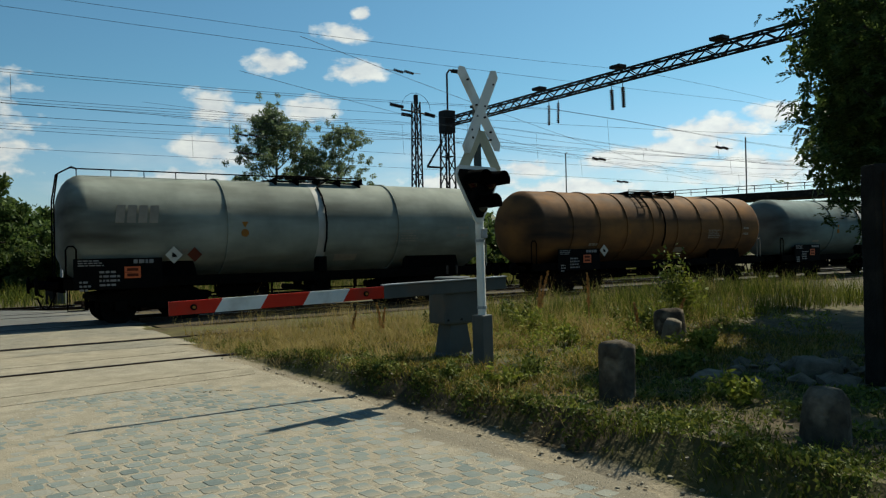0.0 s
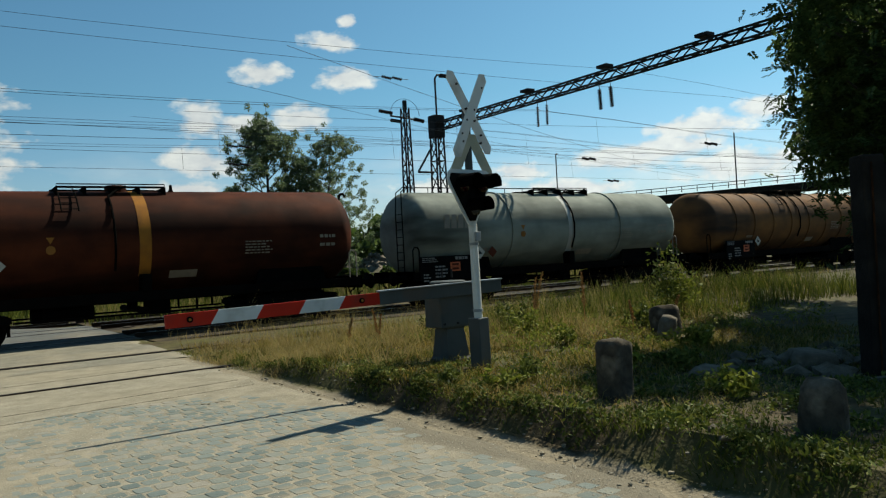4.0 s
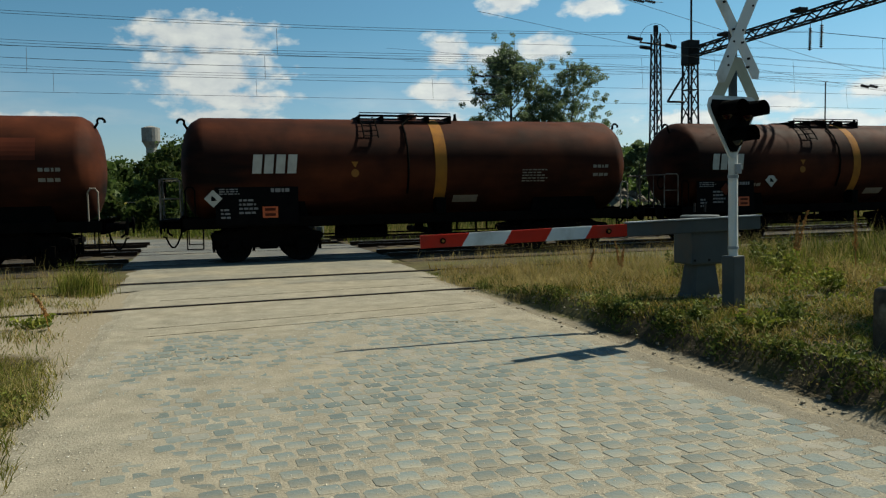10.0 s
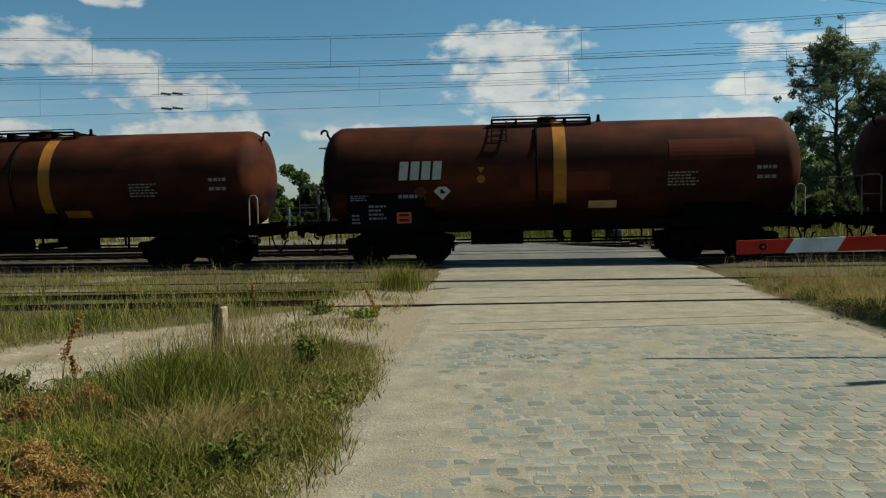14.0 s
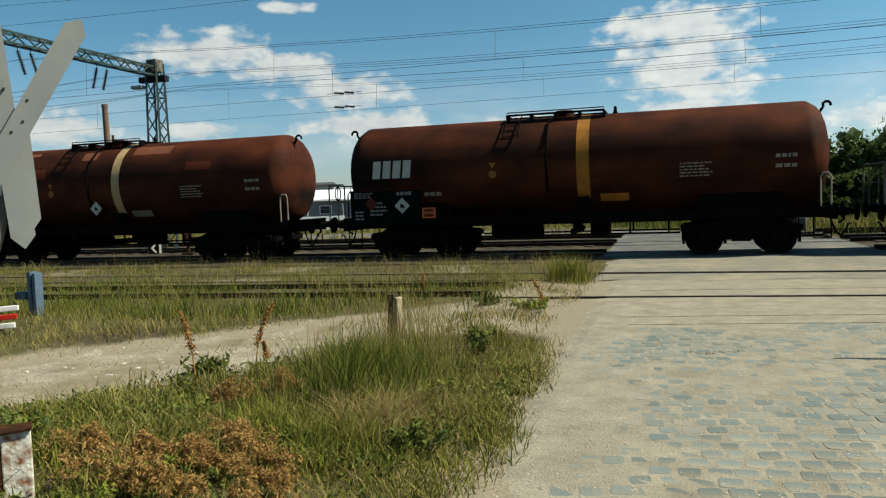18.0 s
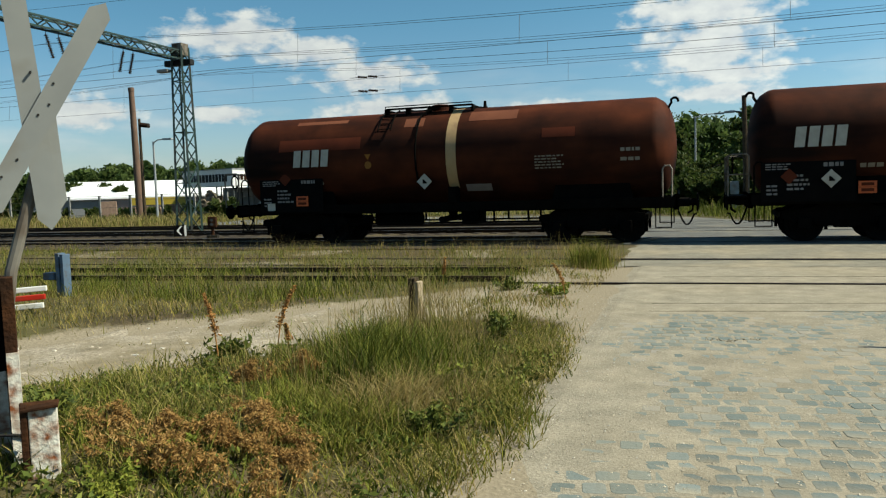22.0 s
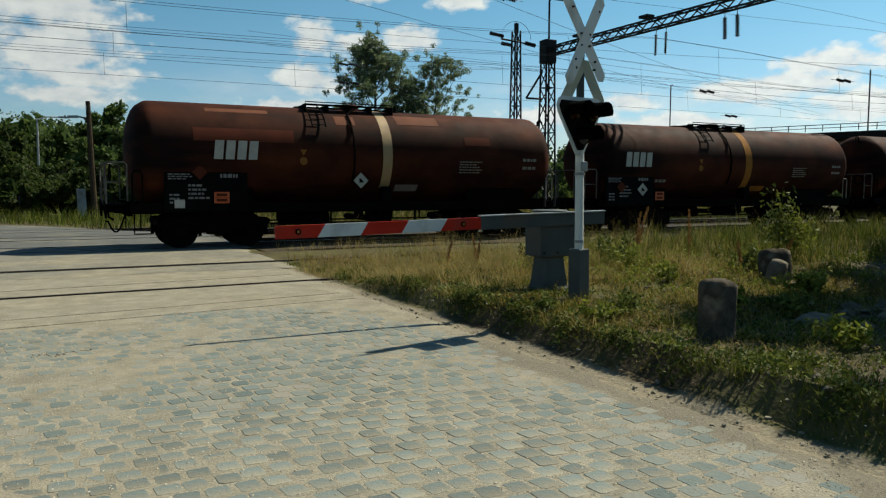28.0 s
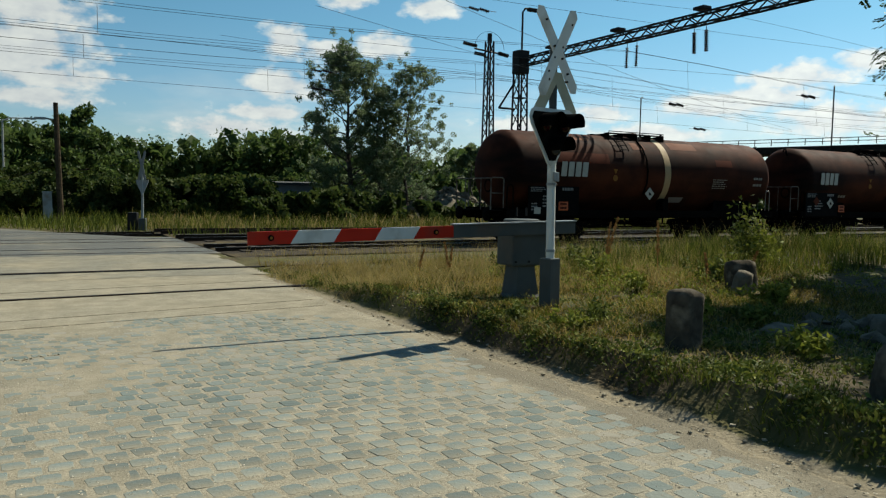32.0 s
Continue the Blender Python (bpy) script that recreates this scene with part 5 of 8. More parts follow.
def board_between(name, u0, z0, u1, z1, y, width=0.14, cut=0.0):
    ln, lean = math.hypot(u1 - u0, z1 - z0), math.degrees(math.atan2(u0 - u1, z0 - z1))
    return cross_board(CX, name, ln, width, (u0 + u1) / 2, (z0 + z1) / 2, lean, y, M_GREYBACK, "unpainted grey back of a cross arm")


board_between("cross_arm", -0.105, 2.68, -0.005, 1.52, -0.012, 0.105)
board_between("cross_arm", 0.30, 2.62, -0.28, 1.59, -0.030, 0.105)
board_between("lower_arm", 0.0, 2.12, 0.03, 1.60, 0.004, 0.09)
for u_, z_ in ((-0.05, 2.27), (0.045, 2.22), (-0.03, 2.07), (0.02, 2.12), (-0.20, 1.78), (-0.13, 1.86)):
    part("bolt", rodm((u_, -0.040, z_), (u_, 0.0, z_), 0.006, n=6), M_STEEL_DARK, CX)
BP = thing("blue_post", pose(-10.15, 10.05, 0.0), "short blue steel post in the grass", "post")
part("post_shaft", boxm(-0.085, -0.015, -0.08, 0.08, -0.1, 0.78, 0.008), M_BLUE, BP)
part("post_flange", boxm(0.015, 0.075, -0.08, 0.08, -0.1, 0.76, 0.008), M_BLUE, BP)
part("junction_box", boxm(-0.36, -0.14, -0.08, 0.08, 0.34, 0.46, 0.02), M_BLUE, BP)
GATE = thing("old_barrier_boom", pose(-9.64, 7.88, 0.17, 0, -2, 35), "lowered red and white barrier booms lying in the grass", "barrier")
for k in range(3):
    for j in range(5):
        bm = boxm(-1.6 + j * 0.5, -1.1 + j * 0.5, k * 0.16 - 0.04, k * 0.16 + 0.04, k * 0.10 - 0.03, k * 0.10 + 0.04, 0.01)
        part("boom_section", bm, M_RED if (j + k) % 2 else M_WHITE, GATE)

# ---- overhead line ----


def lattice_mast(name, x, y, h, w0, w1, material, label, panels=12):
    e = thing(name, pose(x, y, -0.05), label, "mast")
    def corner(k, z):
        s = w0 + (w1 - w0) * z / h
        return Vector(((k in (1, 2)) - 0.5, (k in (2, 3)) - 0.5, 0)) * s + Vector((0, 0, z))
    for k in range(4):
        part("leg", bar(bmesh.new(), corner(k, 0), corner(k, h), 0.08, 0.08), material, e)
    br = bmesh.new()
    for p in range(panels):
        z0, z1 = h * p / panels, h * (p + 1) / panels
        for k in range(4):
            j = (k + 1) % 4
            a, b = (k, j) if p % 2 else (j, k)
            bar(br, corner(a, z0), corner(b, z1), 0.04, 0.04)
            if p % 3 == 0:
                bar(br, corner(k, z0), corner(j, z0), 0.04, 0.04)
    part("lacing", br, material, e)
    return e


def insulator(parent, a, b, r=0.075, name="insulator"):
    a, b = Vector(a), Vector(b)
    d = b - a
    n = max(3, int(d.length / 0.07))
    prof = [(0.02, 0)]
    for k in range(n):
        z = d.length * (k + 0.5) / n
        prof += [(0.03, z - 0.025), (r, z), (0.03, z + 0.02)]
    prof += [(0.02, d.length)]
    bm = lathe(bmesh.new(), prof, 10, Matrix.Translation(a) @ d.to_track_quat("Z", "Y").to_matrix().to_4x4())
    return part(name, bm, M_INSUL, parent)


def portal(x, ya, yb, z, mast_h, material, label):
    """A lattice beam across the tracks at x from ya to yb."""
    e = thing("portal_beam", pose(x, 0, 0), label, "gantry")
    n = int(abs(yb - ya) / 0.55)
    ch = bmesh.new()
    for dx, dz in ((-0.17, 0.06), (0.17, 0.06), (-0.17, 0.42), (0.17, 0.42)):
        bar(ch, (dx, ya, z + dz), (dx, yb, z + dz), 0.065, 0.065)
    part("chords", ch, material, e)
    lc = bmesh.new()
    for k in range(n):
        y0, y1 = ya + (yb - ya) * k / n, ya + (yb - ya) * (k + 1) / n
        for dx in (-0.17, 0.17):
            bar(lc, (dx, y0, z + (0.42 if k % 2 else 0.06)), (dx, y1, z + (0.06 if k % 2 else 0.42)), 0.038, 0.038)
        for dz in (0.06, 0.42):
            bar(lc, (-0.17 if k % 2 else 0.17, y0, z + dz), (0.17 if k % 2 else -0.17, y1, z + dz), 0.034, 0.034)
    part("lacing", lc, material, e)
    return e


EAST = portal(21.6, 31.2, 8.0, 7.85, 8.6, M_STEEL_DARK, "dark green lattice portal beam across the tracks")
WEST = portal(-21.7, 29.1, 8.0, 7.45, 8.2, M_STEEL_GREEN, "green lattice portal beam across the tracks")
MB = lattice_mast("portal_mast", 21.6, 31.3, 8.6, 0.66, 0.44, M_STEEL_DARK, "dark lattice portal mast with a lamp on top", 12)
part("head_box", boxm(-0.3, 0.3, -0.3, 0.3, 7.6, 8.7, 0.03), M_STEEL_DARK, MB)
bm = tube(bmesh.new(), [(0.05, 0, 8.6), (0.05, 0, 10.55), (0.15, -0.05, 10.72), (0.45, -0.1, 10.74)], 0.05)
part("lamp_stem", bm, M_STEEL_DARK, MB)
part("lamp_head", boxm(0.3, 0.85, -0.2, 0.05, 10.62, 10.78, 0.04), M_STEEL_DARK, MB)
bm = tube(bmesh.new(), [(-0.3, 0, 7.2), (-1.2, 0, 5.9)], 0.05)
tube(bm, [(-0.3, 0, 5.9), (-1.2, 0, 5.9)], 0.05)
part("stay_bracket", bm, M_STEEL_DARK, MB)
ML = lattice_mast("portal_mast", -21.7, 29.1, 8.1, 0.75, 0.5, M_STEEL_GREEN, "green lattice portal mast with a head box and lamp", 11)
part("head_box", boxm(-0.24, 0.26, -0.25, 0.25, 7.72, 8.25, 0.03), M_POLE_OLD, ML, "weathered head box")
bm = boxm(-0.75, 0.6, -0.15, 0.15, 7.3, 7.55, 0.03)
part("head_bracket", bm, M_STEEL_DARK, ML)
part("lamp_head", boxm(-0.9, -0.35, -0.5, -0.2, 7.0, 7.15, 0.04), M_GREY_LIGHT, ML)
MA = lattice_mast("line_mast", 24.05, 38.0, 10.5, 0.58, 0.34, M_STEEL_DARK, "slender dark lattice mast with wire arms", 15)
bm = bmesh.new()
tube(bm, [(-1.0, 0, 10.0), (1.0, 0, 9.85)], 0.05)
tube(bm, [(0, 0, 10.4), (0, 0, 10.9)], 0.06)
tube(bm, [(0.45 * math.cos(a) * 2.2, 0, 10.1 + 0.95 * math.sin(a)) for a in [math.pi * k / 10 for k in range(11)]], 0.012, 4)
part("cross_bar", bm, M_STEEL_DARK, MA)
part("mast_head", boxm(-0.1, 0.1, -0.1, 0.1, 10.4, 10.95, 0.02), M_STEEL_DARK, MA)
insulator(MA, (-1.75, 0, 10.25), (-0.85, 0, 10.15), 0.11)
insulator(MA, (-1.0, 0, 9.75), (-0.3, 0, 9.7), 0.11)
insulator(MA, (0.6, 0, 9.9), (1.3, 0, 9.8), 0.12)
# pairs of insulators hanging askew from the portal beams
for beam, z, spots in ((EAST, 7.85, (20.2, 23.7)), (WEST, 7.45, (18.8, 21.9, 25.7))):
    for k, ty in enumerate(spots):
        lean = (-0.28, 0.3)[k % 2]
        for d in (-0.28, 0.28):
            insulator(beam, (0.1, ty + d, z - 0.15), (0.1 + lean * 0.4, ty + d + lean * 0.5, z - 0.95), 0.085)
            part("hanger", rodm((0.1, ty + d, z), (0.1, ty + d, z - 0.18), 0.014, n=5), M_STEEL_DARK, beam)
for k in range(5):
    part("beam_fitting", boxm(-0.2, 0.2, 11.0 + k * 4.4, 11.5 + k * 4.4, 8.40, 8.52, 0.02), M_STEEL_DARK, EAST)


def wire(y, z, sag, label, r=0.009, x0=-170, x1=190, y2=None, span=43.3, at=-21.7):
    """A wire along the tracks, hung at the portals and sagging between them."""
    pts = []
    x = x0
    while x <= x1:
        u = ((x - at) / span) % 1.0
        pts.append((x, y + (0 if y2 is None else (y2 - y) * (x - x0) / (x1 - x0)), z - sag * 4 * u * (1 - u)))
        x += 4.33
    cu = bmesh.new()
    tube(cu, pts, r, 4)
    return tagged(obj_from("overhead_wire", cu, M_WIRE), label, "wire", "overhead wires")


for ty in TRACK_Y:
    wire(ty, 5.75, 0.02, "copper contact wire along the track", 0.0075)
    wire(ty, 7.25, 0.75, "sagging messenger wire over the track", 0.0065)
    wire(ty + 0.35, 7.35, 0.7, "sagging messenger wire over the track", 0.0065)
    dr = thing("wire_droppers", pose(0, ty, 0), "thin droppers between messenger and contact wire", "wire", "overhead wires")
    for k in range(-12, 16):
        x = k * 7.2 + 2
        u = ((x + 21.7) / 43.3) % 1.0
        part("dropper", rodm((x, 0, 5.75), (x, 0.1, 7.25 - 3.0 * u * (1 - u)), 0.006, n=4), M_WIRE, dr)
wire(34.5, 8.6, 0.5, "feeder wire beyond the tracks", 0.009)
wire(34.5, 7.9, 0.5, "feeder wire beyond the tracks", 0.012)
wire(14.2, 6.1, 0.3, "wire over the disused track", 0.004)
wire(18.3, 7.9, 0.6, "feeder wire beside the tracks", 0.005)
# slanting cross-over wires east of the crossing, with strain insulators in them
for ya, za, yb, zb in ((18.0, 7.2, 31.4, 6.0), (31.4, 7.3, 22.45, 6.1), (26.9, 7.2, 14.0, 6.2), (34.5, 8.4, 26.9, 6.6), (22.45, 7.25, 31.4, 5.9)):
    wire_ = bmesh.new()
    tube(wire_, [(8.0 + 34.0 * q / 8, ya + (yb - ya) * q / 8, za + (zb - za) * q / 8 - 1.2 * (q / 8) * (1 - q / 8)) for q in range(9)], 0.0065, 4)
    tagged(obj_from("overhead_wire", wire_, M_WIRE), "slanting cross-over wire between two tracks", "wire", "overhead wires")
# strain insulators in the wires
INS = thing("strain_insulators", pose(0, 0, 0), "pairs of dark strain insulators in the overhead wires", "insulator")
for x, y, z in ((11.5, 31.4, 6.78), (11.5, 31.4, 6.02), (-13.9, 31.4, 6.5), (-13.9, 31.4, 5.9), (15.9, 26.0, 8.85), (27.5, 26.9, 6.1), (31.0, 22.45, 6.3), (34, 31.4, 5.6)):
    for a_ in (-0.44, 0.04):
        insulator(INS, (x + a_, y, z + 0.03), (x + a_ + 0.44, y, z - 0.03), 0.065)
    part("link", rodm((x - 0.8, y, z), (x + 0.8, y, z), 0.012, n=5), M_WIRE, INS)

AB = thing("marker_board", pose(-19.75, 25.75, 0, 0, 0, 37), "small black marker board with a white arrow beside the rail", "sign")
part("board", boxm(-0.2, 0.2, -0.015, 0.015, 0.02, 0.46, 0.01), M_BLACK, AB)
part("stake", boxm(-0.03, 0.03, 0.016, 0.05, -0.2, 0.4), M_STEEL_DARK, AB)
part("arrow", prism(bmesh.new(), [(-0.10, 0.24), (0.06, 0.42), (0.12, 0.42), (-0.02, 0.24), (0.12, 0.06), (0.06, 0.06)], -0.024, -0.017), M_WHITE, AB)
part("edge_stripe", boxm(0.2, 0.28, -0.015, 0.015, 0.02, 0.46), M_WHITE, AB)
DW = thing("dwarf_signal", pose(-17.6, 24.9, 0, 0, 0, 20), "rusty dwarf signal on a short post between the tracks", "railway signal")
part("base", boxm(-0.2, 0.2, -0.16, 0.16, -0.1, 0.12, 0.02), M_CONCRETE_DARK, DW)
part("post", rodm((0, 0, 0.1), (0, 0, 0.42), 0.06, n=10), M_RUST, DW)
part("lamp_case", boxm(-0.16, 0.16, -0.1, 0.1, 0.4, 0.8, 0.03), M_RUST, DW)
for z in (0.52, 0.68):
    part("lens", rodm((0, -0.1, z), (0, -0.14, z), 0.055, n=12), M_LENS_W, DW)
DG = thing("excavator", pose(-7.3, 61.5, 0, 0, 0, 8), "parked yellow excavator with its arm lowered", "excavator")
part("upper_body", boxm(-0.2, 1.9, -0.9, 0.9, 0.9, 1.7, 0.08), M_YELLOW, DG)
part("cab", boxm(-0.5, 0.6, -0.9, 0.1, 0.9, 2.3, 0.06), M_YELLOW, DG)
part("cab_window", boxm(-0.4, 0.5, -0.93, -0.905, 1.5, 2.2), M_DARKGLASS, DG)
for s_ in (-0.75, 0.75):
    part("crawler", boxm(-0.9, 1.7, s_ - 0.2, s_ + 0.2, 0.0, 0.75, 0.2), M_STEEL_DARK, DG)
part("boom", tube(bmesh.new(), [(-0.3, 0.4, 1.2), (-1.4, 0.4, 2.3), (-2.2, 0.4, 2.1)], 0.17, 8), M_YELLOW, DG)
part("dipper", tube(bmesh.new(), [(-2.2, 0.4, 2.1), (-2.5, 0.4, 0.6)], 0.13, 8), M_YELLOW, DG)
part("bucket", prism(bmesh.new(), [(-2.7, 0.7), (-2.2, 0.7), (-2.1, 0.15), (-2.6, 0.0)], 0.0, 0.8), M_STEEL_DARK, DG)

# far crossing sign
FC = thing("far_warning_signal", pose(4.6, 33.4, 0.0, 0, 0, 160), "grey back of a far warning signal with crossbuck", "railway signal")
part("pole", rodm((0, 0, 0), (0, 0, 2.9), 0.05, n=10), M_GREY_LIGHT, FC)
part("base_box", boxm(-0.14, 0.14, -0.14, 0.14, 0, 0.5, 0.02), M_GREY, FC)
part("relay_box", boxm(0.2, 0.55, -0.2, 0.2, 0, 0.72, 0.02), M_STEEL_DARK, FC)
part("back_board", prism(bmesh.new(), [(-0.23, 2.05), (0.23, 2.05), (0.23, 1.94), (0.04, 1.5), (-0.04, 1.5), (-0.23, 1.94)], -0.03, 0.03), M_GREY_LIGHT, FC)
for lean in (13, -13):
    cross_board(FC, "cross_arm", 1.25, 0.10, 0, 2.62, lean, 0.06 + lean * 0.0006, M_GREYBACK)

# wooden pole with street lamp and a second lamp
WP = thing("utility_pole", pose(2.05, 41.9, 0, 0, -1.5, 0), "dark leaning wooden utility pole with a lamp arm", "pole")
part("shaft", rodm((0, 0, 0), (0, 0, 5.75), 0.16, 0.11, 10), M_WOOD, WP)
part("lamp_arm", tube(bmesh.new(), [(0, 0, 4.9), (-0.5, 0, 5.0)], 0.04), M_GREY, WP)
part("lamp_head", boxm(-0.95, -0.45, -0.1, 0.1, 4.93, 5.05, 0.03), M_GREY_LIGHT, WP)
part("cabinet", boxm(-0.75, -0.35, -0.2, 0.2, 0, 1.5, 0.02), M_GREY_LIGHT, WP, "pale cable cabinet")

# ---- buildings and distance ----


def shed_building(name, x, y, turn, w, d, h, wall, roof, label, rise=0.8, windows=0, door=False):
    e = thing(name, pose(x, y, 0, 0, 0, turn), label, "building")
    wl_ = bmesh.new()
    box(wl_, -w / 2, w / 2, -d / 2, -d / 2 + 0.2, -0.1, h)
    box(wl_, -w / 2, w / 2, d / 2 - 0.2, d / 2, -0.1, h)
    box(wl_, -w / 2, -w / 2 + 0.2, -d / 2 + 0.2, d / 2 - 0.2, -0.1, h)
    box(wl_, w / 2 - 0.2, w / 2, -d / 2 + 0.2, d / 2 - 0.2, -0.1, h)
    part("wall", wl_, wall, e)
    bm = prism(bmesh.new(), [(-d / 2 - 0.3, h), (d / 2 + 0.3, h), (d / 2 + 0.3, h + 0.15), (0, h + rise), (-d / 2 - 0.3, h + 0.15)], -w / 2 - 0.3, w / 2 + 0.3, pose(0, 0, 0, 0, 0, 90))
    part("roof", bm, roof, e)
    for k in range(windows):
        x0 = -w / 2 + w * (k + 0.5) / windows
        fr = part("window", boxm(x0 - 0.55, x0 + 0.55, -d / 2 - 0.05, -d / 2 - 0.003, h * 0.42, h * 0.8), M_WALL_WHITE, e)
        part("pane", boxm(x0 - 0.47, x0 + 0.47, -d / 2 - 0.065, -d / 2 - 0.052, h * 0.45, h * 0.77), M_DARKGLASS, fr)
    if door:
        part("door", boxm(w * 0.2, w * 0.2 + 1.0, -d / 2 - 0.06, -d / 2 - 0.003, 0, 2.0), M_GREY, e)
    return e


shed_building("storage_hall", -47.1, 62.7, 40, 24, 14, 1.45, M_WALL_GREY, M_ROOF_WHITE, "low storage hall with a bright white sheet roof", 1.6)
shop = thing("shop_canopy", pose(-36.9, 54.9, 0, 0, 0, -24), "white sign box with dark lettering bars raised on steel stilts", "building")
part("sign_box", boxm(-3.75, 3.75, -1.85, 1.85, 2.2, 3.5, 0.03), M_WALL_WHITE, shop)
part("rim", boxm(-3.8, 3.8, -1.9, 1.9, 3.5, 3.56), M_GREY_LIGHT, shop)
for x in (-3.6, -1.2, 1.2, 3.6):
    for y in (-1.7, 1.7):
        part("stilt", rodm((x, y, 0), (x, y, 2.2), 0.06, n=8), M_GREY, shop)
part("back_wall", boxm(-3.7, 3.7, 1.9, 2.05, 0, 2.1), M_WALL_GREY, shop)
rs = random.Random(4)
xx = -3.2
while xx < 3.0:
    wv = rs.uniform(0.28, 0.42)
    part("sign_bar", boxm(xx, xx + wv, -1.88, -1.855, 2.55, 3.15), M_STEEL_DARK, shop)
    xx += wv + 0.12
yy_ = -1.4
while yy_ < 1.2:
    wv = rs.uniform(0.16, 0.24)
    part("sign_bar", boxm(3.755, 3.78, yy_, yy_ + wv, 2.65, 3.1), M_RUST, shop)
    yy_ += wv + 0.08
shed_building("pale_warehouse", -32.5, 68.6, 26, 17, 10, 2.05, M_WALL_GREY, M_ROOF_WHITE, "low pale warehouse with a white sheet roof", 1.1, 5)
shed_building("grey_warehouse", -40.5, 77.0, 28, 9, 8, 3.7, M_WALL_GREY, M_ROOF_DARK, "long grey warehouse behind trees", 0.5, 5)
shed_building("small_house", -20.5, 57.5, 10, 4.2, 4, 1.7, M_PALEWOOD, M_WALL_WHITE, "small cream house with a pale roof", 1.1, 2, True)
shed_building("brick_shed", 15.6, 50.6, -15, 4.2, 3.5, 2.1, M_WALL_GREY, M_ROOF_DARK, "low flat-roofed shed among bushes", 0.25)

# stacks of tiles and sacks before the storage hall
bm = boxm(-0.6, 0.6, -0.5, 0.5, 0, 1.0, 0.03)
pal = obj_from("tile_pallet", bm, M_BRICKPILE)
tagged(pal, "shrink-wrapped pallet of clay tiles", "pallet", "pallets in the yard")
rs = random.Random(11)
spots = [(-52 + k * 1.55, 51.0 + k * 0.75 + rs.uniform(-0.6, 0.6)) for k in range(14)]
pal.matrix_world = pose(*spots[0], 0, 0, 0, 30)
for k, (x, y) in enumerate(spots[1:]):
    c = copy_thing(pal, pose(x, y, 0, 0, 0, rs.uniform(10, 50)))
    c.scale = (1, 1, rs.uniform(0.7, 1.6))
BAN = thing("banner", pose(-41.8, 52.5, 0, 0, 0, 35), "long yellow banner on posts", "banner")
part("cloth", boxm(-2.2, 2.2, -0.03, 0.03, 0.9, 1.5), M_YELLOW, BAN)
for x in (-2.2, 2.2):
    part("post", rodm((x, 0.08, 0), (x, 0.08, 1.7), 0.04, n=6), M_GREY, BAN)
# wire fence along the far side
FEN = thing("yard_fence", pose(-30, 44.5, 0, 0, 0, 6), "wire fence with thin concrete posts beyond the tracks", "fence")
for k in range(-16, 13):
    part("post", boxm(k * 2.4 - 0.06, k * 2.4 + 0.06, -0.06, 0.06, 0, 1.75), M_CONCRETE, FEN)
for z in (0.4, 0.9, 1.4, 1.7):
    part("strand", rodm((-38, 0, z), (28, 0, z), 0.012, n=4), M_WIRE, FEN)

CH = thing("chimney", pose(-38.5, 46.3, 0, 0, -1.0, 0), "tall tapering brown brick chimney", "chimney")
part("shaft", rodm((0, 0, 0), (0, 0, 9.3), 0.29, 0.19, 18), M_CHIMNEY, CH)
part("rim", rodm((0, 0, 9.1), (0, 0, 9.35), 0.22, 0.22, 18), M_CHIMNEY, CH)
P2 = thing("utility_pole", pose(-35.1, 42.6, 0), "dark pole with insulator discs", "pole")
part("shaft", rodm((0, 0, 0), (0, 0, 6.7), 0.11, 0.08, 8), M_WOOD, P2)
insulator(P2, (0.1, 0, 6.3), (0.75, 0, 6.2), 0.16)


def street_lamp(x, y, h, arm, label="grey street lamp with a single arm", turn=0):
    e = thing("street_lamp", pose(x, y, 0, 0, 0, turn), label, "street lamp")
    part("post", rodm((0, 0, 0), (0, 0, h), 0.09, 0.06, 8), M_GREY_LIGHT, e)
    part("arm", tube(bmesh.new(), [(0, 0, h - 0.1), (arm * 0.4, 0, h + 0.1), (arm, 0, h + 0.12)], 0.04), M_GREY_LIGHT, e)
    part("lamp_head", boxm(arm - 0.1, arm + 0.6, -0.12, 0.12, h + 0.06, h + 0.18, 0.03), M_GREY_LIGHT, e)


street_lamp(-34.5, 43.1, 5.2, 0.9)
street_lamp(-31.0, 52.0, 4.6, -0.6)
street_lamp(-0.45, 60, 6.2, 1.4)
street_lamp(-12.4, 58.7, 6.6, 0.5)
street_lamp(-14.0, 60.0, 6.2, -0.5)
SG = thing("shop_sign", pose(-11.7, 58.0, 0, 0, 0, 10), "white roadside sign with dark bars", "sign")
part("panel", boxm(-0.75, 0.75, -0.05, 0.05, 0.5, 1.35), M_WALL_WHITE, SG)
for k in range(4):
    part("sign_bar", boxm(-0.55 + k * 0.3, -0.35 + k * 0.3, -0.065, -0.052, 0.95, 1.2), M_STEEL_DARK, SG)
for x in (-0.6, 0.6):
    part("leg", boxm(x - 0.04, x + 0.04, 0.06, 0.12, 0, 1.3), M_GREY, SG)

# viaduct far to the right
VI = thing("road_viaduct", pose(0, 0, 0), "distant concrete road viaduct with railing and lamps", "bridge")
va, vb = Vector((100, 122, 9.6)), Vector((190, -8, 12.6))
part("deck", bar(bmesh.new(), va, vb, 9, 1.2), M_CONCRETE_DARK, VI)
dv = (vb - va)
rl = bmesh.new()
nrm = Vector((-dv.y, dv.x, 0)).normalized()
if nrm.x > 0:
    nrm = -nrm
bar(rl, va + nrm * 4.4 + Vector((0, 0, 1.9)), vb + nrm * 4.4 + Vector((0, 0, 1.9)), 0.12, 0.12)
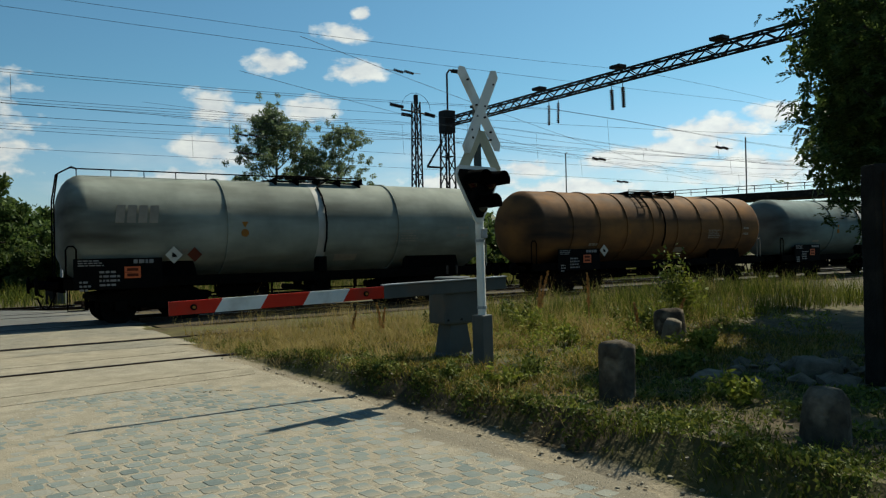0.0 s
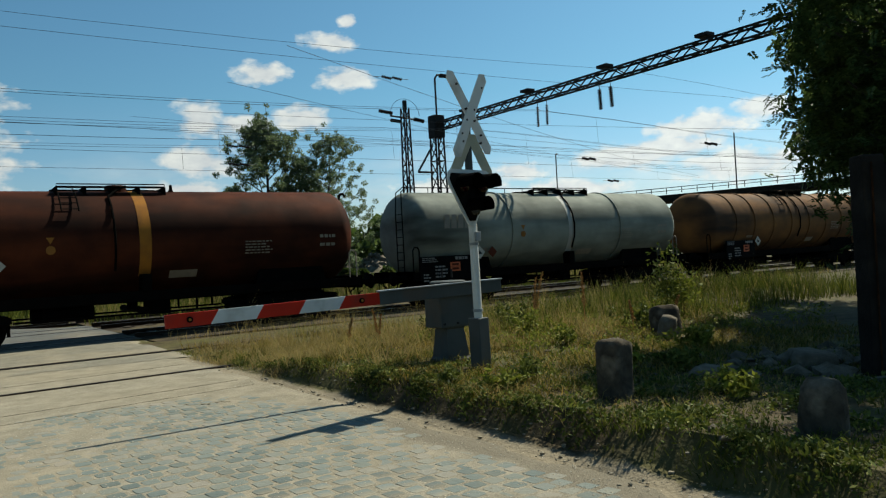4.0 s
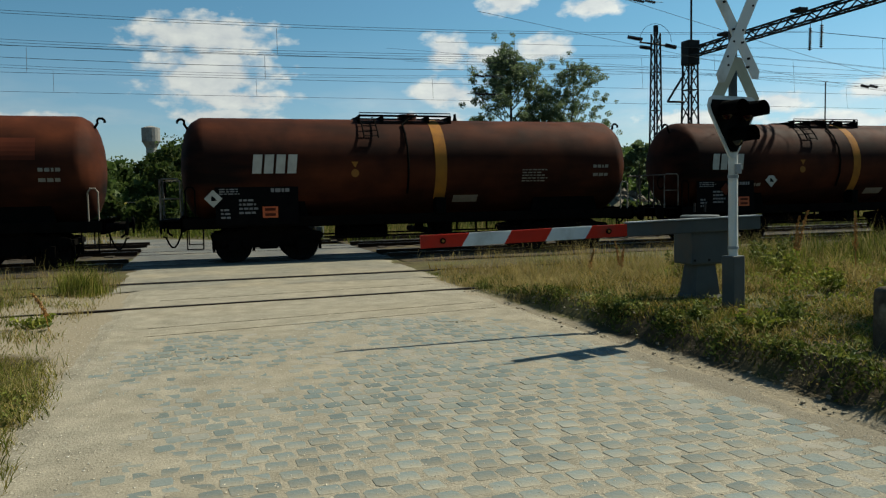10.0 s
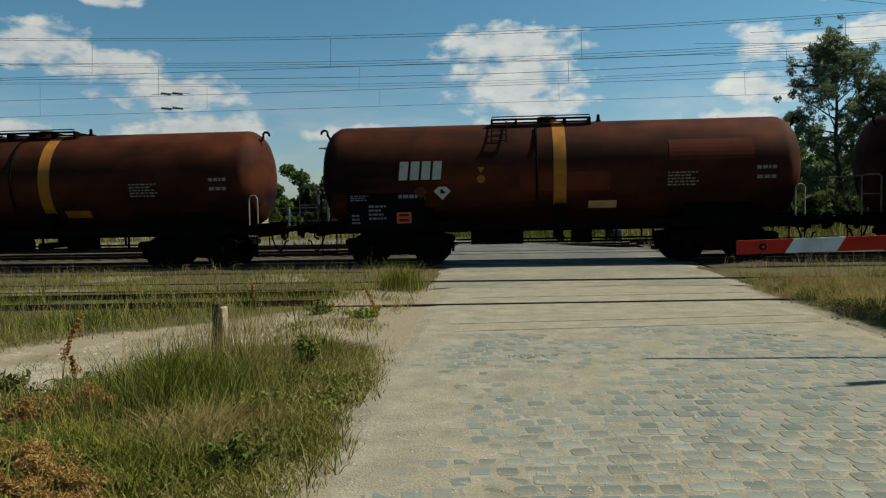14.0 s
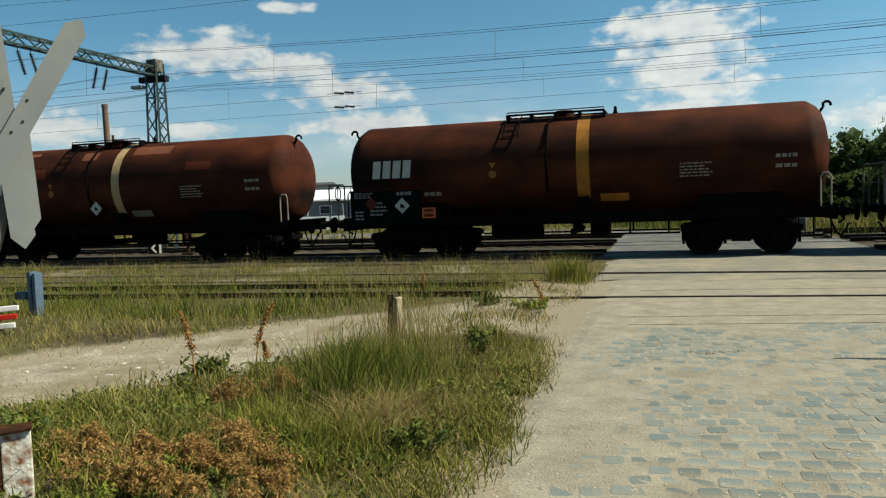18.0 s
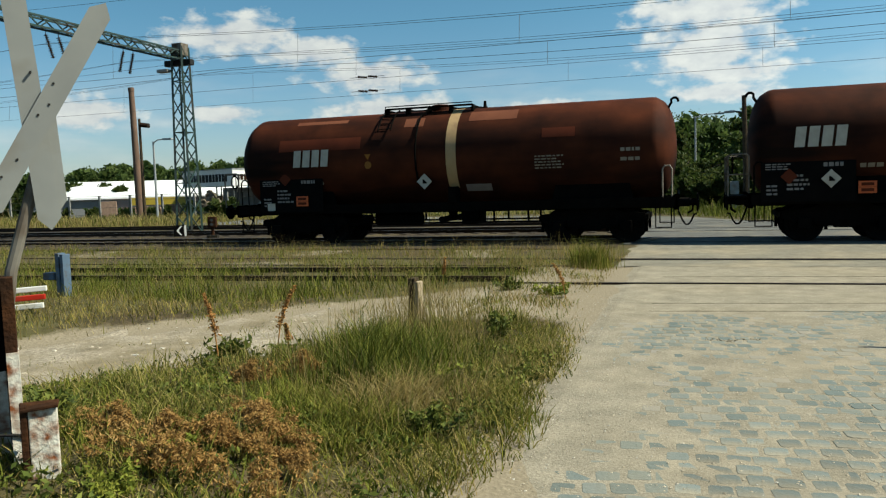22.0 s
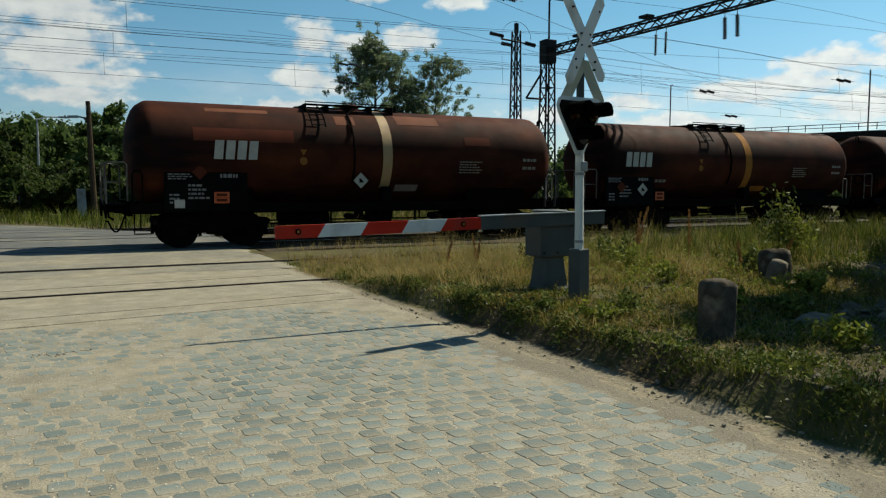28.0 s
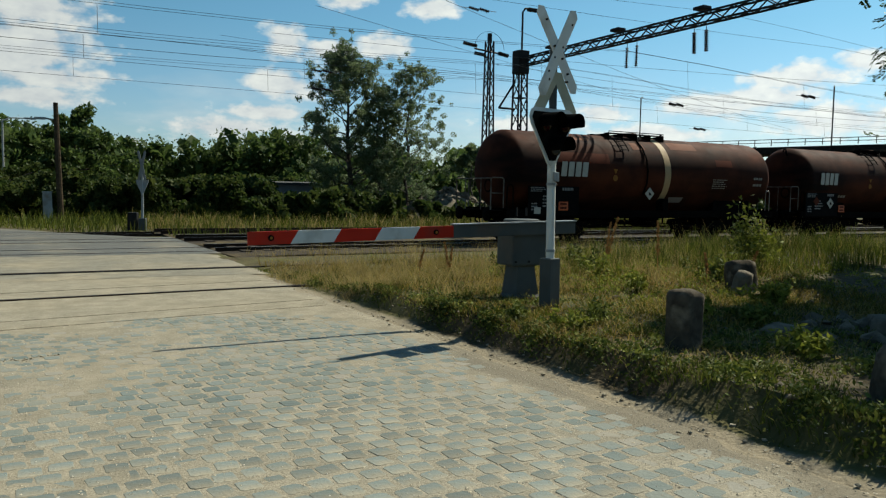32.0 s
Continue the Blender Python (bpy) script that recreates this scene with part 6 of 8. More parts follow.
bar(rl, va + nrm * 4.4 + Vector((0, 0, 1.35)), vb + nrm * 4.4 + Vector((0, 0, 1.35)), 0.1, 0.1)
for k in range(60):
    p = va + dv * (k / 59) + nrm * 4.4
    bar(rl, p + Vector((0, 0, 0.8)), p + Vector((0, 0, 1.9)), 0.1, 0.1)
part("railing", rl, M_STEEL_DARK, VI)
for k in range(6):
    p = va + dv * (k + 0.5) / 6
    part("pier", boxm(p.x - 1.2, p.x + 1.2, p.y - 1.2, p.y + 1.2, -0.5, p.z - 0.8), M_CONCRETE, VI)
for fx in (0.07, 0.28, 0.44, 0.66):
    p = va + dv * fx
    part("lamp_post", tube(bmesh.new(), [p, p + Vector((0, 0, 11)), p + nrm * -1.5 + Vector((0, 0, 11.3))], 0.13, 6), M_GREY, VI)
# rubble heap by the big tree
def heap(name, x, y, rx, ry, h, n, label, seed):
    rs = random.Random(seed)
    bm = bmesh.new()
    for k in range(n):
        a, r = rs.uniform(0, 6.28), math.sqrt(rs.random())
        px_, py_ = math.cos(a) * r * rx, math.sin(a) * r * ry
        s = rs.uniform(0.12, 0.38)
        bmesh.ops.create_icosphere(bm, subdivisions=1, radius=s, matrix=Matrix.LocRotScale((px_, py_, h * (1 - r) ** 0.8 * rs.uniform(0.75, 1.0)), Euler((rs.random() * 3, rs.random() * 3, 0)), (1, rs.uniform(0.6, 1.2), rs.uniform(0.5, 0.9))))
    lathe(bm, [(0.01, h * 0.9), (rx * 0.45, h * 0.5), (rx, -0.1)], 20)
    rough_up(bm, 0.08, 3, seed)
    ob = obj_from(name, bm, M_RUBBLE)
    ob.location = (x, y, 0)
    return tagged(ob, label, "rubble", "", "stuff")


heap("rubble_heap", -35.4, 50.4, 1.1, 0.9, 1.9, 90, "small heap of pinkish rubble behind the fence", 4)
heap("rubble_heap", 24.6, 43.5, 4.0, 2.5, 2.2, 420, "heap of broken rubble and soil beyond the tracks", 3)


# blue station name board and a white banner on the fence
SB = thing("station_sign", pose(-22.4, 43.6, 0, 0, 0, 27), "blue station name board on two steel posts", "sign")
part("board", boxm(-0.7, 0.7, -0.03, 0.03, 2.12, 2.66, 0.01), M_SIGNBLUE, SB)
for x in (-0.45, 0.45):
    part("post", rodm((x, 0.06, 0), (x, 0.06, 2.6), 0.035, n=8), M_GREY_LIGHT, SB)
cu = bpy.data.curves.new("station_name", "FONT")
cu.body, cu.size, cu.align_x, cu.align_y, cu.extrude = "H\u00e1ros", 0.44, "CENTER", "CENTER", 0.004
cu.materials.append(M_WALL_WHITE)
tx = new("station_name", cu)
tx.parent = SB
tx.matrix_basis = pose(0, -0.037, 2.36, 90)
WB = thing("white_banner", pose(-20.9, 43.3, 0, 0, 0, 27), "white cloth banner with faded bars on the fence", "banner")
part("cloth", boxm(-1.5, 1.5, -0.02, 0.02, 0.15, 1.0), M_WALL_WHITE, WB)
for k in range(9):
    part("sign_bar", boxm(-1.2 + k * 0.27, -1.02 + k * 0.27, -0.028, -0.022, 0.42, 0.72), M_MARK_FAINT, WB)
for x in (-1.5, 1.5):
    part("post", rodm((x, 0.06, 0), (x, 0.06, 1.3), 0.04, n=6), M_GREY, WB)

WT = thing("water_tower", pose(-9.41, 159.78, 0), "distant pale concrete water tower", "water tower")
part("shaft", rodm((0, 0, 0), (0, 0, 12.3), 1.0, 1.0, 14), M_CONCRETE, WT)
part("tank", lathe(bmesh.new(), [(0.0, 12.2), (1.0, 12.2), (1.7, 13.4), (1.7, 16.0), (0.0, 16.5)], 18), M_CONCRETE, WT)

# ---- plants ----
RNG = np.random.RandomState(7)


def leaf_cloud(centres, radii, count, size, flat=0.5, rng=RNG, droop=0.0):
    """Rhombic leaves strewn through ellipsoid clumps: vertices and faces."""
    centres, radii = np.array(centres, float), np.array(radii, float)
    w = radii.prod(1) ** 0.7
    pick = rng.choice(len(centres), count, p=w / w.sum())
    d = rng.normal(size=(count, 3))
    d /= np.linalg.norm(d, axis=1)[:, None]
    r = rng.rand(count) ** 0.45
    c = centres[pick] + d * r[:, None] * radii[pick]
    a = rng.normal(size=(count, 3))
    a[:, 2] -= droop
    a /= np.linalg.norm(a, axis=1)[:, None]
    b = np.cross(a, rng.normal(size=(count, 3)))
    b /= np.linalg.norm(b, axis=1)[:, None]
    s = size * (0.6 + 0.8 * rng.rand(count))[:, None]
    v = np.stack([c - a * s, c + b * s * flat, c + a * s, c - b * s * flat], 1).reshape(-1, 3)
    f = np.arange(count * 4).reshape(-1, 4)
    return v, f


def leaf_mesh(name, v, f, material, parent=None):
    me = bpy.data.meshes.new(name)
    me.from_pydata(v.tolist(), [], f.tolist())
    me.materials.append(material)
    ob = new(name, me)
    if parent:
        ob.parent = parent
    return ob


def tree(name, x, y, h, spread_, label, leaf, count, size, seed, trunk=0.25, low=0.25, limbs=9, squash=1.0, clumps=3, fine=1.0):
    rng = np.random.RandomState(seed)
    e = thing(name, pose(x, y, ground_z(x, y) if abs(x) < 30 and y < 20 else 0), label, "tree")
    tb = bmesh.new()
    pts = [Vector((0, 0, -0.1))]
    for k in range(1, 7):
        pts.append(Vector((rng.normal() * 0.05 * h * 0.3, rng.normal() * 0.05 * h * 0.3, h * 0.8 * k / 6)))
    for k, (p, q) in enumerate(zip(pts, pts[1:])):
        rod(tb, p, q, trunk * (1 - k / 7), trunk * (1 - (k + 1) / 7), 9, False)
    part("trunk", tb, M_BARK, e)
    cs, rs_ = [], []
    for k in range(limbs):
        lb = bmesh.new()
        t = low + (0.92 - low) * (k + 0.5) / limbs
        base = pts[0].lerp(pts[-1], t) if t < 0.99 else pts[-1]
        i = min(int(t * 6), 5)
        base = pts[i].lerp(pts[i + 1], t * 6 - i)
        a = k * 2.4 + rng.rand() * 0.8
        reach = spread_ * (0.55 + 0.5 * rng.rand()) * math.sin(math.pi * min(0.25 + 0.72 * t, 0.97))
        tip_ = base + Vector((math.cos(a) * reach, math.sin(a) * reach * squash, h * (0.08 + 0.14 * rng.rand())))
        mid = base.lerp(tip_, 0.5) + Vector((0, 0, -0.03 * h))
        rod(lb, base, mid, trunk * 0.38 * (1 - t * 0.6), trunk * 0.25 * (1 - t * 0.6), 6, False)
        rod(lb, mid, tip_, trunk * 0.25 * (1 - t * 0.6), trunk * 0.08, 6, False)
        part("limb", lb, M_BARK, e)
        for _ in range(clumps):
            o = rng.normal(size=3) * spread_ * (0.20 if fine == 1.0 else 0.13)
            cs.append(np.array(base.lerp(tip_, 0.6 + 0.45 * rng.rand())) + o)
            rr = spread_ * (0.13 + 0.17 * rng.rand()) * fine
            rs_.append((rr, rr, rr * 0.8))
    for _ in range(clumps * 2):
        cs.append(np.array(pts[-1]) + rng.normal(size=3) * spread_ * 0.16 + np.array((0, 0, h * 0.06)))
        rr = spread_ * (0.12 + 0.12 * rng.rand()) * fine
        rs_.append((rr, rr, rr * 1.2))
    v, f = leaf_cloud(cs, rs_, count, size, 0.5, rng)
    leaf_mesh("crown", v, f, leaf, e)
    return e


tree("poplar_tree", 18.8, 46.4, 12.1, 3.2, "loose grey-green poplar with a ragged crown", M_LEAF_SILVER, 62000, 0.062, 3, 0.20, 0.06, 34, clumps=22, fine=0.36)
tree("poplar_tree", 22.4, 45.0, 10.9, 3.1, "slender grey-green poplar with an open crown", M_LEAF_SILVER, 30000, 0.06, 4, 0.14, 0.06, 28, clumps=18, fine=0.34)
tree("poplar_tree", 20.8, 45.8, 9.2, 2.4, "young grey-green poplar between two taller ones", M_LEAF_SILVER, 20000, 0.062, 14, 0.14, 0.04, 22, clumps=14, fine=0.4)
tree("poplar_sapling", 26.4, 43.6, 5.2, 1.2, "small poplar with a round top", M_LEAF_SILVER, 3600, 0.11, 5, 0.1, 0.45, 8)
tree("round_tree", -46.0, 77.5, 8.2, 3.8, "round dark green tree beside the sheds", M_LEAF, 9000, 0.22, 6, 0.3, 0.25, 12)
tree("broad_tree", -1.5, 50.0, 4.1, 2.9, "yellow-green broad tree by the far road", M_BUSH, 9000, 0.15, 7, 0.25, 0.15, 12)
tree("broad_tree", 4.2, 62.0, 7.0, 3.5, "dark broad tree behind the utility pole", M_LEAF, 8000, 0.2, 8, 0.28, 0.2, 12)
tree("broad_tree", -24.0, 72.0, 7.2, 3.4, "dark broad tree behind the sheds", M_LEAF, 6500, 0.2, 9, 0.28, 0.25, 10)
tree("broad_tree", -31.0, 90.0, 9.2, 3.6, "tall dark tree behind the sheds", M_LEAF, 6500, 0.25, 10, 0.28, 0.25, 10)
tree("columnar_poplar", -11.4, 84.0, 7.0, 0.9, "narrow dark poplar above the far trees", M_LEAF, 3500, 0.16, 15, 0.14, 0.1, 14, clumps=4)
tree("young_ash", -13.5, 63.0, 5.5, 2.0, "narrow green tree behind the far verge", M_BUSH, 4500, 0.16, 13, 0.16, 0.25, 9)


def thicket(name, lo, hi, x0, x1, y0, y1, n, leaves, size, label, material, seed):
    """A band of undergrowth or wood with an uneven top."""
    rng = np.random.RandomState(seed)
    cs, rs_ = [], []
    for k in range(n):
        x, y = x0 + (x1 - x0) * (k + rng.rand()) / n, y0 + (y1 - y0) * rng.rand()
        top = lo + (hi - lo) * (0.5 + 0.5 * math.sin(x * 0.37 + seed) * math.cos(x * 0.13 + seed * 2)) * (0.75 + 0.4 * rng.rand())
        r = top * (0.28 + 0.12 * rng.rand())
        for q in range(3):
            cs.append((x + rng.normal() * r * 0.6, y + rng.normal() * r * 0.4, top * (0.25 + 0.27 * q)))
            rs_.append((r * (1.1 - 0.2 * q), r * 0.9, r * 0.75))
    v, f = leaf_cloud(cs, rs_, leaves, size, 0.55, rng)
    vc, fc = leaf_cloud(cs, np.array(rs_) * 0.72, leaves // 6, size * 3.2, 0.8, rng)      # dense heart of the bushes
    v, f = np.concatenate([v, vc]), np.concatenate([f, fc + len(v)])
    v[:, 2] = np.maximum(v[:, 2], 0.0)
    ob = leaf_mesh(name, v, f, material)
    return tagged(ob, label, "bushes", "", "stuff")


thicket("undergrowth", 1.0, 1.8, 10.5, 40, 38.5, 41, 44, 26000, 0.10, "dark bramble hedge beyond the tracks", M_BUSH, 2)
thicket("undergrowth", 1.9, 2.9, 3.6, 13.5, 42.0, 46, 34, 46000, 0.075, "tall green bushes by the far crossing", M_BUSH, 5)
thicket("undergrowth", 1.6, 3.0, -6.0, 3.4, 44.5, 49, 18, 24000, 0.09, "green bushes by the utility pole", M_BUSH, 6)
thicket("undergrowth", 1.7, 2.9, 11, 24, 53, 58, 26, 20000, 0.11, "green bushes round the shed", M_BUSH, 8)
thicket("woodland", 5.4, 8.4, -14, 72, 78, 90, 110, 84000, 0.17, "far belt of dark green trees", M_LEAF, 11)
thicket("woodland", 3.2, 5.6, 24, 95, 62, 74, 60, 32000, 0.18, "belt of green trees behind the wagons", M_LEAF, 12)
thicket("woodland", 3.6, 6.6, -115, -56, 86, 100, 34, 20000, 0.30, "far belt of trees behind the yard", M_LEAF, 13)
thicket("woodland", 3.0, 6.2, -36, -4, 84, 92, 26, 20000, 0.26, "far belt of trees behind the warehouses", M_LEAF, 14)
thicket("woodland", 4.0, 6.2, -86, -50, 79, 87, 34, 26000, 0.19, "green trees behind the storage hall", M_LEAF, 17)
thicket("undergrowth", 1.4, 3.4, -62, -48, 52, 58, 14, 12000, 0.12, "green shrubs before the storage hall", M_BUSH, 18)
thicket("undergrowth", 0.8, 2.4, -20, -8, 62, 67, 12, 8000, 0.13, "weeds and shrubs beyond the far road", M_BUSH, 15)
thicket("undergrowth", 0.5, 1.3, -60, -28, 43.0, 45.5, 30, 12000, 0.09, "weeds along the yard fence", M_BUSH, 16)

# tree overhanging the bank on the right, with feathery leaves
TR_ = thing("roadside_tree", pose(12.7, 5.1, 0.2), "roadside tree with feathery leaves hanging over the bank", "tree")
bm = bmesh.new()
for p, q, a, b in (((0, 0, -0.2), (0.1, 0, 2.2), 0.22, 0.18), ((0.1, 0, 2.2), (-0.4, -0.2, 4.2), 0.18, 0.12), ((-0.4, -0.2, 4.2), (-0.6, 0.1, 6.2), 0.12, 0.05)):
    rod(bm, p, q, a, b, 10, False)
part("trunk", bm, M_BARK, TR_)
limb_tips = [(-1.3, 1.1, 5.6), (-1.6, 0.9, 4.6), (-1.65, 0.6, 3.7), (-1.6, 0.35, 2.9), (-1.6, 0.0, 2.3), (-1.4, -0.6, 3.0), (-1.2, 1.0, 4.2), (-0.9, 1.6, 5.4), (0.8, 1.5, 4.6), (1.6, -0.6, 4.8), (-1.2, 0.2, 5.8), (0.5, 0.4, 6.6), (-0.4, 1.8, 3.6), (-1.0, -0.6, 1.9), (0.4, -1.6, 3.6), (0.6, 2.2, 5.4), (-0.2, 1.4, 4.8), (1.4, 2.4, 4.2), (0.2, 0.9, 5.9)]
for tx, ty, tz in limb_tips:
    bm = bmesh.new()
    rod(bm, (-0.1, 0, tz * 0.55), (tx * 0.55, ty * 0.55, tz * 0.86), 0.06, 0.04, 6, False)
    rod(bm, (tx * 0.55, ty * 0.55, tz * 0.86), (tx, ty, tz), 0.04, 0.012, 6, False)
    part("limb", bm, M_BARK, TR_)
rng = np.random.RandomState(21)
vs, fs = [], []
for tx, ty, tz in limb_tips:
    for _ in range(240):
        o = np.array((tx, ty, tz)) * (0.62 + 0.42 * rng.rand()) + rng.normal(size=3) * (0.26, 0.40, 0.36)
        d = rng.normal(size=3)
        d[2] = -abs(d[2]) * 0.9
        d /= np.linalg.norm(d)
        side = np.cross(d, (0.1, 0.2, 1))
        side /= np.linalg.norm(side) + 1e-6
        ln = rng.uniform(0.14, 0.24)
        for k in range(7):
            for s in (-1, 1):
                b = o + d * ln * k / 6
                tip_ = b + side * s * 0.075 * (1 - 0.06 * k) + d * 0.03 + rng.normal(size=3) * 0.012
                wv = d * 0.026
                i = len(vs)
                vs += [b, (b + tip_) / 2 + wv, tip_, (b + tip_) / 2 - wv]
                fs.append((i, i + 1, i + 2, i + 3))
leaf_mesh("crown", np.array(vs), np.array(fs), M_LEAF, TR_)
tree("roadside_tree", 16.6, 4.9, 7.4, 2.6, "dark tree shading the bank", M_LEAF, 30000, 0.095, 31, 0.2, 0.42, 20, clumps=6)
# high boughs that reach out over the bank, unseen, added to cast shade on it
rng = np.random.RandomState(23)
cs, rs_ = [], []
for k in range(26):
    tip_ = Vector((rng.uniform(-0.5, 3.4), rng.uniform(-1.4, 3.2), rng.uniform(6.7, 8.6)))
    bm = bmesh.new()
    mid = Vector((-0.5 + 0.45 * tip_.x, 0.1 + 0.45 * tip_.y, 6.0 + 0.25 * (tip_.z - 6)))
    rod(bm, (-0.55, 0, 5.6), mid, 0.05, 0.035, 5, False)
    rod(bm, mid, tip_, 0.035, 0.01, 5, False)
    part("limb", bm, M_BARK, TR_)
    for _ in range(4):
        cs.append(np.array(mid.lerp(tip_, 0.45 + 0.6 * rng.rand())) + rng.normal(size=3) * 0.25)
        rr = rng.uniform(0.3, 0.6)
        rs_.append((rr, rr, rr * 0.6))
v, f = leaf_cloud(cs, rs_, 15000, 0.07, 0.5, rng)
leaf_mesh("upper_crown", v, f, M_LEAF, TR_)
tree("roadside_tree", 17.0, 8.1, 7.4, 2.0, "dark tree leaning over the weeds of the bank", M_LEAF, 15000, 0.095, 32, 0.2, 0.45, 18, clumps=6)


# ---- grass ----


def blades(name, n, place, h0, h1, width, material, label, seed, lean=0.35, keep=None):
    """n bent blades; place(rng, n) gives x and y."""
    rng = np.random.RandomState(seed)
    x, y = place(rng, n)
    if keep is not None:
        k = keep(x, y, rng)
        x, y = x[k], y[k]
    n = len(x)
    z = np.array([ground_z(a, b) for a, b in zip(x, y)]) - 0.015
    h = h0 + (h1 - h0) * rng.rand(n) ** 1.6
    h *= np.array([max(0.3, 1.0 + 0.5 * noise.noise((p * 1.1, q * 1.1, seed * 0.7)) + 0.7 * noise.noise((p * 2.9, q * 2.9, seed * 0.4))) for p, q in zip(x, y)])
    a = rng.rand(n) * 2 * np.pi
    b = rng.rand(n) * 2 * np.pi
    ln = lean * h * (0.3 + rng.rand(n))
    wx, wy = np.cos(a) * width * (0.6 + 0.8 * rng.rand(n)) / 2, np.sin(a) * width / 2
    dx, dy = np.cos(b) * ln, np.sin(b) * ln
    p0 = np.stack([x - wx, y - wy, z], 1)
    p1 = np.stack([x + wx, y + wy, z], 1)
    m0 = np.stack([x - wx * 0.7 + dx * 0.35, y - wy * 0.7 + dy * 0.35, z + h * 0.6], 1)
    m1 = np.stack([x + wx * 0.7 + dx * 0.35, y + wy * 0.7 + dy * 0.35, z + h * 0.6], 1)
    t = np.stack([x + dx, y + dy, z + h], 1)
    v = np.stack([p0, p1, m1, m0, t], 1).reshape(-1, 3)
    i = np.arange(n) * 5
    f = [(q, q + 1, q + 2, q + 3) for q in i.tolist()] + [(q + 3, q + 2, q + 4) for q in i.tolist()]
    return mesh_stuff(name, v.tolist(), f, material, label, "grass")


def patchy(scale, cut, seed):
    def fn(x, y, rng):
        v = np.array([noise.noise((a * scale, b * scale, seed)) for a, b in zip(x, y)])
        return v + 0.17 * rng.normal(size=len(x)) > cut
    return fn


def rect(x0, x1, y0, y1, power=1.0):
    def fn(rng, n):
        return x0 + (x1 - x0) * rng.rand(n), y0 + (y1 - y0) * rng.rand(n) ** power
    return fn


def left_keep(limit):
    def fn(x, y, rng):
        n = len(x)
        off = np.abs(y - path_y(x) + 0.15) > 2.1 + 0.5 * np.abs(rng.normal(size=n)) + limit
        wob = np.array([0.32 * noise.noise((b * 0.9, 2.0, 0)) + 0.14 * noise.noise((b * 3.1, 5.0, 0)) for b in y])
        edge = -1.36 - 0.18 * np.clip((y - 6.8) / 1.8, 0, 1) - 1.6 * np.clip((y - 8.8) / 1.5, 0, 1) + 1.0 * np.clip((y - 15.2) / 1.5, 0, 1) + wob + 0.04 * rng.normal(size=n) - 0.14 * np.abs(rng.normal(size=n))
        return (off | (x > -3.0)) & (x < edge) & (np.abs(y - 16.93) > 0.22) & (np.abs(y - 15.48) > 0.18)
    return fn


def both(*fns):
    def fn(x, y, rng):
        k = np.ones(len(x), bool)
        for g in fns:
            k &= g(x, y, rng)
        return k
    return fn


# left verge: short yellow-green turf, straw patches, taller tufts round the post
blades("verge_grass", 56000, rect(-7.0, -1.3, 1.4, 9.4), 0.04, 0.19, 0.008, M_GRASS_FRESH, "mixed green grass on the verge", 41, 0.9, both(left_keep(0), patchy(1.5, -0.1, 31)))
blades("bleached_verge_grass", 26000, rect(-6.5, -1.3, 2.0, 9.8), 0.03, 0.13, 0.009, M_GRASS_VERGE, "sun-bleached grass on the verge", 30, 1.1, both(left_keep(0), patchy(1.3, -0.02, 131)))
blades("outer_verge_grass", 15000, rect(-17, -6.8, 1.5, 9.8), 0.04, 0.2, 0.012, M_GRASS_VERGE, "mixed grass beyond the gravel track", 40, 0.8, left_keep(0))
blades("outer_dry_grass", 14000, rect(-17, -5.0, 1.5, 9.8), 0.04, 0.22, 0.010, M_GRASS_DRY, "dry grass beyond the gravel track", 39, 0.8, left_keep(0))
blades("tall_grass", 6500, lambda r, n: (-2.92 + r.normal(size=n) * 0.30, 6.2 + r.normal(size=n) * 0.46), 0.14, 0.42, 0.008, M_GRASS_SHADE, "tall green grass below the wooden post", 42, 0.6, left_keep(0))
blades("post_grass", 1500, lambda r, n: (-3.5 + r.normal(size=n) * 0.34, 8.15 + r.normal(size=n) * 0.30), 0.08, 0.26, 0.009, M_GRASS_SHADE, "grass round the foot of the wooden post", 28, 0.4)
blades("post_stalks", 500, lambda r, n: (-3.35 + r.normal(size=n) * 0.35, 8.1 + r.normal(size=n) * 0.35), 0.35, 0.75, 0.005, M_GRASS_DRY, "thin dry stalks round the wooden post", 27, 0.35)
blades("tall_mixed_grass", 1500, lambda r, n: (-2.9 + r.normal(size=n) * 0.5, 6.6 + r.normal(size=n) * 0.9), 0.10, 0.55, 0.005, M_GRASS_DRY, "thin seeding stalks below the wooden post", 38, 0.4, left_keep(0))
blades("dry_verge_grass", 13000, rect(-6.5, -1.4, 2.2, 9.8), 0.03, 0.17, 0.007, M_GRASS_DRY, "straw-dry grass on the verge", 43, 1.0, both(left_keep(0), patchy(1.1, 0.1, 33)))
blades("path_sprouts", 9000, lambda r, n: (lambda x: (x, path_y(x) + r.normal(size=n) * 1.1))(-3.2 - 9 * r.rand(n)), 0.02, 0.09, 0.009, M_GRASS, "thin grass sprouting on the gravel track", 37, 1.0, patchy(1.4, 0.25, 35))
blades("edge_sprouts", 4200, lambda r, n: (-1.75 - 0.9 * r.rand(n), 3.0 + 13.0 * r.rand(n)), 0.015, 0.07, 0.007, M_GRASS_DRY, "thin dry grass at the road's sandy edge", 36, 1.0, patchy(1.6, 0.2, 37))
blades("meadow_grass", 42000, rect(-36, -2.3, 9.6, 19.6, 1.2), 0.05, 0.26, 0.012, M_GRASS_FRESH, "rough grass between the disused rails", 44, 0.6, both(left_keep(0), patchy(0.45, -0.1, 4)))
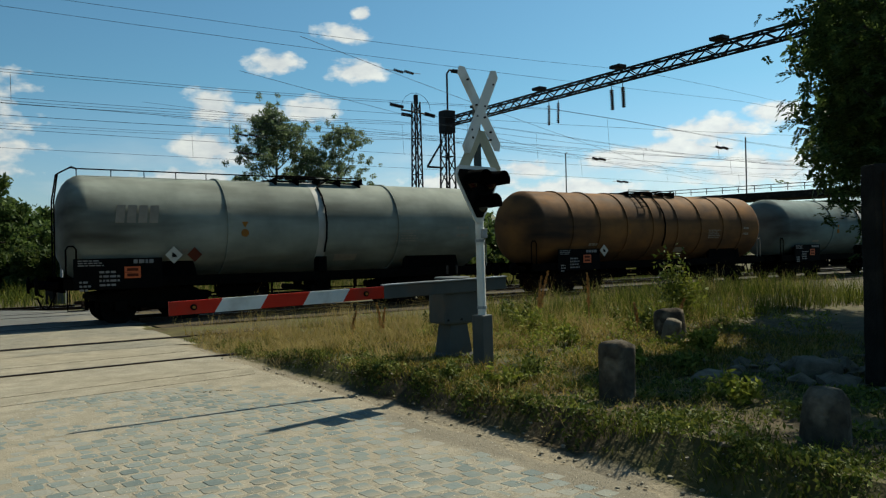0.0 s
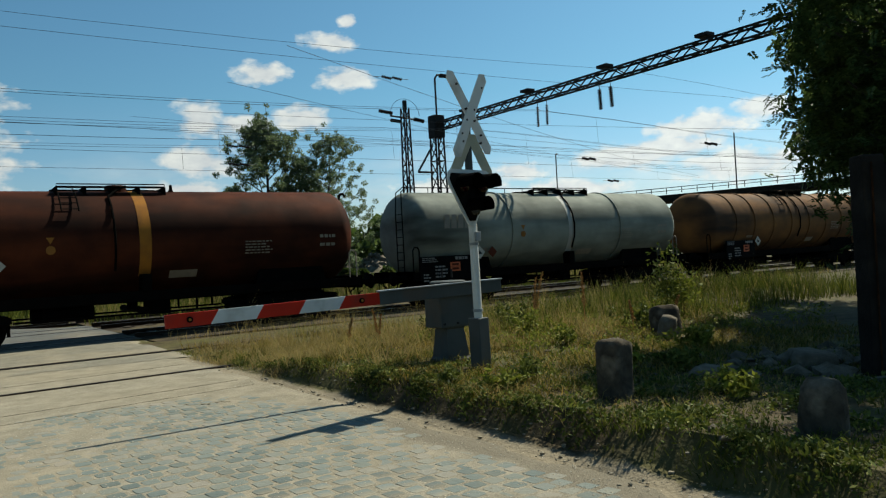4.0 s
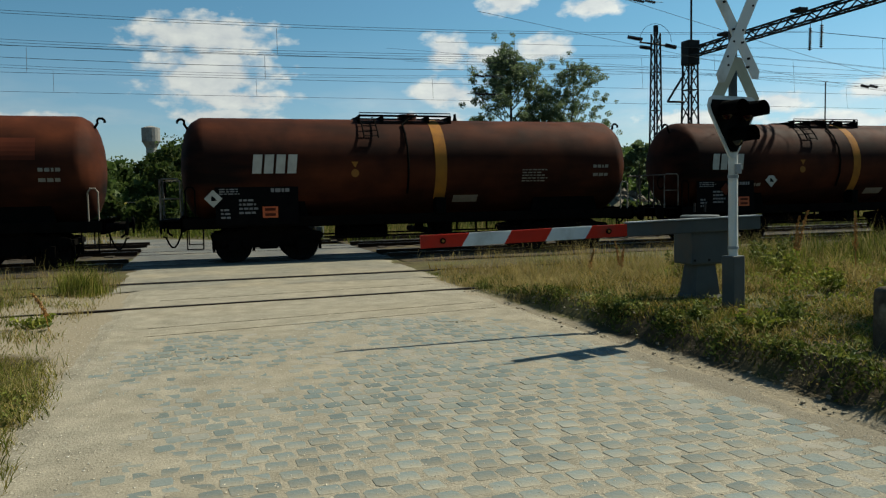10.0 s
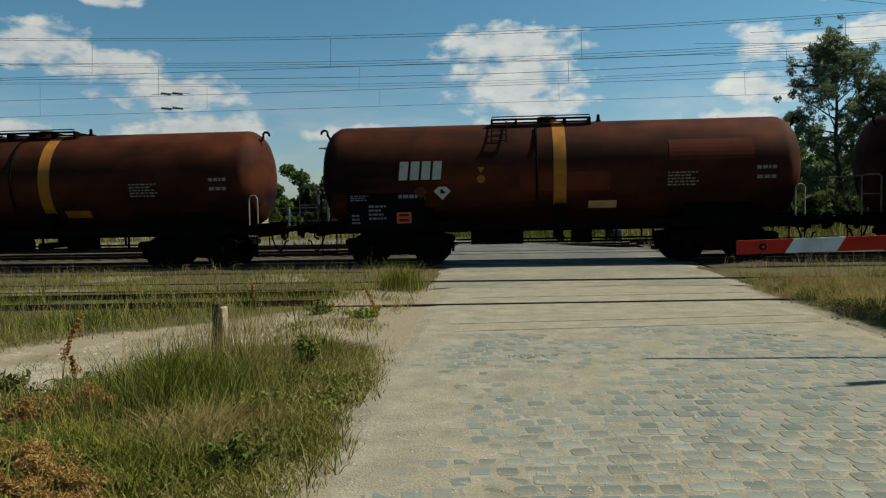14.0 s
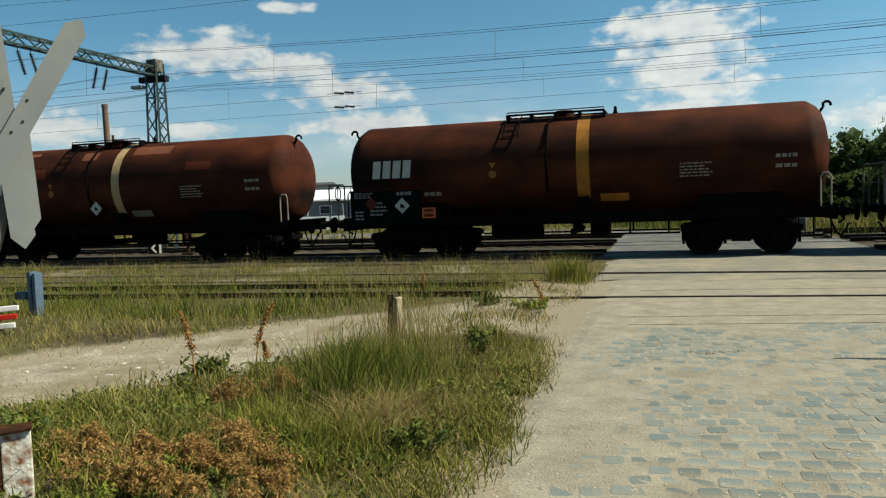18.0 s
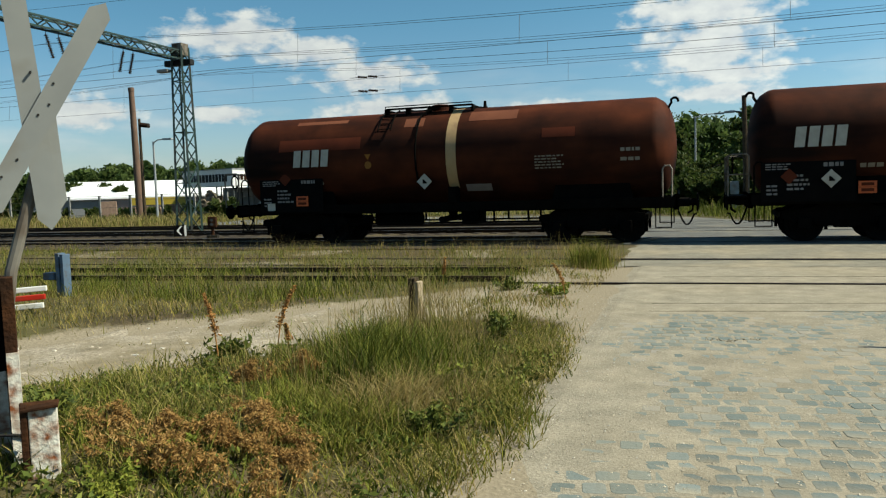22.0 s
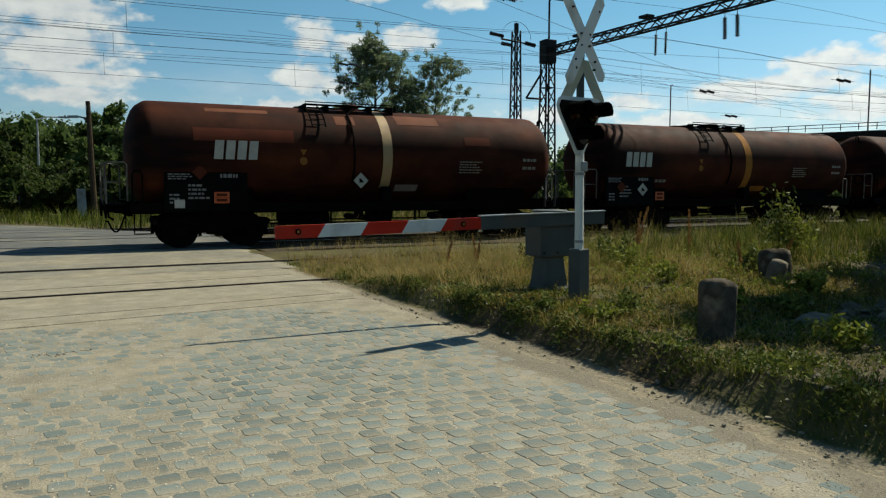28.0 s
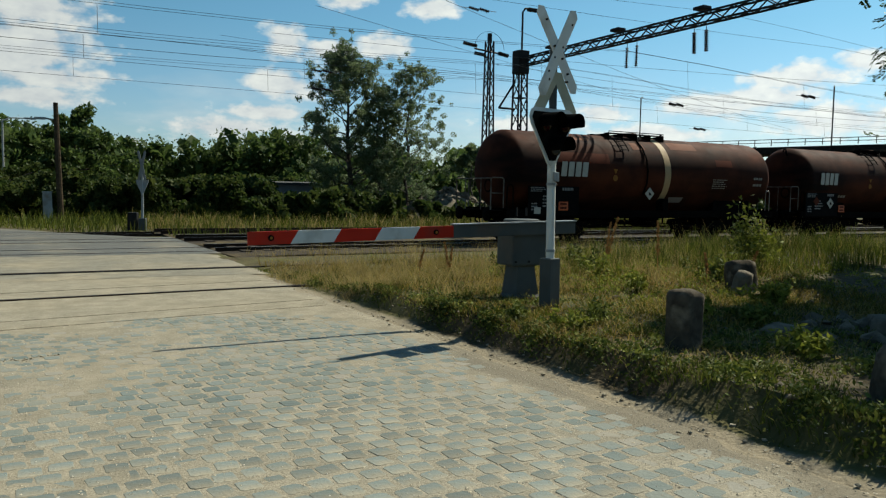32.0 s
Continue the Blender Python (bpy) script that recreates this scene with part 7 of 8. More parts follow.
blades("lush_meadow_grass", 30000, rect(-26, -2.6, 9.6, 14.8, 1.2), 0.08, 0.34, 0.011, M_GRASS_SHADE, "green grass clumps between the disused rails", 34, 0.6, both(left_keep(0), patchy(0.7, 0.02, 14)))
blades("dry_meadow_grass", 30000, rect(-36, -1.9, 9.6, 19.8), 0.05, 0.28, 0.008, M_GRASS_DRY, "straw-dry grass between the disused rails", 45, 0.6, both(left_keep(0), patchy(0.6, 0.05, 6)))
blades("meadow_seed_stalks", 5000, rect(-16, -2.4, 9.6, 18.5), 0.3, 0.62, 0.005, M_GRASS_DRY, "thin seeding stalks over the meadow", 29, 0.35, both(left_keep(0), patchy(0.8, 0.1, 66)))
blades("mouth_grass", 9000, rect(-4.8, -1.9, 9.4, 16.6), 0.02, 0.16, 0.011, M_GRASS_FRESH, "patches of grass at the mouth of the gravel track", 26, 0.9, patchy(1.1, 0.22, 71))
blades("mouth_tuft", 900, lambda r, n: (-2.3 + r.normal(size=n) * 0.20, 15.5 + r.normal(size=n) * 0.22), 0.18, 0.62, 0.012, M_GRASS_FRESH, "tall green tuft by the disused rail", 23, 0.45)
blades("mouth_straw", 9000, rect(-4.8, -1.8, 9.4, 19.4), 0.03, 0.20, 0.009, M_GRASS_DRY, "patches of straw at the mouth of the gravel track", 25, 0.9, patchy(0.9, 0.02, 72))
blades("straw_tuft", 2200, lambda r, n: (-2.42 + r.normal(size=n) * 0.26, 5.3 + r.normal(size=n) * 0.3), 0.06, 0.28, 0.008, M_GRASS_DRY, "tuft of bleached straw on the verge", 58, 1.2)
blades("green_tuft", 4200, lambda r, n: (-2.6 + r.normal(size=n) * 0.34, 4.5 + r.normal(size=n) * 0.35), 0.05, 0.18, 0.009, M_GRASS_FRESH, "fresh green tuft on the verge", 59, 0.9)
blades("green_turf", 15000, lambda r, n: (-1.85 + r.normal(size=n) * 0.26, 6.0 + r.normal(size=n) * 1.2), 0.02, 0.11, 0.010, M_GRASS, "short turf at the road's edge", 60, 1.0, left_keep(0))
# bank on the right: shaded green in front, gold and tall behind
# the front's dark blades and weeds carry the tree's shade in their colour
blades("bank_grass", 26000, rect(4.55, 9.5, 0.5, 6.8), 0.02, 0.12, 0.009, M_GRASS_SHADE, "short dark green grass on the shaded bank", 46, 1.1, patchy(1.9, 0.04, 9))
blades("bank_gold_grass", 18000, rect(4.6, 12.5, 6.2, 10.5), 0.02, 0.11, 0.010, M_GRASS_GOLD, "short golden-green grass on the bank", 24, 1.1, patchy(1.6, -0.05, 10))
blades("bank_gold_turf", 30000, lambda r, n: (4.6 + 6.5 * r.rand(n), 5.6 + 7.5 * r.rand(n)), 0.03, 0.13, 0.010, M_GRASS_GOLD, "golden-green turf round the barrier", 55, 1.2, patchy(0.9, -0.2, 12))
blades("bank_straw", 12000, rect(4.6, 11.5, 4.2, 13.5), 0.03, 0.17, 0.007, M_GRASS_DRY, "short straw-dry grass on the bank", 54, 1.2, patchy(0.6, -0.05, 2))
blades("bank_dry_grass", 22000, lambda r, n: (4.75 + 9 * r.rand(n), 9.2 + 8.0 * r.rand(n)), 0.05, 0.30, 0.008, M_GRASS_GOLD, "golden dry grass along the bank", 47, 0.9, patchy(1.1, -0.05, 61))
blades("bank_straw_tufts", 15000, lambda r, n: ((4.7 + 8.0 * r.rand(n // 60 + 1) ** 1.2).repeat(60)[:n] + r.normal(size=n) * 0.10, (8.8 + 7.5 * r.rand(n // 60 + 1)).repeat(60)[:n] + r.normal(size=n) * 0.10), 0.06, 0.28, 0.010, M_GRASS_DRY, "tufts of bleached straw on the bank", 207, 1.0)
blades("bank_dark_tufts", 12000, lambda r, n: ((4.7 + 8.0 * r.rand(n // 80 + 1)).repeat(80)[:n] + r.normal(size=n) * 0.13, (6.6 + 8.5 * r.rand(n // 80 + 1)).repeat(80)[:n] + r.normal(size=n) * 0.13), 0.03, 0.15, 0.011, M_GRASS_SHADE, "dark green tufts among the straw of the bank", 210, 0.9)
blades("bank_tall_grass", 22000, lambda r, n: (7.0 + 12 * r.rand(n), 9.4 + 8.0 * r.rand(n)), 0.08, 0.46, 0.009, M_GRASS_FRESH, "tall weeds and grass on the bank", 48, 0.6, patchy(1.0, 0.16, 16))
blades("corner_straw", 6500, lambda r, n: (4.35 + 2.6 * r.rand(n), 10.8 + 4.4 * r.rand(n)), 0.04, 0.24, 0.009, M_GRASS_DRY, "bleached straw where the bank runs out at the rails", 63, 0.9, patchy(1.2, 0.0, 64))
for k, (tx, ty) in enumerate(((4.87, 14.6), (4.83, 13.4))):
    blades("edge_tuft", 420, lambda r, n: (tx + r.normal(size=n) * 0.10, ty + r.normal(size=n) * 0.10), 0.06, 0.20, 0.010, M_GRASS_SHADE, "dark grass tuft at the road's edge", 65 + k, 0.5)
blades("bank_seed_grass", 9000, lambda r, n: (5.5 + 13 * r.rand(n), 9.6 + 8 * r.rand(n)), 0.3, 0.80, 0.005, M_GRASS_DRY, "seeding dry grass on the bank", 49, 0.6, patchy(0.9, 0.12, 62))
blades("mound_grass", 11000, rect(10.5, 20, 9.0, 15.5), 0.15, 0.62, 0.014, M_GRASS_SHADE, "tall dark grass on the mound by the fence", 57, 0.5)
blades("far_grass", 19000, rect(-60, 3.5, 34, 44), 0.15, 0.55, 0.045, M_GRASS, "rough grass beyond the tracks", 50, 0.5, lambda x, y, r: ((x < -3.6) & ((y < 34.6) | (y > 41.4) | (x < -26))))
blades("far_grass_east", 26000, rect(-4.0, 45, 28.9, 42.5), 0.15, 0.7, 0.03, M_GRASS_SHADE, "rough grass before the hedge", 51, 0.5, lambda x, y, r: (y > 33.2) & (x > 4.9) | (x > np.interp(y, [28.9, 30.6, 32.5, 34.3, 36.2, 38.6, 40.4, 43], [4.9, 3.2, 2.0, 0.9, -0.1, -2.4, -4.0, -4.0])) & (y > 32.6) | (x > 5) & (y > 28.9) & (y < 30.2))
blades("far_dry_grass", 18000, rect(-50, 45, 33.2, 43), 0.15, 0.6, 0.035, M_GRASS_DRY, "dry grass beyond the tracks", 52, 0.5, lambda x, y, r: (x < -3.6) & (y < 34.8) | (x > 4.9) | (x < -26))
blades("ballast_weeds", 9000, lambda r, n: (np.where(r.rand(n) < 0.5, -3 - 40 * r.rand(n), 5.3 + 30 * r.rand(n)), 19.4 + 1.6 * r.rand(n) ** 2), 0.05, 0.35, 0.012, M_GRASS_DRY, "dry weeds along the ballast", 56, 0.6, patchy(0.5, 0.0, 18))
blades("bank_edge_grass", 5000, lambda r, n: (4.55 + np.abs(r.normal(size=n)) * 0.22 + 0.12 * np.sin(np.arange(n) * 0.37), 2.4 + 14 * r.rand(n)), 0.03, 0.11, 0.009, M_GRASS_SHADE, "grass fringe along the road's edge", 53, 1.0, patchy(1.1, -0.1, 19))


def ground_cover(name, n, place, size, material, label, seed, top=0.09, keep=None):
    """Low leafy weeds: small leaves strewn close over the soil in clumps."""
    rng = np.random.RandomState(seed)
    x, y = place(rng, n)
    if keep is not None:
        k = keep(x, y, rng)
        x, y = x[k], y[k]
    z = np.array([ground_z(a, b) for a, b in zip(x, y)])
    clump = np.array([0.5 + 0.5 * noise.noise((a * 2.3, b * 2.3, seed)) for a, b in zip(x, y)])
    c = np.stack([x, y, z + 0.01 + top * rng.rand(len(x)) * clump], 1)
    v, f = leaf_cloud(c, np.full((len(x), 3), 0.03), len(x), size, 0.42, rng)
    v[:, 2] = np.maximum(v[:, 2], 0.0)
    return tagged(leaf_mesh(name, v, f, material), label, "weeds", "", "stuff")


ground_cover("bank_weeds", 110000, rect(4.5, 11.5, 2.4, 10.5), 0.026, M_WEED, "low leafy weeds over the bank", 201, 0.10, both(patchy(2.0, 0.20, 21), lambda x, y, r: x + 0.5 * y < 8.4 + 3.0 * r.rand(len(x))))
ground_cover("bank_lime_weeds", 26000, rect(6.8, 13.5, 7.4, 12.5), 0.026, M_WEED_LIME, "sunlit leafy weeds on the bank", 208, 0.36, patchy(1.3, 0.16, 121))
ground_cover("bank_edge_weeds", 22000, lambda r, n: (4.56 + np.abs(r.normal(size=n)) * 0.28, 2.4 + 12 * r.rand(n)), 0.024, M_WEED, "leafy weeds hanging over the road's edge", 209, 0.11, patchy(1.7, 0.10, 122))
ground_cover("bank_litter", 16000, rect(4.5, 12.0, 2.6, 13.0), 0.018, M_GRASS_DRY, "dead leaves and straw over the bank", 202, 0.07, patchy(0.7, 0.0, 23))
ground_cover("verge_weeds", 36000, rect(-6.0, -1.6, 1.6, 7.6), 0.022, M_WEED, "low leafy weeds over the verge", 203, 0.16, lambda x, y, r: left_keep(0)(x, y, r) & patchy(2.0, 0.0, 25)(x, y, r))
ground_cover("verge_litter", 22000, rect(-6.5, -1.5, 1.8, 9.6), 0.014, M_GRASS_DRY, "dead leaves and straw over the verge", 204, 0.06, lambda x, y, r: left_keep(0)(x, y, r) & patchy(0.8, 0.05, 27)(x, y, r))
blades("verge_tufts", 7000, lambda r, n: ((-2.0 - 3.2 * r.rand(n // 45 + 1)).repeat(45)[:n] + r.normal(size=n) * 0.07, (2.2 + 6.8 * r.rand(n // 45 + 1)).repeat(45)[:n] + r.normal(size=n) * 0.07), 0.06, 0.20, 0.009, M_GRASS, "tufts of taller green grass", 205, 0.8, left_keep(0))
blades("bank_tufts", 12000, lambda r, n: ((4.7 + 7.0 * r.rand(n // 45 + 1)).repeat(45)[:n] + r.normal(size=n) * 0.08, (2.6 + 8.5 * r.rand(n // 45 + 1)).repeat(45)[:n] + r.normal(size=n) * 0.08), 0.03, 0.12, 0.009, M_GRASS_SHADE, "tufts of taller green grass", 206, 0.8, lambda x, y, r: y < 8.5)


def sorrel(x, y, h, seed, leafy=True):
    """A dry dock stalk: stem, rust-brown seed clusters and broad leaves."""
    rng = np.random.RandomState(seed)
    e = thing("dock_plant", pose(x, y, ground_z(x, y)), "dried dock plant with rust-brown seed heads", "weed", "dock plants")
    bend = rng.normal(size=2) * 0.06 + (0.11 if h == 0.68 else 0.0)
    st = tube(bmesh.new(), [(0, 0, -0.02), (bend[0] * 0.4, bend[1] * 0.4, h * 0.5), (bend[0] * 1.6, bend[1] * 1.6, h)], 0.007, 5)
    part("stalk", st, M_SORREL, e)
    n = 240
    k = 0.40 + 0.6 * rng.rand(n)
    c = np.stack([bend[0] * 1.6 * k ** 2 + rng.normal(size=n) * 0.020 * (1.35 - k), bend[1] * 1.6 * k ** 2 + rng.normal(size=n) * 0.020 * (1.35 - k), h * k], 1)
    v, f = leaf_cloud(c, np.full((n, 3), 0.012), 620, 0.010, 0.7, rng)
    leaf_mesh("seed_head", v, f, M_SORREL, e)["kind"] = "stuff"
    if leafy:
        for q in range(4):
            a = rng.rand() * 6.28
            ln = rng.uniform(0.14, 0.24)
            bm = bmesh.new()
            row = []
            for s in range(5):
                u = s / 4
                wv = 0.035 * math.sin(math.pi * (0.12 + 0.86 * u))
                cx_, cz_ = ln * u, 0.05 + ln * 0.7 * u - ln * 0.7 * u * u
                row.append([bm.verts.new((cx_, -wv, cz_ + 0.01)), bm.verts.new((cx_, 0, cz_)), bm.verts.new((cx_, wv, cz_ + 0.01))])
            for p, r in zip(row, row[1:]):
                for i in (0, 1):
                    bm.faces.new((p[i], p[i + 1], r[i + 1], r[i]))
            lf = part("leaf", bm, M_WEED, e)
            lf.rotation_euler = (0, 0, a)
    return e


for k, (x, y, h) in enumerate(((-4.45, 6.0, 0.66), (-4.42, 6.95, 0.68), (-4.30, 7.0, 0.30), (-2.15, 11.3, 0.5), (-4.4, 12.4, 0.5), (9.8, 9.9, 1.0), (8.9, 10.2, 1.05), (9.4, 10.8, 0.95), (7.4, 13.1, 0.75), (6.9, 13.4, 0.6), (7.3, 12.9, 0.65), (8.6, 12.9, 0.75), (8.9, 13.2, 0.85), (9.2, 12.8, 0.7), (8.75, 13.0, 0.6), (9.6, 8.6, 0.55), (10.1, 8.2, 0.6))):
    sorrel(x, y, h, 60 + k, k < 4)


def weed_clump(x, y, r, h, seed, label, leaf=0.05, n=700, material=None):
    rng = np.random.RandomState(seed)
    e = thing("weed_clump", pose(x, y, ground_z(x, y)), label, "weed", "weed clumps")
    st = bmesh.new()
    cs = []
    for k in range(10):
        a, t = rng.rand() * 6.28, r * rng.rand()
        tip_ = (math.cos(a) * t, math.sin(a) * t, h * (0.5 + 0.5 * rng.rand()))
        rod(st, (tip_[0] * 0.25, tip_[1] * 0.25, -0.02), tip_, 0.006, 0.003, 4, False)
        for u in (0.4, 0.65, 0.9):
            cs.append((tip_[0] * (0.25 + 0.75 * u), tip_[1] * (0.25 + 0.75 * u), tip_[2] * u))
    part("stem", st, M_WEED, e)["kind"] = "stuff"
    v, f = leaf_cloud(cs, np.full((len(cs), 3), max(r, h) * 0.22), n, leaf, 0.35, rng)
    leaf_mesh("leaves", v, f, material or M_WEED, e)
    return e


for k, (x, y, r, h, lf, n) in enumerate(((-1.95, 4.75, 0.22, 0.22, 0.024, 800), (-2.5, 15.7, 0.3, 0.28, 0.03, 500), (-2.35, 7.9, 0.28, 0.3, 0.03, 800), (-2.45, 11.6, 0.35, 0.16, 0.04, 350), (-3.1, 11.9, 0.3, 0.2, 0.04, 300), (10.8, 9.3, 0.4, 0.45, 0.035, 600), (11.9, 9.8, 0.25, 1.35, 0.05, 500), (12.1, 9.6, 0.22, 1.1, 0.05, 420), (10.0, 8.9, 0.5, 0.45, 0.04, 700), (8.6, 6.6, 0.4, 0.3, 0.05, 500), (7.3, 5.9, 0.35, 0.25, 0.045, 450), (6.2, 4.3, 0.4, 0.2, 0.045, 500), (-3.75, 2.9, 0.2, 0.2, 0.02, 900), (-2.75, 2.75, 0.2, 0.14, 0.018, 700), (7.4, 10.8, 0.4, 0.55, 0.035, 600), (8.4, 9.7, 0.45, 0.5, 0.04, 600), (9.2, 11.2, 0.5, 0.6, 0.04, 700), (7.9, 8.3, 0.35, 0.35, 0.04, 450), (5.0, 7.3, 0.25, 0.2, 0.035, 350), (5.1, 6.3, 0.3, 0.2, 0.035, 350), (-4.5, 6.2, 0.3, 0.25, 0.04, 350), (-2.3, 5.9, 0.25, 0.22, 0.035, 350), (-3.9, 3.4, 0.25, 0.2, 0.022, 700), (-2.9, 3.2, 0.2, 0.12, 0.022, 500), (5.6, 6.6, 0.3, 0.25, 0.04, 350), (6.6, 6.2, 0.35, 0.3, 0.05, 350))):
    weed_clump(x, y, r, h, 90 + k, "bushy green weed on the dry verge", lf, n, M_WEED_LIME if k % 2 else M_WEED)


# heaps of rotting rust-brown litter on the left verge
def litter(x0, y0, x1, y1, w, n, seed):
    rng = np.random.RandomState(seed)
    t = rng.rand(n)
    x = x0 + (x1 - x0) * t + rng.normal(size=n) * w
    y = y0 + (y1 - y0) * t + rng.normal(size=n) * w * 0.7
    lump = np.array([noise.noise((a * 6.0, b * 6.0, seed * 0.3)) for a, b in zip(x, y)])
    x, y, lump = [q[lump > -0.08] for q in (x, y, lump)]
    n = len(x)
    c = np.stack([x, y, np.array([ground_z(a, b) for a, b in zip(x, y)]) + 0.09 + rng.rand(n) * (0.06 + 0.20 * np.clip(lump, 0, 1))], 1)
    v, f = leaf_cloud(c, np.full((n, 3), 0.02), n * 9, 0.013, 0.28, rng)
    ob = leaf_mesh("plant_litter", v, f, M_STRAW)
    return tagged(ob, "pulled weeds dried to rust-brown litter", "litter", "", "stuff")


litter(-3.0, 3.0, -2.2, 3.2, 0.10, 1000, 70)
litter(-2.85, 4.1, -2.3, 3.5, 0.075, 1700, 71)
litter(-3.62, 5.0, -3.27, 5.66, 0.06, 1900, 72)
litter(-3.3, 3.28, -2.6, 3.55, 0.07, 1600, 73)

# ---- setts and pebbles of the road, last ----


def sett_mesh(seed):
    rs = random.Random(seed)
    bm = bmesh.new()
    w, d, h = 0.077, 0.081, 0.05
    top = []
    for sx, sy in ((-1, -1), (1, -1), (1, 1), (-1, 1)):
        x, y, k = sx * w * rs.uniform(0.84, 1.0), sy * d * rs.uniform(0.84, 1.0), rs.uniform(0.010, 0.026)
        pair = [(x, y - sy * k), (x - sx * k, y)]
        top += pair if sx * sy > 0 else pair[::-1]
    a = [bm.verts.new((x * 1.02, y * 1.02, -h)) for x, y in top]
    b = [bm.verts.new((x, y, -0.0036)) for x, y in top]
    c = [bm.verts.new((x * 0.93, y * 0.92, rs.uniform(0.0, 0.0018))) for x, y in top]
    for p, q in ((a, b), (b, c)):
        for i in range(8):
            j = (i + 1) % 8
            bm.faces.new((p[i], p[j], q[j], q[i]))
    bm.faces.new(c)
    bmesh.ops.recalc_face_normals(bm, faces=bm.faces)
    me = bpy.data.meshes.new("sett")
    bm.to_mesh(me)
    bm.free()
    me.materials.append(M_COBBLE)
    for p in me.polygons:
        p.use_smooth = len(p.vertices) == 4 and abs(p.normal.z) < 0.98
    return me


SETTS = [sett_mesh(k) for k in range(14)]
rs = random.Random(5)
rest_v, rest_f = [], []
row, y, made = 0, -2.4, 0
while y < 10.4:
    x = -1.55 + (row % 2) * 0.083
    while x < 4.35:
        yy = y + 0.16 * math.sin(x * 0.9 + 0.4) + 0.03 * math.sin(x * 3.1 + row * 0.4)
        cover_ = noise.noise((x * 0.55, yy * 0.42, 1.7)) + 0.5 * noise.noise((x * 1.6, yy * 1.6, 4.0)) + 0.18 - 0.16 * max(yy - 6.8, 0) - 0.9 * max(0.0, -x - 0.5) - (1.1 * max(0.0, x - 3.6)) - 0.8 * max(0.0, x - 2.7) * smoothstep(6.8, 9.2, yy) + 0.40 * smoothstep(0.4, 2.4, x) - 0.24
        lift = 0.0030 * min(max(cover_ * 1.6 + 0.35, -1.2), 0.75)
        if cover_ > -0.62 and -1.3 < x < 3.95:
            px_, py_, pz_ = x + rs.uniform(-0.012, 0.012), yy + rs.uniform(-0.012, 0.012), lift + rs.uniform(-0.0015, 0.0015)
            turn = rs.uniform(-6, 6) + 4
            me = rs.choice(SETTS)
            m = pose(px_, py_, pz_, rs.uniform(-0.5, 0.5), rs.uniform(-0.5, 0.5), turn)
            if 3.2 < yy < 5.8 and -0.4 < x < 3.2 and made < 300:
                ob = bpy.data.objects.new("sett", me)
                scene.collection.objects.link(ob)
                ob.parent = road
                ob.matrix_basis = m
                made += 1
            else:
                i = len(rest_v)
                rest_v += [tuple(m @ v.co) for v in me.vertices]
                rest_f += [tuple(i + k for k in p.vertices) for p in me.polygons]
        x += 0.166 + rs.uniform(-0.008, 0.014)
    y += 0.176
    row += 1
rest = mesh_stuff("setts", rest_v, rest_f, M_COBBLE_FAR, "rows of worn grey stone setts half covered by sand", "setts")
rest.parent = road
del rest["category"]
# pebbles and grit along the edges
rng = np.random.RandomState(77)
pv, pf = [], []
for k in range(13000):
    if k % 5 == 0:
        x, y = 4.2 + rng.normal() * 0.25, 2.5 + 12 * rng.rand()
    elif k % 5 == 1:
        x, y = -1.55 + rng.normal() * 0.3, 2.5 + 9 * rng.rand()
    else:
        x, y = -1.5 + 5.7 * rng.rand(), 2.2 + 9 * rng.rand() ** 1.3
    s = 0.003 + 0.010 * rng.rand() ** 4
    z = max(ground_z(x, y), 0.004) if x < -1.75 or x > 4.3 else 0.006
    i = len(pv)
    a = rng.rand() * 6.28
    for q in range(4):
        pv.append((x + s * math.cos(a + q * 1.57) * (0.7 + 0.6 * rng.rand()), y + s * math.sin(a + q * 1.57) * (0.7 + 0.6 * rng.rand()), z - 0.003))
    pv.append((x, y, z + s * (0.12 + 0.15 * rng.rand())))
    pf += [(i + q, i + (q + 1) % 4, i + 4) for q in range(4)]
mesh_stuff("pebbles", pv, pf, M_PEBBLE, "loose pebbles and grit on the road", "pebbles")

# clods of soil and small stones along the foot of the bank, on the bank and on the gravel track


def lumps(name, spots, s0, s1, material, label, seed):
    rng = np.random.RandomState(seed)
    ball = bmesh.new()
    bmesh.ops.create_icosphere(ball, subdivisions=1, radius=1)
    shape = np.array([v.co for v in ball.verts])
    tri = np.array([[v.index for v in f.verts] for f in ball.faces])
    ball.free()
    vs_, fs_ = [], []
    for k, (x, y) in enumerate(spots):
        r = (s0 + (s1 - s0) * rng.rand() ** 3) * (0.7 + 0.6 * rng.rand(3)) * np.array((1.0, 1.0, 0.6))
        q = shape * r * (1 + 0.22 * rng.normal(size=(len(shape), 1)))
        a = rng.rand() * 6.28
        q = q @ np.array(((math.cos(a), -math.sin(a), 0), (math.sin(a), math.cos(a), 0), (0, 0, 1)))
        z = ground_z(x, y) if x < -1.8 or x > 4.4 else 0.0
        vs_.append(q + (x, y, z + r[2] * 0.35))
        fs_.append(tri + k * len(shape))
    return mesh_stuff(name, np.concatenate(vs_).tolist(), np.concatenate(fs_).tolist(), material, label, "stones")


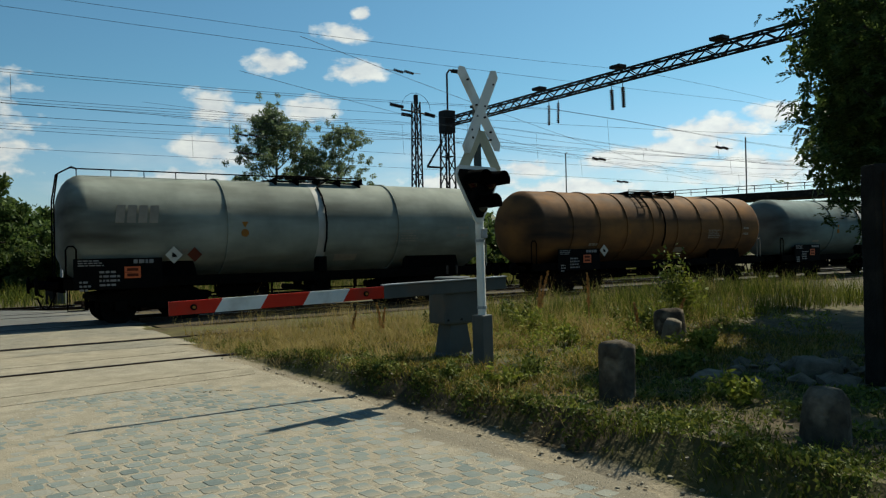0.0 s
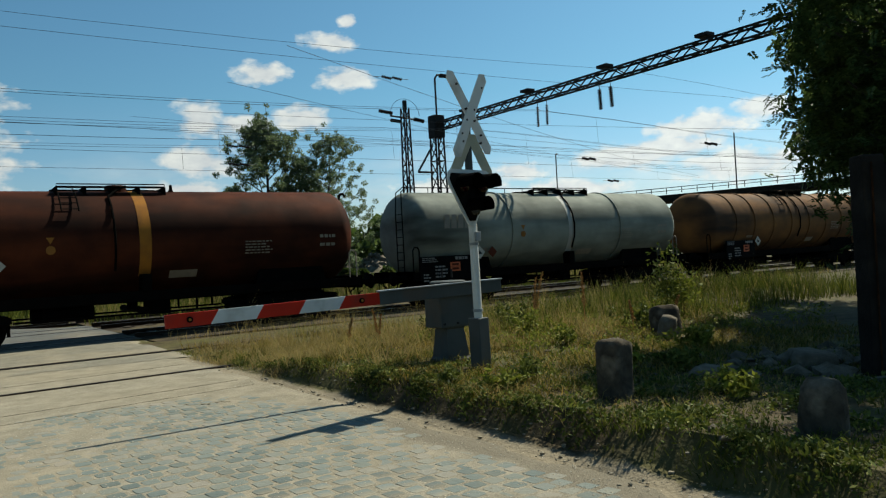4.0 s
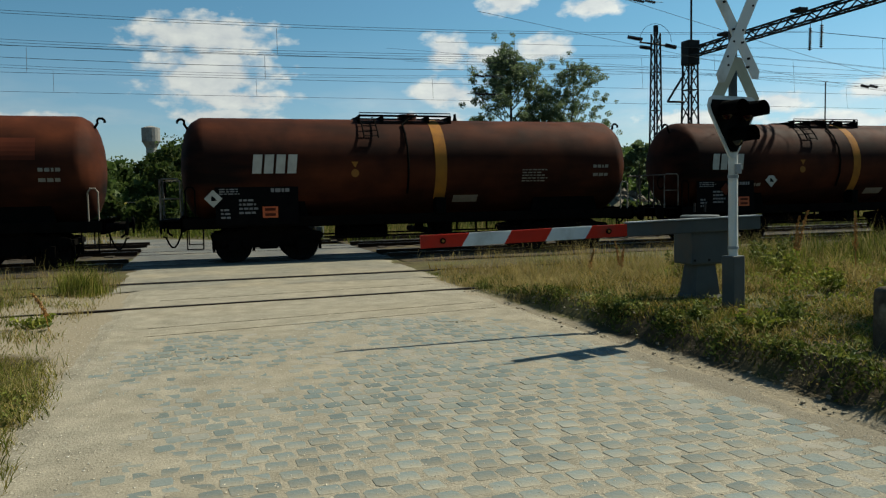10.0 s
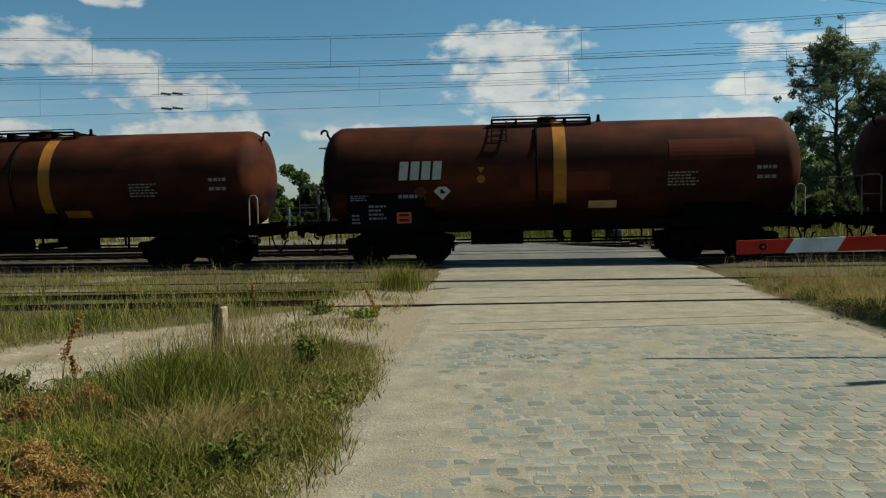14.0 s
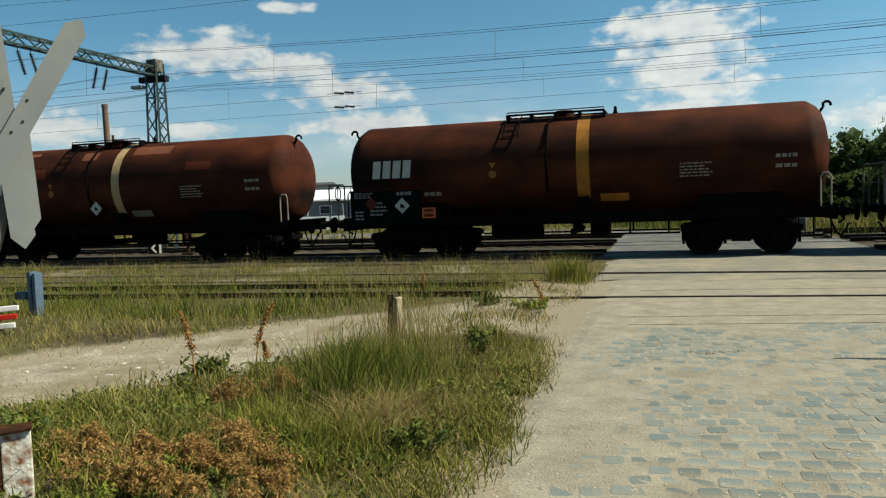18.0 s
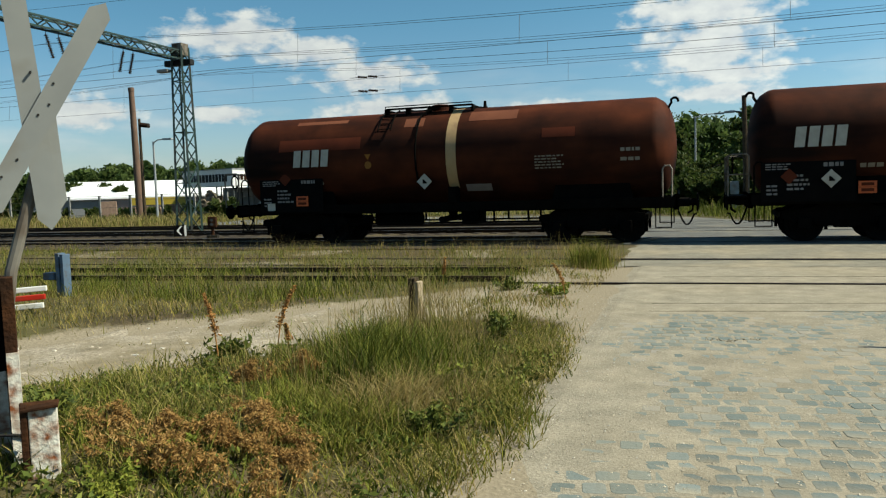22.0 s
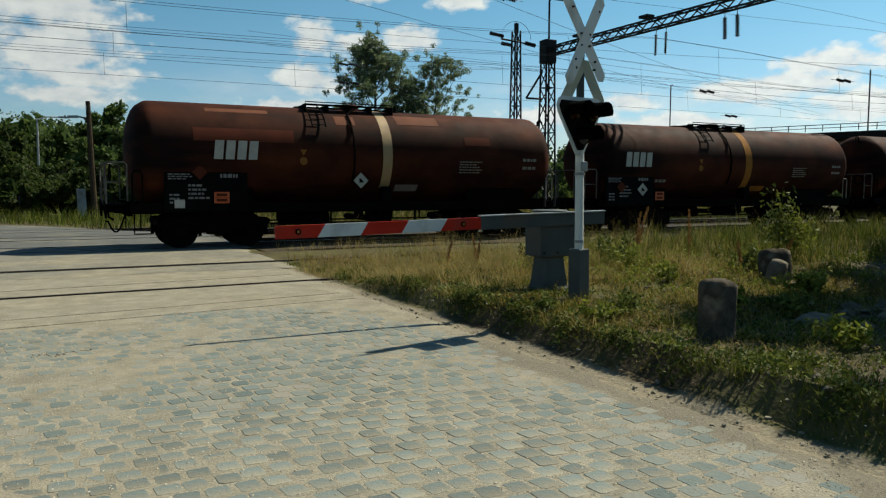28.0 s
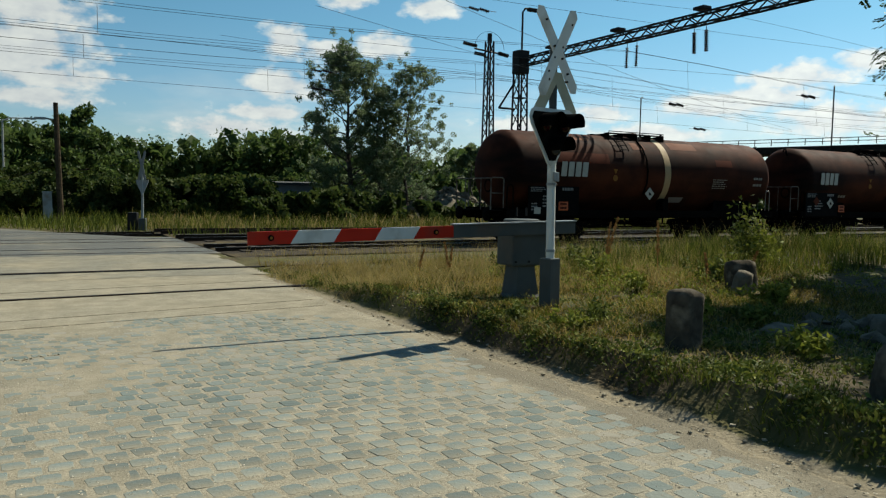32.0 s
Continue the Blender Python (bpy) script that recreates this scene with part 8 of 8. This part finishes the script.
rng = np.random.RandomState(88)
lumps("soil_clods", [(4.42 + rng.normal() * 0.14, 2.2 + 11 * rng.rand()) for _ in range(520)], 0.005, 0.026, M_SAND, "clods of dry soil at the foot of the bank", 89)
for x0_, y0_, x1_, y1_ in ((2.65, 9.95, 3.25, 9.65), (-0.25, 8.42, 0.28, 8.5)):
    lumps("road_break", [(x0_ + (x1_ - x0_) * q + rng.normal() * 0.02, y0_ + (y1_ - y0_) * q + rng.normal() * 0.03 + 0.05 * math.sin(q * 9)) for q in rng.rand(70)], 0.005, 0.018, M_SAND, "broken edge of the worn road surface", 93)
lumps("bank_stones", [(4.6 + 5.0 * rng.rand(), 2.2 + 6.5 * rng.rand()) for _ in range(130)], 0.015, 0.075, M_STONE_PALE, "small pale stones strewn over the bank", 90)
lumps("track_stones", [(lambda x: (x, path_y(x) + rng.normal() * 0.9))(-3.2 - 9 * rng.rand()) for _ in range(900)], 0.008, 0.035, M_PEBBLE, "grey and pale stones of the gravel track", 91)
lumps("spoil_stones", [(8.6 + rng.normal() * 0.7, 4.7 + rng.normal() * 0.6) for _ in range(150)], 0.02, 0.16, M_STONE_PALE, "broken pale rubble below the concrete fence", 92)


def motions():
    """The train rolls by from the road's far left to the right at about 2.6 m/s and gathers speed; its wheels turn with it."""
    TRAIN_ROWS = [(0.0, -34.22), (3.0, -26.38), (3.5, -25.07), (5.5, -19.78), (7.0, -15.79), (9.0, -10.42), (11.0, -5.20), (13.0, 0.0), (15.0, 5.16), (17.5, 11.85), (19.0, 15.80), (21.0, 21.12), (23.0, 26.38), (25.0, 31.66), (26.5, 35.60), (27.5, 38.25), (28.5, 41.0), (29.5, 43.86), (30.5, 46.95), (31.5, 50.25), (32.0, 51.96)]

    def along(t):
        for (t0, s0), (t1, s1) in zip(TRAIN_ROWS, TRAIN_ROWS[1:]):
            if t <= t1:
                return s0 + (s1 - s0) * (t - t0) / (t1 - t0)
        return TRAIN_ROWS[-1][1]

    for centre, wagon, sets in WAGONS:
        walk(wagon, [(t, pose(centre + s, RAIL_Y, 0.0)) for t, s in TRAIN_ROWS])
        for w in sets:
            home = w.location.copy()
            walk(w, [(k * 0.2, pose(*home, 0, math.degrees(along(k * 0.2) / 0.46), 0)) for k in range(161)])


motions()
